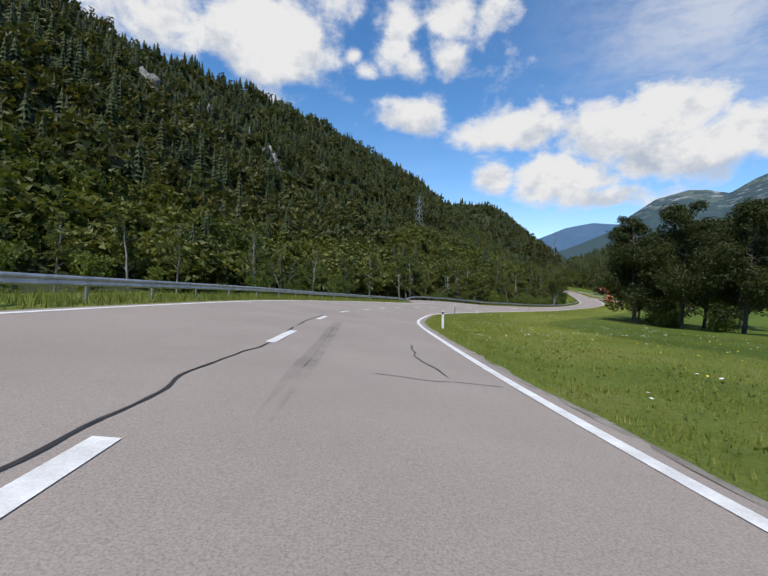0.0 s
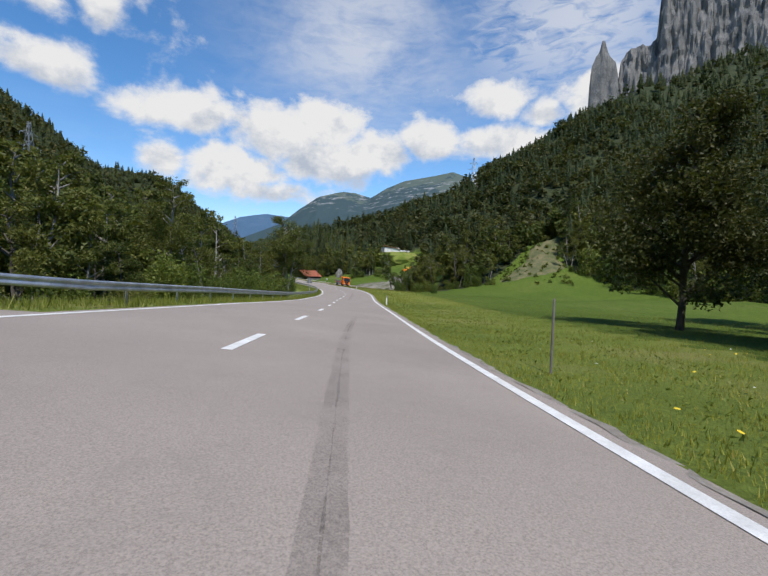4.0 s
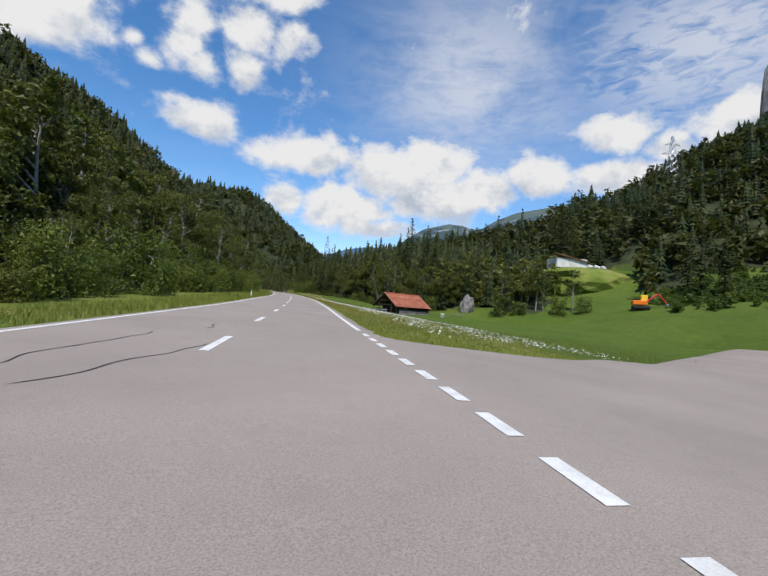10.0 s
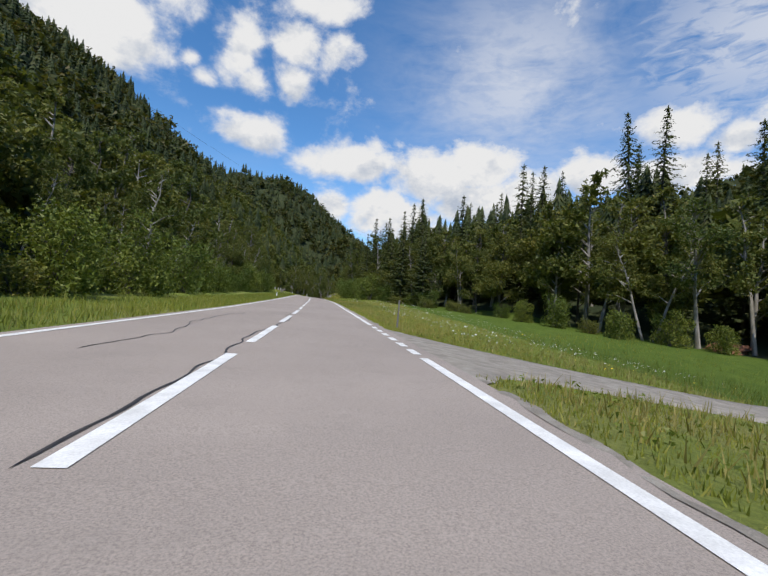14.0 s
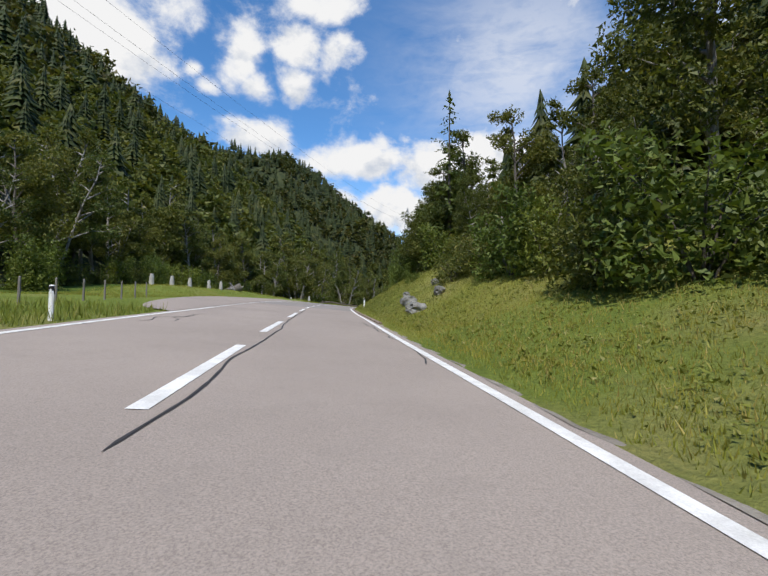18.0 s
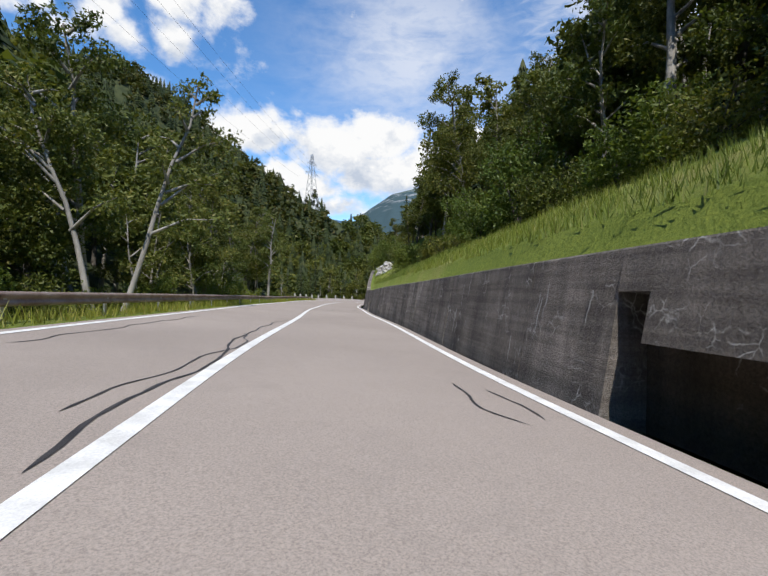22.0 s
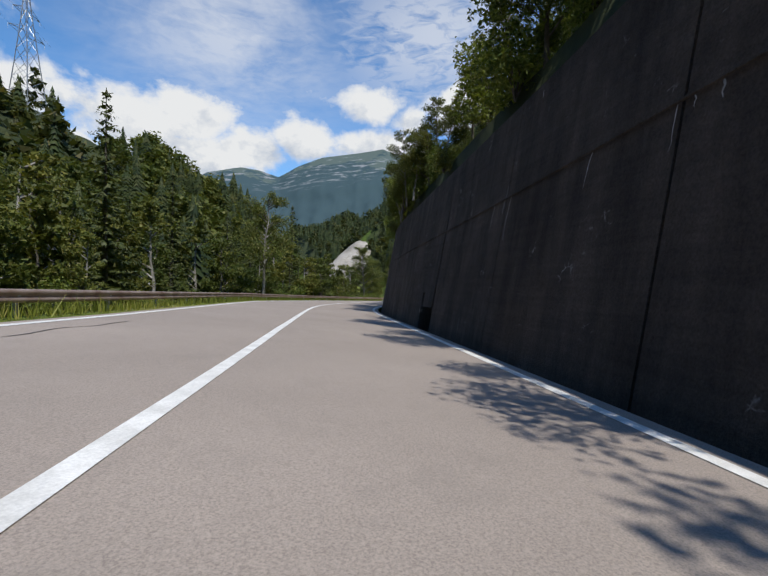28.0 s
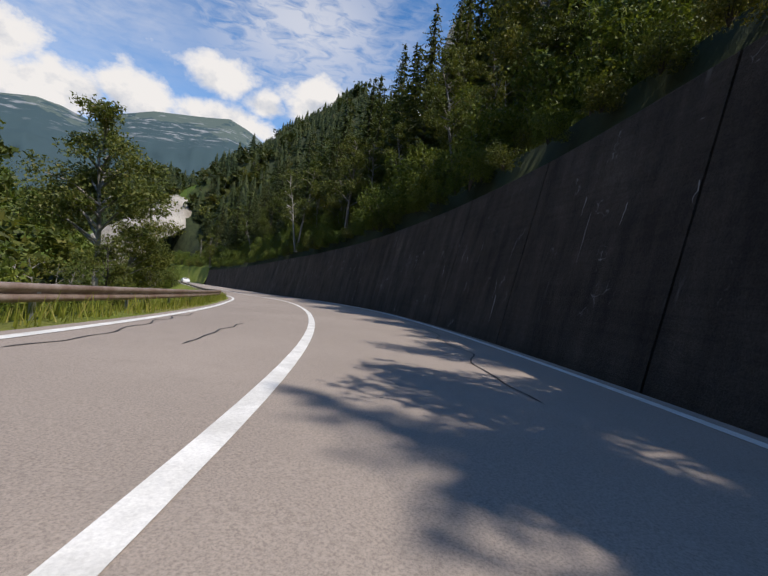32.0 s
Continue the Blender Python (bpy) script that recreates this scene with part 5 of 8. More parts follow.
for i, (kind, obs) in enumerate(PROTO.items()):
    for j, e in enumerate(obs):
        # the first of each kind stands among the others
        s = 318.0 + 31 * i + 9 * j
        off = float(left_line(s)) - 14 - 4 * j
        if kind in ("spruce", "larch"):
            s, off = 452.0 + 11 * j + (26 if kind == "larch" else 0), 36.0
        p = spot(s, off)
        zz, _, _ = land([p[0]], [p[1]])
        e.matrix_basis = pose(float(p[0]), float(p[1]), float(zz[0]) - .1, 0, 0, 40 * j)
        tagged(e, group="trees along the road")

taken = []
KEEP = [(190, -15, 6), (230, -16, 4), (547, 12.5, 5), (590, 13, 5), (245, 18, 12), (378, 32, 16), (254, 38, 14)]

def plant(kind, s, d, scale, r, zlift=-.15, wide=None):
    obs = PROTO[kind]
    e = obs[int(r.integers(len(obs)))]
    p = spot(s, d)
    z = float(beside(np.array([s]), np.array([d]))[0]) if abs(d) < 17 else float(land([p[0]], [p[1]])[0][0])
    m = pose(float(p[0]), float(p[1]), z + zlift, r.normal(0, 1.5), r.normal(0, 1.5), r.uniform(0, 360))
    w = scale * (wide or r.uniform(.9, 1.1))
    o = copy_thing(e, m)
    o.scale = (w, w, scale)
    taken.append((p[0], p[1]))
    return o


rt_ = np.random.default_rng(77)


def belt(side, s0, s1, a0, a1, gap, kinds, lo, hi):
    """A row of single trees or bushes, a0 to a1 metres behind the wood's edge."""
    s = s0 + rt_.uniform(0, gap)
    while s < s1:
        e = float(edge_left(s) if side < 0 else edge_right(s))
        a = e + rt_.uniform(a0, a1)
        d = float(left_line(s)) - a if side < 0 else 3.5 + a
        names, w = zip(*kinds)
        kind = names[rt_.choice(len(names), p=np.array(w) / sum(w))]
        if (a0 >= 5 or e > 40) and kind + "_far" in PROTO:
            kind += "_far"
        here = spot(s, d)
        if (side > 0 and 200 < s < 420 or side < 0 and s > 840 and kinds != SHRUB) and bool(cleared(here[:1], here[1:2])[0]):
            s += gap
            continue
        if not any(abs(s - ks) < kr * .5 and abs(d - kd) < kr for ks, kd, kr in KEEP):
            plant(kind, s, d, rt_.uniform(lo, hi), rt_)
        s += gap * rt_.uniform(.65, 1.35)


MIXED = [("beech", 4), ("ash", 3), ("spruce", .5)]
LIGHT = [("ash", 4), ("beech", 2.5)]
SHRUB = [("bush", 1)]
# left side
belt(-1, -20, 110, -1, 3, 7, SHRUB, 1.2, 2.0)
belt(-1, -20, 110, 3, 9, 8, LIGHT, .6, .95)
belt(-1, 110, 250, -1.5, 2.5, 3.4, SHRUB, .8, 1.5)
belt(-1, 112, 186, 3, 8, 5.5, LIGHT, .55, .85)
belt(-1, 204, 250, 3, 8, 5.5, LIGHT, .3, .48)
belt(-1, 112, 186, 9, 16, 7, LIGHT, .7, 1.0)
belt(-1, 204, 250, 9, 16, 7, LIGHT, .4, .6)
belt(-1, 250, 516, -.5, 2.0, 3.2, SHRUB, .8, 1.5)
belt(-1, 250, 516, 2.5, 6, 5.0, LIGHT, .55, .9)
belt(-1, 250, 516, 7, 15, 6, LIGHT, .75, 1.1)
belt(-1, 516, 584, .5, 3, 3.6, SHRUB, .8, 1.4)
belt(-1, 516, 584, 3, 8, 4.8, LIGHT, .7, 1.0)
belt(-1, 584, 706, .5, 2.5, 3.6, SHRUB, .7, 1.3)
belt(-1, 584, 706, 2.5, 7, 5.0, LIGHT, .8, 1.15)
belt(-1, 584, 700, 9, 18, 6.5, MIXED, .9, 1.2)
belt(-1, 706, 756, .5, 3, 3.6, SHRUB, .8, 1.4)
belt(-1, 706, 756, 3, 8, 4.4, [("spruce", 3), ("ash", 1), ("beech", 1)], .5, .75)
belt(-1, 756, 870, .5, 3, 4.2, SHRUB, .7, 1.3)
belt(-1, 756, 815, 5, 12, 7.5, [("ash", 1), ("beech", 1), ("spruce", 2)], .4, .62)
belt(-1, 815, 850, 5, 12, 7.5, LIGHT, .3, .45)
belt(-1, 870, 1000, 1, 9, 9, LIGHT, .5, .9)
# right side
belt(1, 95, 300, -3, 2, 7, SHRUB, 1.0, 2.2)
belt(1, 60, 290, 3, 10, 6, [("beech", 3), ("ash", 1)], .7, 1.05)
belt(1, 60, 290, -2, 3, 5, SHRUB, 1.2, 2.4)
belt(1, 300, 400, -2, 3, 5, SHRUB, 1.0, 2.0)
belt(1, 340, 400, 3, 10, 5.5, LIGHT, .7, 1.1)
belt(1, 380, 480, -1, 2, 4.2, SHRUB, .8, 1.5)
belt(1, 380, 480, 2, 6, 5, LIGHT, .8, 1.2)
belt(1, 380, 440, 5, 14, 5, [("ash", 3), ("beech", 2)], .9, 1.25)
belt(1, 440, 472, 6, 14, 6, [("spruce", 3), ("beech", 1)], .8, 1.0)
belt(1, 458, 478, 1, 4, 4.5, [("spruce", 1)], .8, 1.0)
belt(1, 478, 528, -1, 2, 2.8, SHRUB, 1.0, 1.7)
belt(1, 480, 505, 2, 7, 4.0, [("spruce", 3), ("beech", 1)], .7, 1.0)
belt(1, 505, 528, 2, 7, 4.5, [("beech", 2), ("ash", 2)], .45, .7)
belt(1, 500, 528, 8, 13, 5, [("spruce", 1)], .7, .9)
belt(1, 528, 612, -1, 2.5, 3.0, SHRUB, .9, 1.6)
belt(1, 528, 575, 2.5, 6, 4.4, LIGHT, .3, .46)
belt(1, 575, 612, 2.5, 6, 4.4, LIGHT, .65, .95)
belt(1, 534, 575, 6.5, 13, 5.5, LIGHT, .36, .55)
belt(1, 575, 612, 6.5, 13, 5.5, MIXED, .8, 1.1)
belt(1, 612, 690, -.5, 2.0, 3.0, SHRUB, .8, 1.5)
belt(1, 612, 676, 2, 6, 4.2, [("beech", 3), ("ash", 2)], .75, 1.05)
belt(1, 676, 700, 5, 10, 3.4, [("beech", 3)], .5, .66)
belt(1, 640, 682, 7, 13, 5.5, MIXED, .85, 1.1)
belt(1, 690, 900, -.6, 1.5, 3.4, SHRUB, .6, 1.15)
belt(1, 690, 770, 2.5, 6, 5.0, [("ash", 1), ("beech", 4)], .3, .5)
belt(1, 780, 802, -.2, 1.2, 2.6, [("beech", 3)], .28, .34)
belt(1, 770, 850, .8, 2.5, 3.6, [("ash", 2), ("beech", 3)], .28, .42)
belt(1, 850, 900, 1.5, 5, 5.0, [("ash", 3), ("beech", 3)], .4, .6)
belt(1, 700, 775, 6, 13, 6, [("spruce", 4), ("beech", 1)], .65, .95)
belt(1, 775, 850, 6, 13, 6, [("spruce", 4), ("beech", 1)], .35, .55)
belt(1, 850, 990, 4, 9, 4.5, [("spruce", 5), ("beech", 1)], .7, .95)
belt(1, 880, 1000, 16, 25, 5, [("spruce", 5), ("beech", 1)], 1.15, 1.45)
belt(1, 850, 990, 9, 16, 4.5, [("spruce", 5), ("beech", 1)], .85, 1.15)
belt(1, 880, 1010, -.5, 5, 4, [("bush", 2), ("ash", 1)], .7, 1.1)
belt(1, 806, 985, -.5, .5, 2.2, SHRUB, .3, .55)
belt(1, 985, 1040, 0, 6, 2.5, SHRUB, 1.0, 1.6)
belt(-1, 950, 1040, -3, 1, 3.0, SHRUB, .8, 1.3)
belt(1, 848, 985, 1.0, 3.2, 2.4, SHRUB, .7, 1.2)
belt(1, 848, 985, 3.2, 6.5, 3.2, SHRUB, 1.0, 1.6)
belt(1, 852, 905, 2.5, 5.0, 4.5, [("ash", 3), ("beech", 1)], .5, .7)
belt(1, 762, 769, .8, 2.0, 3.0, [("beech", 1)], .42, .5)

# the wood's front across the meadow, running back from the works yard
BEHIND_YARD = [(190, 216), (184, 204), (182, 190), (176, 180)]
FRONT = [(142, 180), (157, 171.5), (165, 158), (184, 140), (206, 121), (240, 95)]
for row, (back, gap, kinds, lo, hi) in enumerate(((-.5, 2.6, ("bush",), .7, 1.15), (1.5, 3.4, ("beech", "ash"), .5, .72), (5, 3.6, ("beech", "ash", "beech"), .6, .82), (10, 4.2, ("beech_far", "ash_far"), .7, .9), (15, 4.5, ("beech_far", "beech_far", "spruce"), .7, .95), (21, 5, ("beech_far", "spruce"), .7, .95))):
    for (ax, ay), (bx, by) in [*zip(FRONT, FRONT[1:]), *zip(BEHIND_YARD, BEHIND_YARD[1:])]:
        run = math.hypot(bx - ax, by - ay)
        for u in np.arange(rt_.uniform(0, gap), run, gap):
            x = ax + (bx - ax) * u / run + (ay - by) / run * back + rt_.normal(0, .5)
            y = ay + (by - ay) * u / run + (bx - ax) / run * back + rt_.normal(0, .5)
            if bool(cleared(np.array([x]), np.array([y]))[0]) or (ax == 165 and back < 9) or (ax == 142 and back > 12):
                continue
            kind = kinds[int(rt_.integers(len(kinds)))]
            e = PROTO[kind][int(rt_.integers(len(PROTO[kind])))]
            o = copy_thing(e, pose(x, y, float(land([x], [y])[0][0]) - .15, 0, 0, rt_.uniform(0, 360)))
            sc = rt_.uniform(lo, hi)
            o.scale = (sc * rt_.uniform(.95, 1.2),) * 2 + (sc,)
            taken.append((x, y))

# the second row of the woods
DEEP = [("beech_far", 3), ("ash_far", 2), ("spruce", .6)]
LEAFY = [("beech_far", 3), ("ash_far", 2)]
for s0, s1 in ((112, 186), (250, 516), (516, 584), (584, 706), (756, 870)):
    belt(-1, s0, s1, 7, 12, 5, LEAFY if s1 < 590 else DEEP, .7, 1.0)
    belt(-1, s0, s1, 12, 17, 5, LEAFY if s1 < 590 else DEEP, .8, 1.1)
for s0, s1, lo, hi in ((330, 440, .8, 1.1), (440, 505, .7, 1.0), (505, 575, .4, .55), (575, 680, .8, 1.0)):
    belt(1, s0, s1, 6, 11, 5, DEEP, lo, hi)
    belt(1, s0, s1, 11, 17, 5, DEEP, lo, hi)

# single trees that stand apart
big = broadleaf("meadow_tree", 51, 21, 6.4, .12, 17000, .36, F_WOOD, M_BARK, "big dark shady tree on the meadow", limbs=44)
big.matrix_basis = pose(*spot(110.5, 24.6), 0, 0, 0) @ Matrix.Translation((0, 0, -.9))
for s, d, sc in ((105, 25.5, 1.05), (124.5, 23.6, .82), (100, 33, 1.1), (116, 36, .95), (93, 41, 1.05), (132, 42, .9)):
    p = spot(s, d)
    o = copy_thing(big, pose(float(p[0]), float(p[1]), float(beside(np.array([s]), np.array([d]))[0]) - .1, 0, 0, 47 * s))
    o.scale = (sc, sc, sc)
tall = broadleaf("tall_ash", 52, 17.5, 5.0, .40, 8500, .26, F_ASH, M_PALEBARK, "tall airy ash tree standing alone behind the guard rail", airy=.3, limbs=26)
p = spot(191.5, -13.3)
tall.matrix_basis = pose(float(p[0]), float(p[1]), float(beside(np.array([191.5]), np.array([-13.3]))[0]) - .2)
o = copy_thing(tall, pose(*[float(c) for c in spot(811.8, -12.9)[:2]], float(beside(np.array([811.8]), np.array([-12.9]))[0]) - .2, 0, 0, 130))
o.scale = (.85, .85, .95)
o = copy_thing(tall, pose(476, 706, float(land([476], [706])[0][0]) - .2, 0, 0, 20))
o.scale = (1.2, 1.2, 1.15)
for s, d, sc, k in ((862, -15.5, .6, 2), (868, -14.4, .5, 2)):
    q = spot(s, d)
    o = copy_thing(PROTO["ash"][k], pose(float(q[0]), float(q[1]), float(beside(np.array([s]), np.array([d]))[0]) - .2, 0, 0, 90 * s))
    o.scale = (sc, sc, sc)
leaning = broadleaf("leaning_maple", 53, 17.0, 4.2, .55, 6000, .3, F_BEECH, M_PALEBARK, "leaning maple with a bare pale trunk and high crown", limbs=16)
p = spot(228.5, -14.8)
leaning.matrix_basis = pose(float(p[0]), float(p[1]), float(beside(np.array([228.5]), np.array([-14.8]))[0]) - .2, 0, 9, 0)
plant("beech", 192, -17.0, .72, rt_)
# a maple whose crown hangs out towards the road
o = copy_thing(PROTO["beech"][2], pose(89.3, 165.2, float(land([89.3], [165.2])[0][0]) - .2, 0, 0, 60))
o.scale = (.95, .95, .9)
for s, d, sc in ((545.5, 13.0, .92), (590, 13.0, .72)):
    q = spot(s, d)
    lone = copy_thing(PROTO["larch"][0], pose(float(q[0]), float(q[1]), float(beside(np.array([float(s)]), np.array([d]))[0]) - .3, 0, 0, 30 * s))
    lone.scale = (sc, sc, sc)
for s, d in ((112, 29), (103, 31), (98, 38)):
    plant("bush", s, d, 1.5, rt_)
for s, d, sc in ((495, 50, 1.25), (452, 58, 1.3), (470, 48, 1.0), (494, 33, 1.0), (508, 30, .95), (430, 60, 1.1), (415, 55, 1.0), (475, 24, .95), (483, 21, .9), (488, 26, 1.0), (400, 62, 1.1), (408, 70, 1.0), (422, 52, 1.05), (437, 50, 1.15), (445, 66, 1.2), (460, 44, 1.0), (478, 60, 1.1), (466, 70, 1.2), (350, 112, 1.1), (362, 118, 1.2), (372, 125, 1.1)):
    plant("spruce", s, d, sc, rt_)
for s, d, sc in ((640, -11, 1.1), (665, -14, 1.0), (690, -12, .95)):
    plant("ash", s, d, sc, rt_)


for s, d, sc in ((549.5, 13.5, .85), (554, 12.2, .8), (552, 17, 1.0)):
    plant("beech", s, d, sc, rt_)
for s, d in ((546, 14.5), (549, 12.3), (552.5, 14.5), (556, 12.6), (559.5, 15)):
    q = spot(s, d)
    o = copy_thing(PROTO["beech"][1], pose(float(q[0]), float(q[1]), float(beside(np.array([float(s)]), np.array([d]))[0]) - .3, 0, 0, 30 * s))
    o.scale = (.9, .9, .85)
# trees on the slope past the last bend
for k in range(70):
    x = rt_.uniform(594, 672)
    y = 743 + (x - 594) * .52 + rt_.uniform(-16, 16)
    s, d = road_frame(x, y)
    if abs(float(d[0])) < 6 and float(s[0]) < 1000:
        continue
    kind = "spruce" if rt_.random() < .6 else "beech_far"
    e = PROTO[kind][int(rt_.integers(len(PROTO[kind])))]
    o = copy_thing(e, pose(x, y, float(land([x], [y])[0][0]) - .3, 0, 0, rt_.uniform(0, 360)))
    sc = rt_.uniform(.5, .8)
    o.scale = (sc, sc, sc)


# tall spruces that rise over the wood: x, y, height of the tip
for x, y, tip in ((282, 385, 53), (289, 372, 45.9), (297, 353, 46.1), (309, 357, 51.7), (308, 348, 50.9), (305, 328, 52.6), (309, 327, 56), (307, 323, 54.3), (314, 324, 56.4), (313, 317, 58.4), (336, 315, 63.2), (331, 302, 63.8), (341, 304, 67.2), (436, 718, 16.9), (444, 725, 17.4), (443, 718, 18.7), (489, 677, 33.5), (486, 675, 33.2), (497, 680, 33.5), (505, 684, 34.1), (484, 673, 33.9), (425, 722, 13), (418, 718, 15), (410, 712, 15)):
    z = float(land([x], [y])[0][0]) - .3
    o = copy_thing(PROTO["spruce"][int(rt_.integers(2))], pose(x, y, z, 0, 0, rt_.uniform(0, 360)))
    sc = min((tip - z) / (24 if abs(o.children[0].bound_box[1][2]) > 20 else 18), 1.5)
    o.scale = (sc * .9, sc * .9, sc)

# ---- woods on the slopes: many small trees, one object a wood ----
def low_spruce(seed, tiers=6, spikes=12, span=.3):
    r = np.random.default_rng(seed)
    v, f = [], []
    for t in range(tiers):
        u = t / tiers
        z0, z1 = .08 + .86 * u, min(1.0, .08 + .86 * u + span * (1 - .33 * u))
        rad = .235 * (1 - u) ** .9 + .014
        o = len(v)
        v.append((r.normal(0, .006), r.normal(0, .006), z1))
        for k in range(spikes):
            a = 6.283 * (k + r.uniform(-.3, .3)) / spikes
            q = rad * (r.uniform(.75, 1.25) if k % 2 else r.uniform(.3, .5))
            v.append((math.cos(a) * q, math.sin(a) * q, z0 - (r.uniform(.01, .05) if k % 2 else -.03)))
        f += [(o, o + 1 + k, o + 1 + (k + 1) % spikes) for k in range(spikes)]
    return np.array(v), np.array(f)


def low_broadleaf(seed, n=46, size=.22):
    r = np.random.default_rng(seed)
    lobes = r.normal(size=(7, 3)) * np.array([.13, .13, .16])
    p = r.normal(size=(n, 3))
    p /= np.linalg.norm(p, axis=1)[:, None]
    p *= (r.random(n) ** .35)[:, None]
    at = lobes[r.integers(7, size=n)] + p * np.array([.17, .17, .2]) + np.array([0, 0, .56])
    lv, lf = leaves(r, at, size, .75, .8)
    return lv, lf


TEMPL = {"s": [low_spruce(i, 8, 12, .2) for i in range(4)], "b": [low_broadleaf(i + 20, 44, .225) for i in range(5)],
         "S": [low_spruce(i + 50, 14, 18, .14) for i in range(4)], "B": [low_broadleaf(i + 70, 130, .125) for i in range(5)]}


def wood(name, x, y, z, height, kind, mat, label, seed):
    r = np.random.default_rng(seed)
    n = len(x)
    pick = r.integers(len(TEMPL[kind]), size=n)
    turn, wide = r.uniform(0, 6.283, n), r.uniform(.85, 1.25, n)
    vs, fs, o = [], [], 0
    for i, (tv, tf) in enumerate(TEMPL[kind]):
        j = np.where(pick == i)[0]
        if not len(j):
            continue
        c, s = np.cos(turn[j])[:, None], np.sin(turn[j])[:, None]
        h, w = height[j][:, None], (height[j] * wide[j])[:, None]
        vx = (tv[None, :, 0] * c - tv[None, :, 1] * s) * w + x[j][:, None]
        vy = (tv[None, :, 0] * s + tv[None, :, 1] * c) * w + y[j][:, None]
        vz = tv[None, :, 2] * h + z[j][:, None] - .4
        vs.append(np.stack([vx, vy, vz], -1).reshape(-1, 3))
        fs.append((tf[None] + (np.arange(len(j)) * len(tv))[:, None, None] + o).reshape(-1, 3))
        o += len(j) * len(tv)
    ob = new(name, fast_mesh(name, np.concatenate(vs), np.concatenate(fs), [mat]))
    return tagged(ob, label, "forest", kind="stuff")


def scatter(x0, x1, y0, y1, gap, seed):
    r = np.random.default_rng(seed)
    X, Y = np.meshgrid(np.arange(x0, x1, gap), np.arange(y0, y1, gap))
    return X.ravel() + r.uniform(-.48, .48, X.size) * gap, Y.ravel() + r.uniform(-.48, .48, X.size) * gap


def forest_points(x0, x1, y0, y1, gap, seed, near, distant):
    x, y = scatter(x0, x1, y0, y1, gap, seed)
    z, s, d = land(x, y)
    l = left_line(s) - d
    a = np.where(d > 0, d - 3.5 - edge_right(s), l - edge_left(s))
    ok = (a > near) & (np.abs(d) < distant)
    return x[ok], y[ok], z[ok], s[ok], d[ok], a[ok]


# close woods behind the single trees
fx, fy, fz, fs_, fd, fa = forest_points(-80, 640, -40, 900, 5.2, 3, 15.0, 110)
r9 = np.random.default_rng(9)
conifer = r9.random(len(fx)) < np.where(fd > 0, np.where(fs_ > 690, .75, np.where(fs_ > 440, .45, .14)), np.where(fs_ > 580, .22, .05))
tall_ = r9.uniform(8, 14, len(fx)) * np.where(fa < 16, .8, 1.05)
clearing = cleared(fx, fy)
keep = ~clearing
for nm, k, msk, mat, lab, hs in (("broadleaf_wood", "B", keep & ~conifer, F_BEECH, "dense green broad-leaved wood beside the road", 1.0), ("spruce_wood", "S", keep & conifer, F_SPRUCE, "dark spruce wood beside the road", 1.5)):
    wood(nm, fx[msk], fy[msk], fz[msk], tall_[msk] * hs, k, mat, lab, 5)
# slopes of the left ridge and of the right-hand mountain
for nm, box_, gap, seed in (("left_slope_wood", (-480, 460, -60, 960), 7.2, 13), ("right_slope_wood", (230, 760, -60, 620), 7.8, 14), ("right_upper_wood", (560, 1350, -260, 420), 14.0, 15), ("east_wood", (480, 1000, 520, 1000), 7.0, 16), ("valley_wood", (460, 1150, 760, 1350), 13.0, 17)):
    x, y = scatter(*box_, gap, seed)
    z, s, d = land(x, y)
    m = (np.abs(d) > 108) & (np.abs(d) < 480) & (z > -25)
    if nm == "right_upper_wood":
        m = (np.abs(d) >= 430) & (d > 0)
    elif nm == "valley_wood":
        m = (d < 0) & (np.abs(d) > 100) & (z < 40) & ~((x < 1000) & (y < 1000) & (s > 1000))
    elif nm == "east_wood":
        m = ((np.abs(d) > 108) | ((x > 638) & (np.abs(d) > 14))) & (s > 700) & ((d > 0) | (s > 1000))
    else:
        m &= (d < 0) if nm.startswith("left") else (d > 0)
    m &= ~cleared(x, y)
    x, y, z = x[m], y[m], z[m]
    r = np.random.default_rng(seed)
    # rock ribs stay bare on the left slope
    bare = (wavy(x, y, 46, 2.2) > .75) & (z > 60) & (z < 175) if nm.startswith("left") else np.zeros(len(x), bool)
    con = r.random(len(x)) < (np.clip(.2 + z / 330, .15, .7) if nm.startswith(("left", "right_slope")) else np.clip(.5 + z / 300, .5, .85))
    hgt = r.uniform(9, 16, len(x)) * (1.25 if nm == "right_upper_wood" else .85 if nm in ("east_wood", "valley_wood") else 1.0)
    for k, mk, mat, lab in (("b", ~con, F_WOOD, "mixed broad-leaved mountain wood"), ("s", con, F_SPRUCE, "dark spruce mountain wood")):
        q = mk & ~bare
        wood(nm, x[q], y[q], z[q], hgt[q] * (1.12 if k == "s" else 1.0), k, mat, lab + " on the steep valley side", seed + 1)


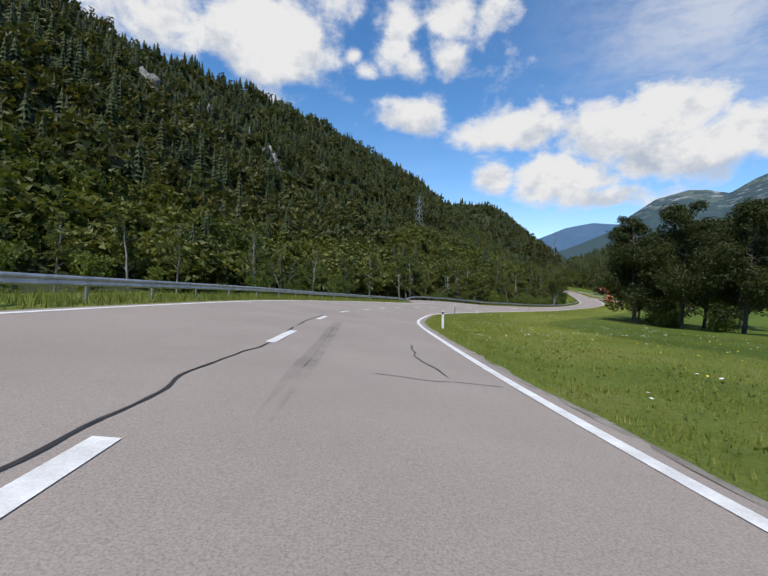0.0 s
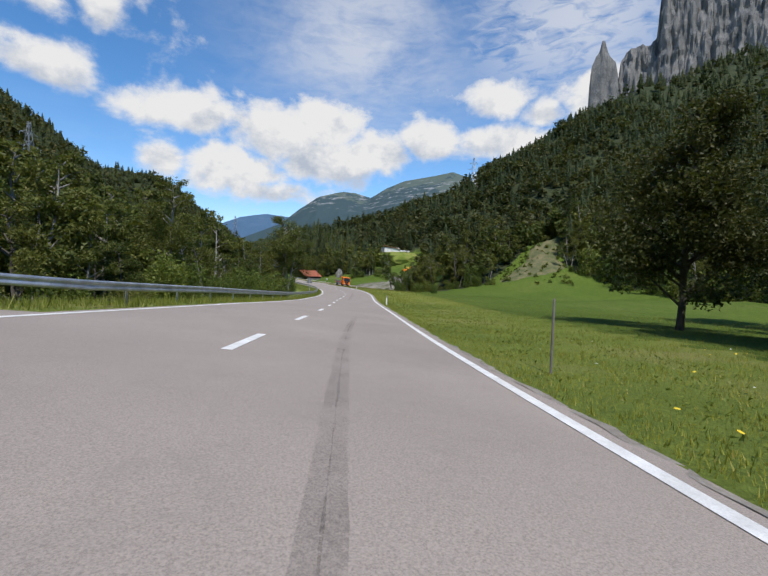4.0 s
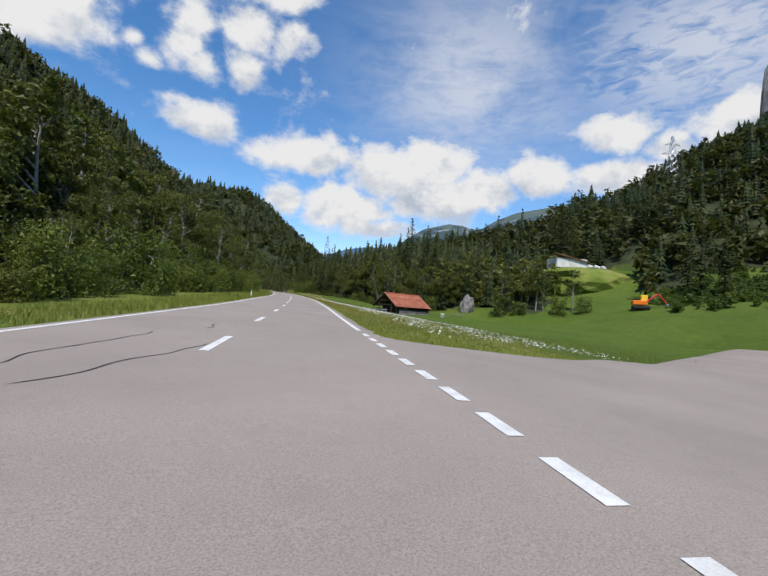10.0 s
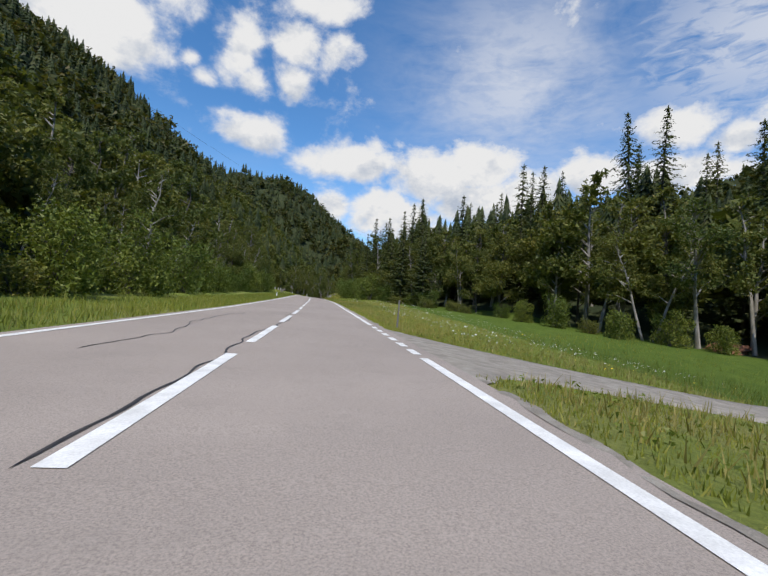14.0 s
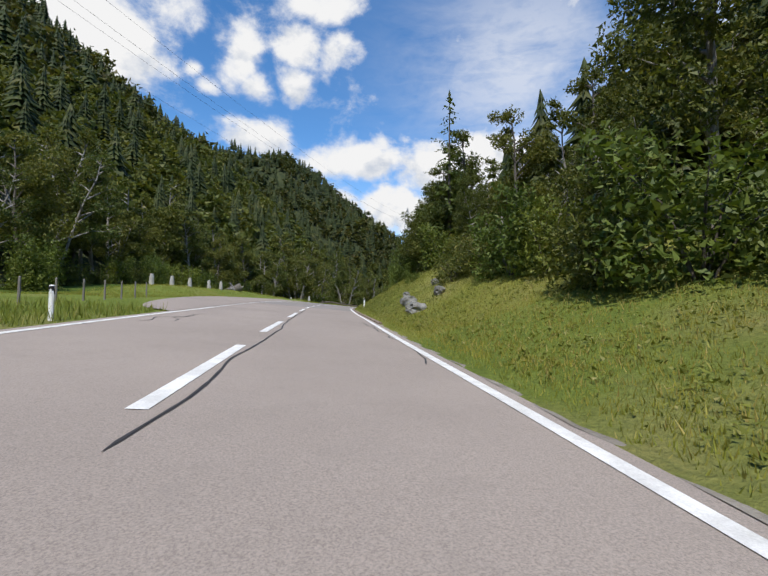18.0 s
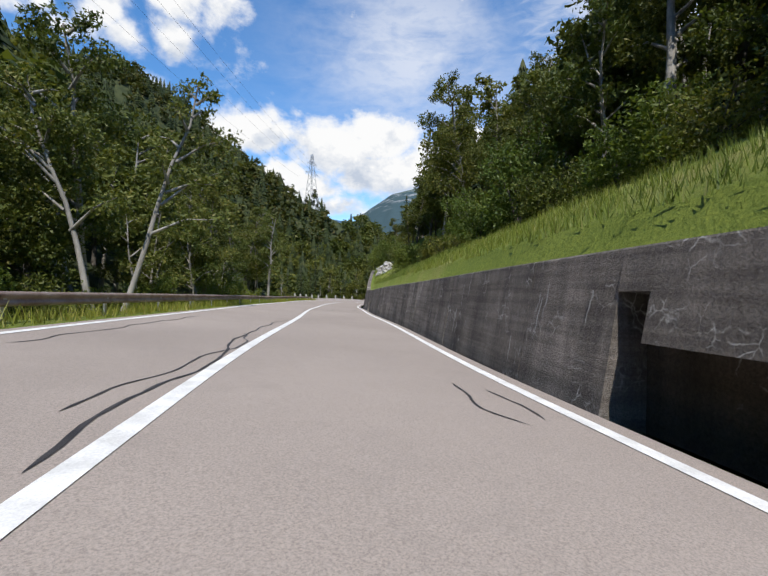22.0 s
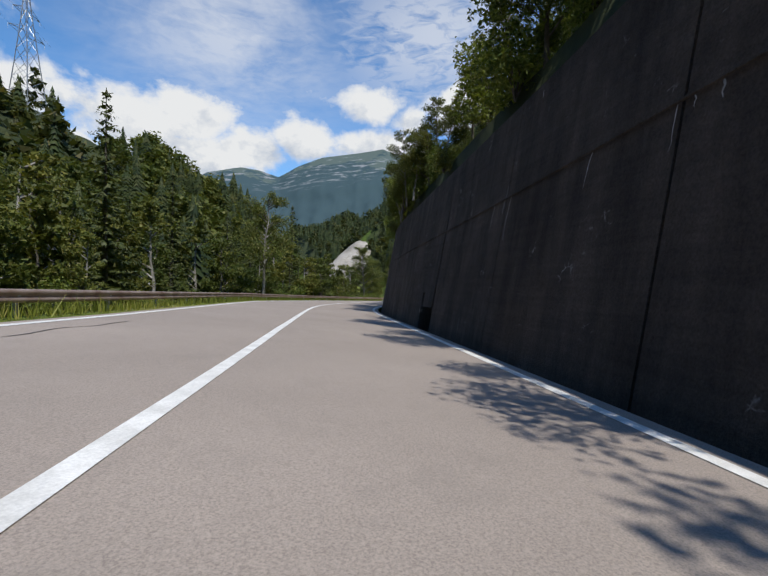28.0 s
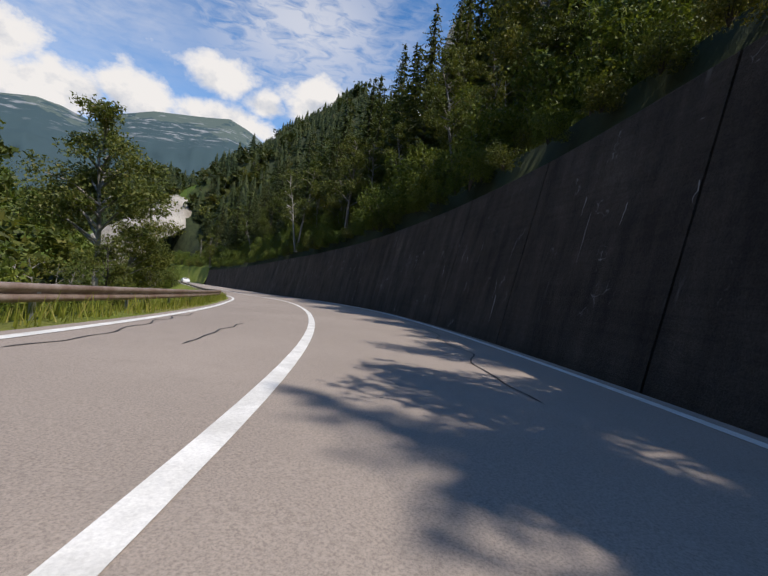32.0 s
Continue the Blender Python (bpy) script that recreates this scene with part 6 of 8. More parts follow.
# scrub on the cleared slope below the ruined house and at the foot of the scree
rs_ = np.random.default_rng(91)
for name, places, lo, hi, lab in (("slope_scrub", ((264, 254, 11, 40), (267, 240, 11, 40), (270, 226, 11, 34), (278, 262, 14, 60), (283, 248, 14, 60), (295, 268, 13, 54), (298, 250, 15, 62), (311, 262, 13, 44), (288, 236, 13, 40), (302, 238, 13, 40)), 1.4, 3.4, "light-green scrub on the cleared slope below the ruined house"),
                                  ("bank_scrub", ((176, 150, 10, 30), (187, 151, 11, 40), (197, 152, 9, 24), (172, 140, 7, 14), (180, 160, 7, 16)), .7, 2.2, "low scrub on the bare earth slope at the meadow's edge"),
                                  ("valley_scrub", ((483, 738, 10, 14), (500, 749, 11, 16), (512, 757, 11, 16), (528, 770, 12, 18), (545, 784, 12, 18), (562, 800, 12, 18), (570, 782, 12, 14), (588, 795, 12, 16), (552, 768, 12, 14), (534, 755, 11, 14), (598, 808, 9, 10), (516, 742, 10, 14)), 2.4, 5.0, "green scrub on the valley floor below the scree")):
    ang, far = rs_.uniform(0, 6.283, 600), rs_.random(600) ** .5
    who = np.repeat(np.arange(len(places)), [q[3] for q in places])
    at = np.array(places)[who]
    x, y = at[:, 0] + np.cos(ang[:len(at)]) * far[:len(at)] * at[:, 2], at[:, 1] + np.sin(ang[:len(at)]) * far[:len(at)] * at[:, 2]
    z, q, d = land(x, y)
    ok, h = np.abs(d) > 9, rs_.uniform(lo, hi, len(x))
    wood(name, x[ok], y[ok], (z - .22 * h)[ok], h[ok] * 1.3, "B", F_SHRUB, lab, 92)


# ---- far mountains ----
def mountain(name, origin, profile, dist, depth, mat, label, foot=-60, rough=1.0, seed=0):
    """A mountain wall seen from origin: heading and height angle of its crest, at a distance."""
    hd = np.linspace(profile[0][0], profile[-1][0], 260)
    el = np.interp(-hd, [-p[0] for p in profile], [p[1] for p in profile])
    r = np.random.default_rng(seed)
    rows = 60
    v = []
    for j in range(rows):
        t = j / (rows - 1)
        for h, e in zip(hd, el):
            top = origin[2] + dist * math.tan(radians(e))
            rad = dist - depth * (1 - t)
            x, y = origin[0] - math.sin(radians(h)) * rad, origin[1] + math.cos(radians(h)) * rad
            z = foot + (top - foot) * t ** 1.15
            nz = noise.fractal(Vector((x, y, z * .4)) * .0045, 1.0, 2.1, 6)
            gully = abs(noise.noise(Vector((h * .55 + seed, z * .0012, 3.0)))) * (1 - t) * min(1, t * 3)
            out = (nz * .3 - gully * .35) * depth * .12 * min(1, t * 3) * (1 - t ** 4)
            v.append((x + math.sin(radians(h)) * out, y - math.cos(radians(h)) * out, z + nz * 16 * rough * min(1, t * 4) * (1 - .8 * t)))
    n = len(hd)
    f = [(j * n + i, j * n + i + 1, j * n + n + i + 1, j * n + n + i) for j in range(rows - 1) for i in range(n - 1)]
    ob = new(name, mesh_from(name, v, f, mat, True))
    return tagged(ob, label, "mountain", kind="structure")


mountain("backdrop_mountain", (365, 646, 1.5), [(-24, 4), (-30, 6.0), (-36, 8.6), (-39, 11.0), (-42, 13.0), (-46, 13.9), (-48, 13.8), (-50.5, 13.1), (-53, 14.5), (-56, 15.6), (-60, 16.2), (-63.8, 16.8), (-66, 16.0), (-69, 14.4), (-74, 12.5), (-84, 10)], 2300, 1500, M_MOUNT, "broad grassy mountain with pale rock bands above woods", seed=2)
mountain("backdrop_ridge", (7, 47, 0), [(-18, 4.0), (-24, 5.2), (-26.6, 5.8), (-30, 7.2), (-33, 7.7), (-37, 7.4), (-40, 7.0), (-50, 6)], 3900, 700, M_HAZED_RIDGE, "hazy blue mountain ridge far down the valley", seed=3)

# rock tower and cliff high on the right: crest by heading and height angle from the valley
def crag(name, origin, dist, crest, foot, depth, label, seed):
    """A fissured rock wall with a crest line; its face falls steeply to the wooded foot."""
    hd = np.linspace(crest[0][0], crest[-1][0], int(abs(crest[-1][0] - crest[0][0]) / .11) + 2)
    el = np.interp(-hd, [-c[0] for c in crest], [c[1] for c in crest])
    lo = np.interp(-hd, [-c[0] for c in foot], [c[1] for c in foot])
    rows, n = 70, len(hd)
    v = []
    for j in range(rows):
        t = j / (rows - 1)
        for h, e, b in zip(hd, el, lo):
            top, low = origin[2] + dist * math.tan(radians(e)), origin[2] + dist * math.tan(radians(b)) - 420
            z = low + (top - low) * t
            q = Vector((h * .8, z * .004, seed))
            rib = 1 - abs(noise.noise(q * 1.0)) * 2
            crack_ = noise.fractal(Vector((h * 1.7, z * .010, seed + 5)), .9, 2.2, 7)
            ledge = noise.noise(Vector((h * .5, z * .03, seed + 9)))
            rad = dist - depth * (1 - t) ** .8 - rib * depth * .07 - crack_ * depth * .12 + ledge * depth * .05
            v.append((origin[0] - math.sin(radians(h)) * rad, origin[1] + math.cos(radians(h)) * rad, z + crack_ * 5 * t))
    # back of the wall, behind the crest
    for h, e, b in zip(hd, el, lo):
        rad = dist + 40
        v.append((origin[0] - math.sin(radians(h)) * rad, origin[1] + math.cos(radians(h)) * rad, origin[2] + dist * math.tan(radians(b)) - 420))
    f = [(j * n + i, j * n + i + 1, j * n + n + i + 1, j * n + n + i) for j in range(rows) for i in range(n - 1)]
    ob = new(name, mesh_from(name, v, f, M_CLIFF))
    return tagged(ob, label, "rock", kind="structure")


O7 = (88.0, 143.0, -5.0)
crag("rock_tower", O7, 1980, [(-73.5, 20.0), (-73.6, 22.5), (-73.8, 24.6), (-74.2, 25.6), (-74.6, 26.1), (-74.9, 26.9), (-75.2, 27.0), (-75.5, 26.2), (-75.8, 25.4), (-76.4, 24.9), (-76.7, 23.4), (-76.9, 21.0)], [(-73.1, 18.5), (-77.1, 20)], 70, "slender pale limestone tower above the woods", 3)
crag("rock_face", O7, 2040, [(-76.4, 20.5), (-76.9, 24.6), (-77.5, 25.4), (-78.6, 25.8), (-79.9, 25.5), (-80.5, 26.2), (-80.7, 28.4), (-80.9, 30.6), (-81.2, 31.9), (-82.6, 32.8), (-85.1, 33.0), (-89.1, 33.3), (-94.1, 34.3), (-101.1, 36), (-111.1, 37), (-121.1, 34)], [(-76.1, 19.5), (-85.1, 22.5), (-97.1, 26), (-121.1, 28)], 170, "huge grey limestone cliff above the woods", 5)


# ---- posts, signs, stones ----
def delineator(s, d, dz=-.05):
    t = thing("delineator_post", upright(s, d, dz), "white plastic roadside marker post with a black band", "marker post", "marker posts along the road")
    bm = bmesh.new()
    box(bm, 0, 0, .42, .12, .09, 1.0, .025)
    part("post", bm, M_WHITE, t)
    bm = bmesh.new()
    box(bm, 0, 0, .78, .125, .095, .24, .025, Matrix.Rotation(radians(14), 4, "X"))
    part("band", bm, M_BLACK, t, "slanting black band")
    bm = bmesh.new()
    box(bm, 0, -.05, .78, .045, .012, .16, .004)
    part("reflector", bm, M_LENS, t, "clear oblong reflector")
    return t


for s in (20.5, 73.5, 140.5, 211.5, 547.5):
    dd_ = 4.7 if s < 100 or s > 500 else 4.3
    delineator(s, dd_, float(beside(np.array([s]), np.array([dd_]))[0] - spot(s, dd_)[2]))
for s in (316, 385, 450, 515.3):
    delineator(s, float(left_line(s)) - 1.1)


def stake(s, d, h, r, mat, label, lean=0.0):
    t = thing("stake", upright(s, d, -.3) @ pose(0, 0, 0, lean, lean * .6, 0), label, "post")
    bm = bmesh.new()
    tube(bm, (0, 0, 0), (0, 0, h + .3), r, r * .85, 7)
    tube(bm, (0, 0, h + .3), (0, 0, h + .34), r * .85, r * .3, 7)
    part("shaft", bm, mat, t)
    return t


stake(52.9, 5.4, 1.15, .065, M_GREYWOOD, "weathered grey wooden post in the meadow edge", 2)
stake(104, 5.2, 1.5, .03, M_GREYWOOD, "thin grey marker pole beside the road", 1)
stake(398.8, 4.8, 1.15, .045, M_GREYWOOD, "thin grey wooden stake beside the farm track", 2)
for i, s in enumerate((519, 521.5, 524, 526.5, 529, 531.5, 534)):
    stake(s, float(left_line(s)) - 4.2 - .25 * i, .95, .05, M_GREYWOOD, "grey wooden fence post beside the lay-by", (i % 3) * 2 - 2)

# warning sign seen from behind
sign = thing("warning_sign", upright(163.0, -6.2), "grey back of a triangular road sign on a steel pole", "road sign")
bm = bmesh.new()
tube(bm, (0, 0, -.4), (0, 0, 2.9), .032, None, 10)
part("pole", bm, M_STEEL, sign)
bm = bmesh.new()
tri_ = [bm.verts.new((x, y, z)) for y in (0.04, 0.06) for x, z in ((-.5, 2.05), (.5, 2.05), (0, 2.93))]
bm.faces.new(tri_[:3])
bm.faces.new(tri_[5:2:-1])
for a, b in ((0, 1), (1, 2), (2, 0)):
    bm.faces.new((tri_[a], tri_[a + 3], tri_[b + 3], tri_[b]))
bmesh.ops.bevel(bm, geom=[e for e in bm.edges if abs(e.verts[0].co.y - e.verts[1].co.y) > .01], offset=.05, segments=3, affect="EDGES")
part("plate", bm, M_GREY, sign, "bare grey triangular plate")
bm = bmesh.new()
for z in (2.2, 2.55):
    box(bm, 0, .02, z, .34, .03, .05)
part("bracket", bm, M_STEEL, sign)


def bollard(s, d, dz=0.0, seed=0):
    t = thing("stone_bollard", upright(s, d, dz - .15, seed * 37), "old rounded granite bollard in the grass", "bollard", "stone bollards of the lay-by")
    r = np.random.default_rng(seed)
    bm = bmesh.new()
    bmesh.ops.create_cone(bm, cap_ends=True, segments=10, radius1=.26, radius2=.17, depth=1.05, matrix=Matrix.Translation((0, 0, .52)))
    bmesh.ops.subdivide_edges(bm, edges=[e for e in bm.edges if abs(e.verts[0].co.z - e.verts[1].co.z) > .5], cuts=3)
    for v in bm.verts:
        v.co += Vector(r.normal(0, .014, 3))
        if v.co.z > 1.0:
            v.co.z += .05
            v.co.x *= .8
            v.co.y *= .8
    part("shaft", bm, M_CONCRETE, t)


for i, (s, d) in enumerate(((547, -15.8), (551, -15.4), (555.2, -15), (559.5, -14.3), (562.5, -13.9), (582.3, -15), (586.8, -14.2), (590.4, -11.8), (591.5, -8.4))):
    bollard(s, d, float(beside(np.array([s]), np.array([d]))[0] - spot(s, d)[2]) + .1, i)
for i, s in enumerate((709, 714, 719, 724, 729, 735, 740, 745, 750)):
    bollard(s, float(left_line(s)) - 5.6 + max(0, (s - 735) * .12), .05, 20 + i)


def boulder(name, m, size, seed, mat, label, rough=.28, group="", category="rock"):
    r = Vector((seed * 3.1, seed * 1.7, seed * .9))
    bm = bmesh.new()
    bmesh.ops.create_icosphere(bm, subdivisions=3, radius=1)
    for v in bm.verts:
        n = noise.fractal(v.co * 1.1 + r, 1.0, 2.0, 4)
        c = noise.cell(v.co * 1.6 + r) - .5
        v.co *= 1 + rough * n + .14 * c
        v.co = Vector((v.co.x * size[0], v.co.y * size[1], v.co.z * size[2]))
    me = bpy.data.meshes.new(name)
    bm.to_mesh(me)
    bm.free()
    me.materials.append(mat)
    ob = new(name, me)
    ob.matrix_basis = m
    return tagged(ob, label, category, group)


def root_stump():
    """An upturned stump with splayed roots."""
    t = thing("root_stump", upright(567.2, -14.0, .5, 25), "upturned grey tree stump with gnarled roots", "stump")
    r = np.random.default_rng(8)
    for k in range(13):
        part("root", mesh_from("root", *limb([(0, 0, .2), (r.normal(0, .3), r.normal(0, .25), .7), (r.uniform(-1.3, 1.3), r.uniform(-.5, .5), r.uniform(.6, 1.75))], .38, .06, 7), M_GREYWOOD, True), None, t)
    part("butt", mesh_from("butt", *limb([(-1.6, 0, .1), (-.2, 0, .5), (.9, .1, 1.0)], .4, .62, 10), M_BARK, True), None, t)


root_stump()
# boulders at the foot of the grassy bank
for i, (s, d, w, h) in enumerate(((524, 5.6, .9, .55), (526.5, 7.4, .7, .5), (528.5, 6.0, .8, .6), (530.5, 8.2, .6, .4), (529.5, 9.4, .9, .5), (532.5, 6.6, .5, .35), (584, 5.4, .4, .25), (588, 5.9, .5, .22))):
    z = float(beside(np.array([float(s)]), np.array([float(d)]))[0])
    p = spot(s, d)
    boulder("boulder", pose(float(p[0]), float(p[1]), z + h * .3, 0, 0, 50 * i), (w * .7, w * .5, h * .7), i + 1, M_DARKSTONE, "grey limestone boulder half buried in the bank", group="boulders of the bank")


# ---- works yard: tipper lorry, stone heaps, digger ----
def arch(b, x, y, z, r0, r1, width, cut=0.0, n=14):
    """A curved mudguard over a wheel, as one closed shell."""
    rows = []
    for i in range(n + 1):
        g = cut + (math.pi - 2 * cut) * i / n
        rows.append([b.verts.new((x + sx * width / 2, y + math.cos(g) * r, z + math.sin(g) * r)) for sx, r in ((-1, r0), (1, r0), (1, r1), (-1, r1))])
    for p, q in zip(rows, rows[1:]):
        for k in range(4):
            b.faces.new((p[k], p[(k + 1) % 4], q[(k + 1) % 4], q[k]))
    b.faces.new(rows[0][::-1])
    b.faces.new(rows[-1])
    bmesh.ops.recalc_face_normals(b, faces=b.faces)


def lorry():
    t = thing("tipper_lorry", upright(240.9, 7.15, -.2, 180 + 7) @ pose(0, 0, 0, -2.6, -6.5, 0), "orange tipper lorry with red loading crane parked on the verge", "lorry")
    # the lorry's own y points ahead, x to its right
    bm = bmesh.new()
    for x in (-.42, .42):
        box(bm, x, -.6, .78, .1, 6.6, .26, .01)
    part("chassis", bm, M_BLACK, t)
    bm = bmesh.new()
    prof = [(3.05, .95), (3.18, 1.25), (3.2, 1.75), (3.02, 2.75), (2.6, 3.02), (1.35, 3.05), (1.22, 2.8), (1.22, 1.0), (1.5, .8), (1.62, 1.18), (2.0, 1.32), (2.4, 1.18), (2.6, .8)]
    for x in (-1.2, 1.2):
        bm.faces.new([bm.verts.new((x, y, z)) for y, z in prof])
    bm.verts.ensure_lookup_table()
    n = len(prof)
    for i in range(n):
        bm.faces.new((bm.verts[i], bm.verts[(i + 1) % n], bm.verts[n + (i + 1) % n], bm.verts[n + i]))
    bmesh.ops.recalc_face_normals(bm, faces=bm.faces)
    bmesh.ops.bevel(bm, geom=[e for e in bm.edges if abs(e.verts[0].co.x - e.verts[1].co.x) < .01], offset=.06, segments=2, affect="EDGES")
    cab = part("cab", bm, M_ORANGE, t)

    def pane(name, pts, mat, lab="", thick=.02):
        b = bmesh.new()
        c = sum((Vector(p) for p in pts), Vector()) / len(pts)
        nrm = (Vector(pts[1]) - Vector(pts[0])).cross(Vector(pts[2]) - Vector(pts[0])).normalized()
        a = [b.verts.new(Vector(p) + nrm * thick) for p in pts]
        d = [b.verts.new(Vector(p) - nrm * thick) for p in pts]
        b.faces.new(a)
        b.faces.new(d[::-1])
        for i in range(len(pts)):
            b.faces.new((a[i], d[i], d[(i + 1) % len(pts)], a[(i + 1) % len(pts)]))
        bmesh.ops.recalc_face_normals(b, faces=b.faces)
        return part(name, b, mat, cab, lab)

    pane("windscreen", [(-1.08, 3.215, 1.72), (1.08, 3.215, 1.72), (1.0, 3.045, 2.72), (-1.0, 3.045, 2.72)], M_GLASSY, "dark sloping windscreen")
    for sx in (-1, 1):
        pane("side_window", [(sx * 1.21, 2.95, 1.85), (sx * 1.21, 1.75, 2.05), (sx * 1.21, 1.75, 2.7), (sx * 1.21, 2.8, 2.7)], M_GLASSY)
        b = bmesh.new()
        box(b, sx * 1.48, 2.95, 2.25, .17, .1, .42, .03)
        box(b, sx * 1.48, 2.95, 1.9, .17, .1, .2, .03)
        box(b, sx * 1.34, 2.96, 2.48, .24, .03, .03)
        part("mirror", b, M_GREY, cab, "grey door mirror")
        b = bmesh.new()
        box(b, sx * 1.215, 1.95, 1.55, .03, .16, .06, .01)
        part("door_handle", b, M_BLACK, cab)
        b = bmesh.new()
        box(b, sx * 1.02, 3.2, 1.3, .1, .05, .08, .015)
        part("marker_lamp", b, M_LENS, cab, "small clear marker lamp")
        b = bmesh.new()
        box(b, sx * 1.18, 3.1, .8, .1, .12, .1, .02)
        part("indicator", b, M_AMBER, cab, "amber indicator")
        b = bmesh.new()
        arch(b, sx * 1.1, 2.0, .52, .61, .68, .32)
        part("front_mudguard", b, M_ORANGE, cab)
    b = bmesh.new()
    box(b, 0, 3.2, 1.36, 1.25, .06, .46, .03)
    for k in range(4):
        box(b, 0, 3.235, 1.2 + k * .11, 1.15, .03, .03)
    part("grille", b, M_BLACK, cab, "black radiator grille")
    b = bmesh.new()
    box(b, 0, 3.25, 1.5, .34, .012, .1, .01)
    part("badge", b, M_GREY, cab)
    b = bmesh.new()
    box(b, 0, 3.1, 1.08, 2.3, .2, .12, .03)
    bumper = part("bumper", b, M_ORANGE, t)
    for sx in (-1, 1):
        b = bmesh.new()
        box(b, sx * .82, 3.14, .78, .78, .3, .5, .07)
        pod = part("headlight_pod", b, M_ORANGE, t)
        b = bmesh.new()
        box(b, sx * .8, 3.29, .86, .46, .03, .16, .02)
        part("lamp_glass", b, M_LENS, pod, "clear double headlamp")
        b = bmesh.new()
        box(b, sx * .8, 3.29, .64, .46, .02, .1, .015)
        part("grille_slot", b, M_BLACK, pod)
    b = bmesh.new()
    box(b, 0, 3.0, 1.66, 2.2, .5, .1, .03)
    part("windscreen_cowl", b, M_BLACK, t)
    for sx in (-.5, .45):
        b = bmesh.new()
        tube(b, (sx - .35, 3.24, 1.74), (sx + .3, 3.2, 2.0), .012, None, 6)
        part("wiper", b, M_BLACK, t)
    for sx in (-1, 1):
        b = bmesh.new()
        box(b, sx * 1.212, 1.62, 1.75, .012, .02, 1.75)
        part("door_gap", b, M_BLACK, t)
        b = bmesh.new()
        box(b, sx * 1.17, 1.62, .62, .16, .42, .07, .02)
        part("door_step", b, M_GREY, t)
    b = bmesh.new()
    box(b, 0, 3.2, .74, .62, .16, .6, .02)
    for x in (-.22, .22):
        box(b, x, 3.32, .72, .1, .1, .4, .01)
    part("plough_mount", b, M_BLACK, t, "black plough mounting plate")
    b = bmesh.new()
    box(b, 0, 3.16, 3.0, 2.1, .3, .05, .02)
    part("sun_visor", b, M_GLASSY, cab)
    for x in (-.85, .8):
        b = bmesh.new()
        tube(b, (x, 2.3, 3.03), (x, 2.3, 3.24), .09, .075, 10)
        part("beacon", b, M_AMBER, cab, "amber rotating beacon")
    b = bmesh.new()
    box(b, 0, 2.1, 3.1, .5, .35, .12, .03)
    part("roof_hatch", b, M_ORANGE, cab)
    # wheels

    def wheel(x, y, width):
        w = bmesh.new()
        for r0, dx, dep in ((.5, 0, width), ):
            bmesh.ops.create_cone(w, cap_ends=True, segments=24, radius1=r0, radius2=r0, depth=dep, matrix=Matrix.Rotation(math.pi / 2, 4, "Y"))
        bmesh.ops.bevel(w, geom=[e for e in w.edges if len(e.link_faces) == 2 and any(len(f_.verts) > 8 for f_ in e.link_faces)], offset=.05, segments=2, affect="EDGES")
        o = part("tyre", w, M_TYRE, t)
        o.matrix_basis = Matrix.Translation((x, y, .5))
        rm = bmesh.new()
        sgn = 1 if x > 0 else -1
        bmesh.ops.create_cone(rm, cap_ends=True, segments=20, radius1=.3, radius2=.24, depth=.06, matrix=Matrix.Translation((sgn * (width / 2 + .005), 0, 0)) @ Matrix.Rotation(sgn * math.pi / 2, 4, "Y"))
        bmesh.ops.create_cone(rm, cap_ends=True, segments=12, radius1=.12, radius2=.1, depth=.14, matrix=Matrix.Translation((sgn * (width / 2 + .02), 0, 0)) @ Matrix.Rotation(sgn * math.pi / 2, 4, "Y"))
        part("rim", rm, M_GREY, o)

    for sx in (-1, 1):
        wheel(sx * 1.03, 2.0, .32)
        wheel(sx * .95, -2.3, .55)
        b = bmesh.new()
        box(b, sx * 1.1, -.1, .82, .3, 2.6, .62, .03)
        part("tool_box", b, M_ALU, t, "chequer-plate aluminium side box")
        b = bmesh.new()
        arch(b, sx * .98, -2.3, .55, .61, .65, .6, .15)
        part("rear_mudguard", b, M_GREY, t)
        b = bmesh.new()
        box(b, sx * .9, -3.75, .95, .3, .06, .14, .02)
        part("tail_light", b, M_RED, t)
    # tipper body
    b = bmesh.new()
    box(b, 0, -1.95, 1.2, 2.46, 3.8, .14, .02)
    part("tipper_floor", b, M_RED, t, "red-edged tipper floor")
    for sx in (-1, 1):
        b = bmesh.new()
        box(b, sx * 1.2, -1.95, 1.52, .06, 3.75, .5, .015)
        for k in range(5):
            box(b, sx * 1.235, -3.6 + k * .83, 1.52, .02, .05, .48)
        part("side_board", b, M_GREY, t, "dull grey drop side")
    for y, h in ((-3.84, .55), (-.1, .58)):
        b = bmesh.new()
        box(b, 0, y, 1.27 + h / 2, 2.4, .06, h, .015)
        part("end_board", b, M_GREY, t)
    b = bmesh.new()
    for sx in (-1, 1):
        box(b, sx * 1.2, -3.84, 1.55, .1, .1, .75, .02)
    part("corner_post", b, M_RED, t)
    # folded crane behind the cab
    b = bmesh.new()
    box(b, 0, .65, 1.4, .5, .45, 1.0, .05)
    part("crane_base", b, M_BLACK, t)
    b = bmesh.new()
    box(b, .62, .42, 2.25, .3, .34, 1.7, .05, Matrix.Rotation(radians(-34), 4, "X"))
    part("crane_arm", b, M_RED, t, "folded red crane arm")
    b = bmesh.new()
    box(b, .75, .55, 2.95, .4, .42, .36, .06)
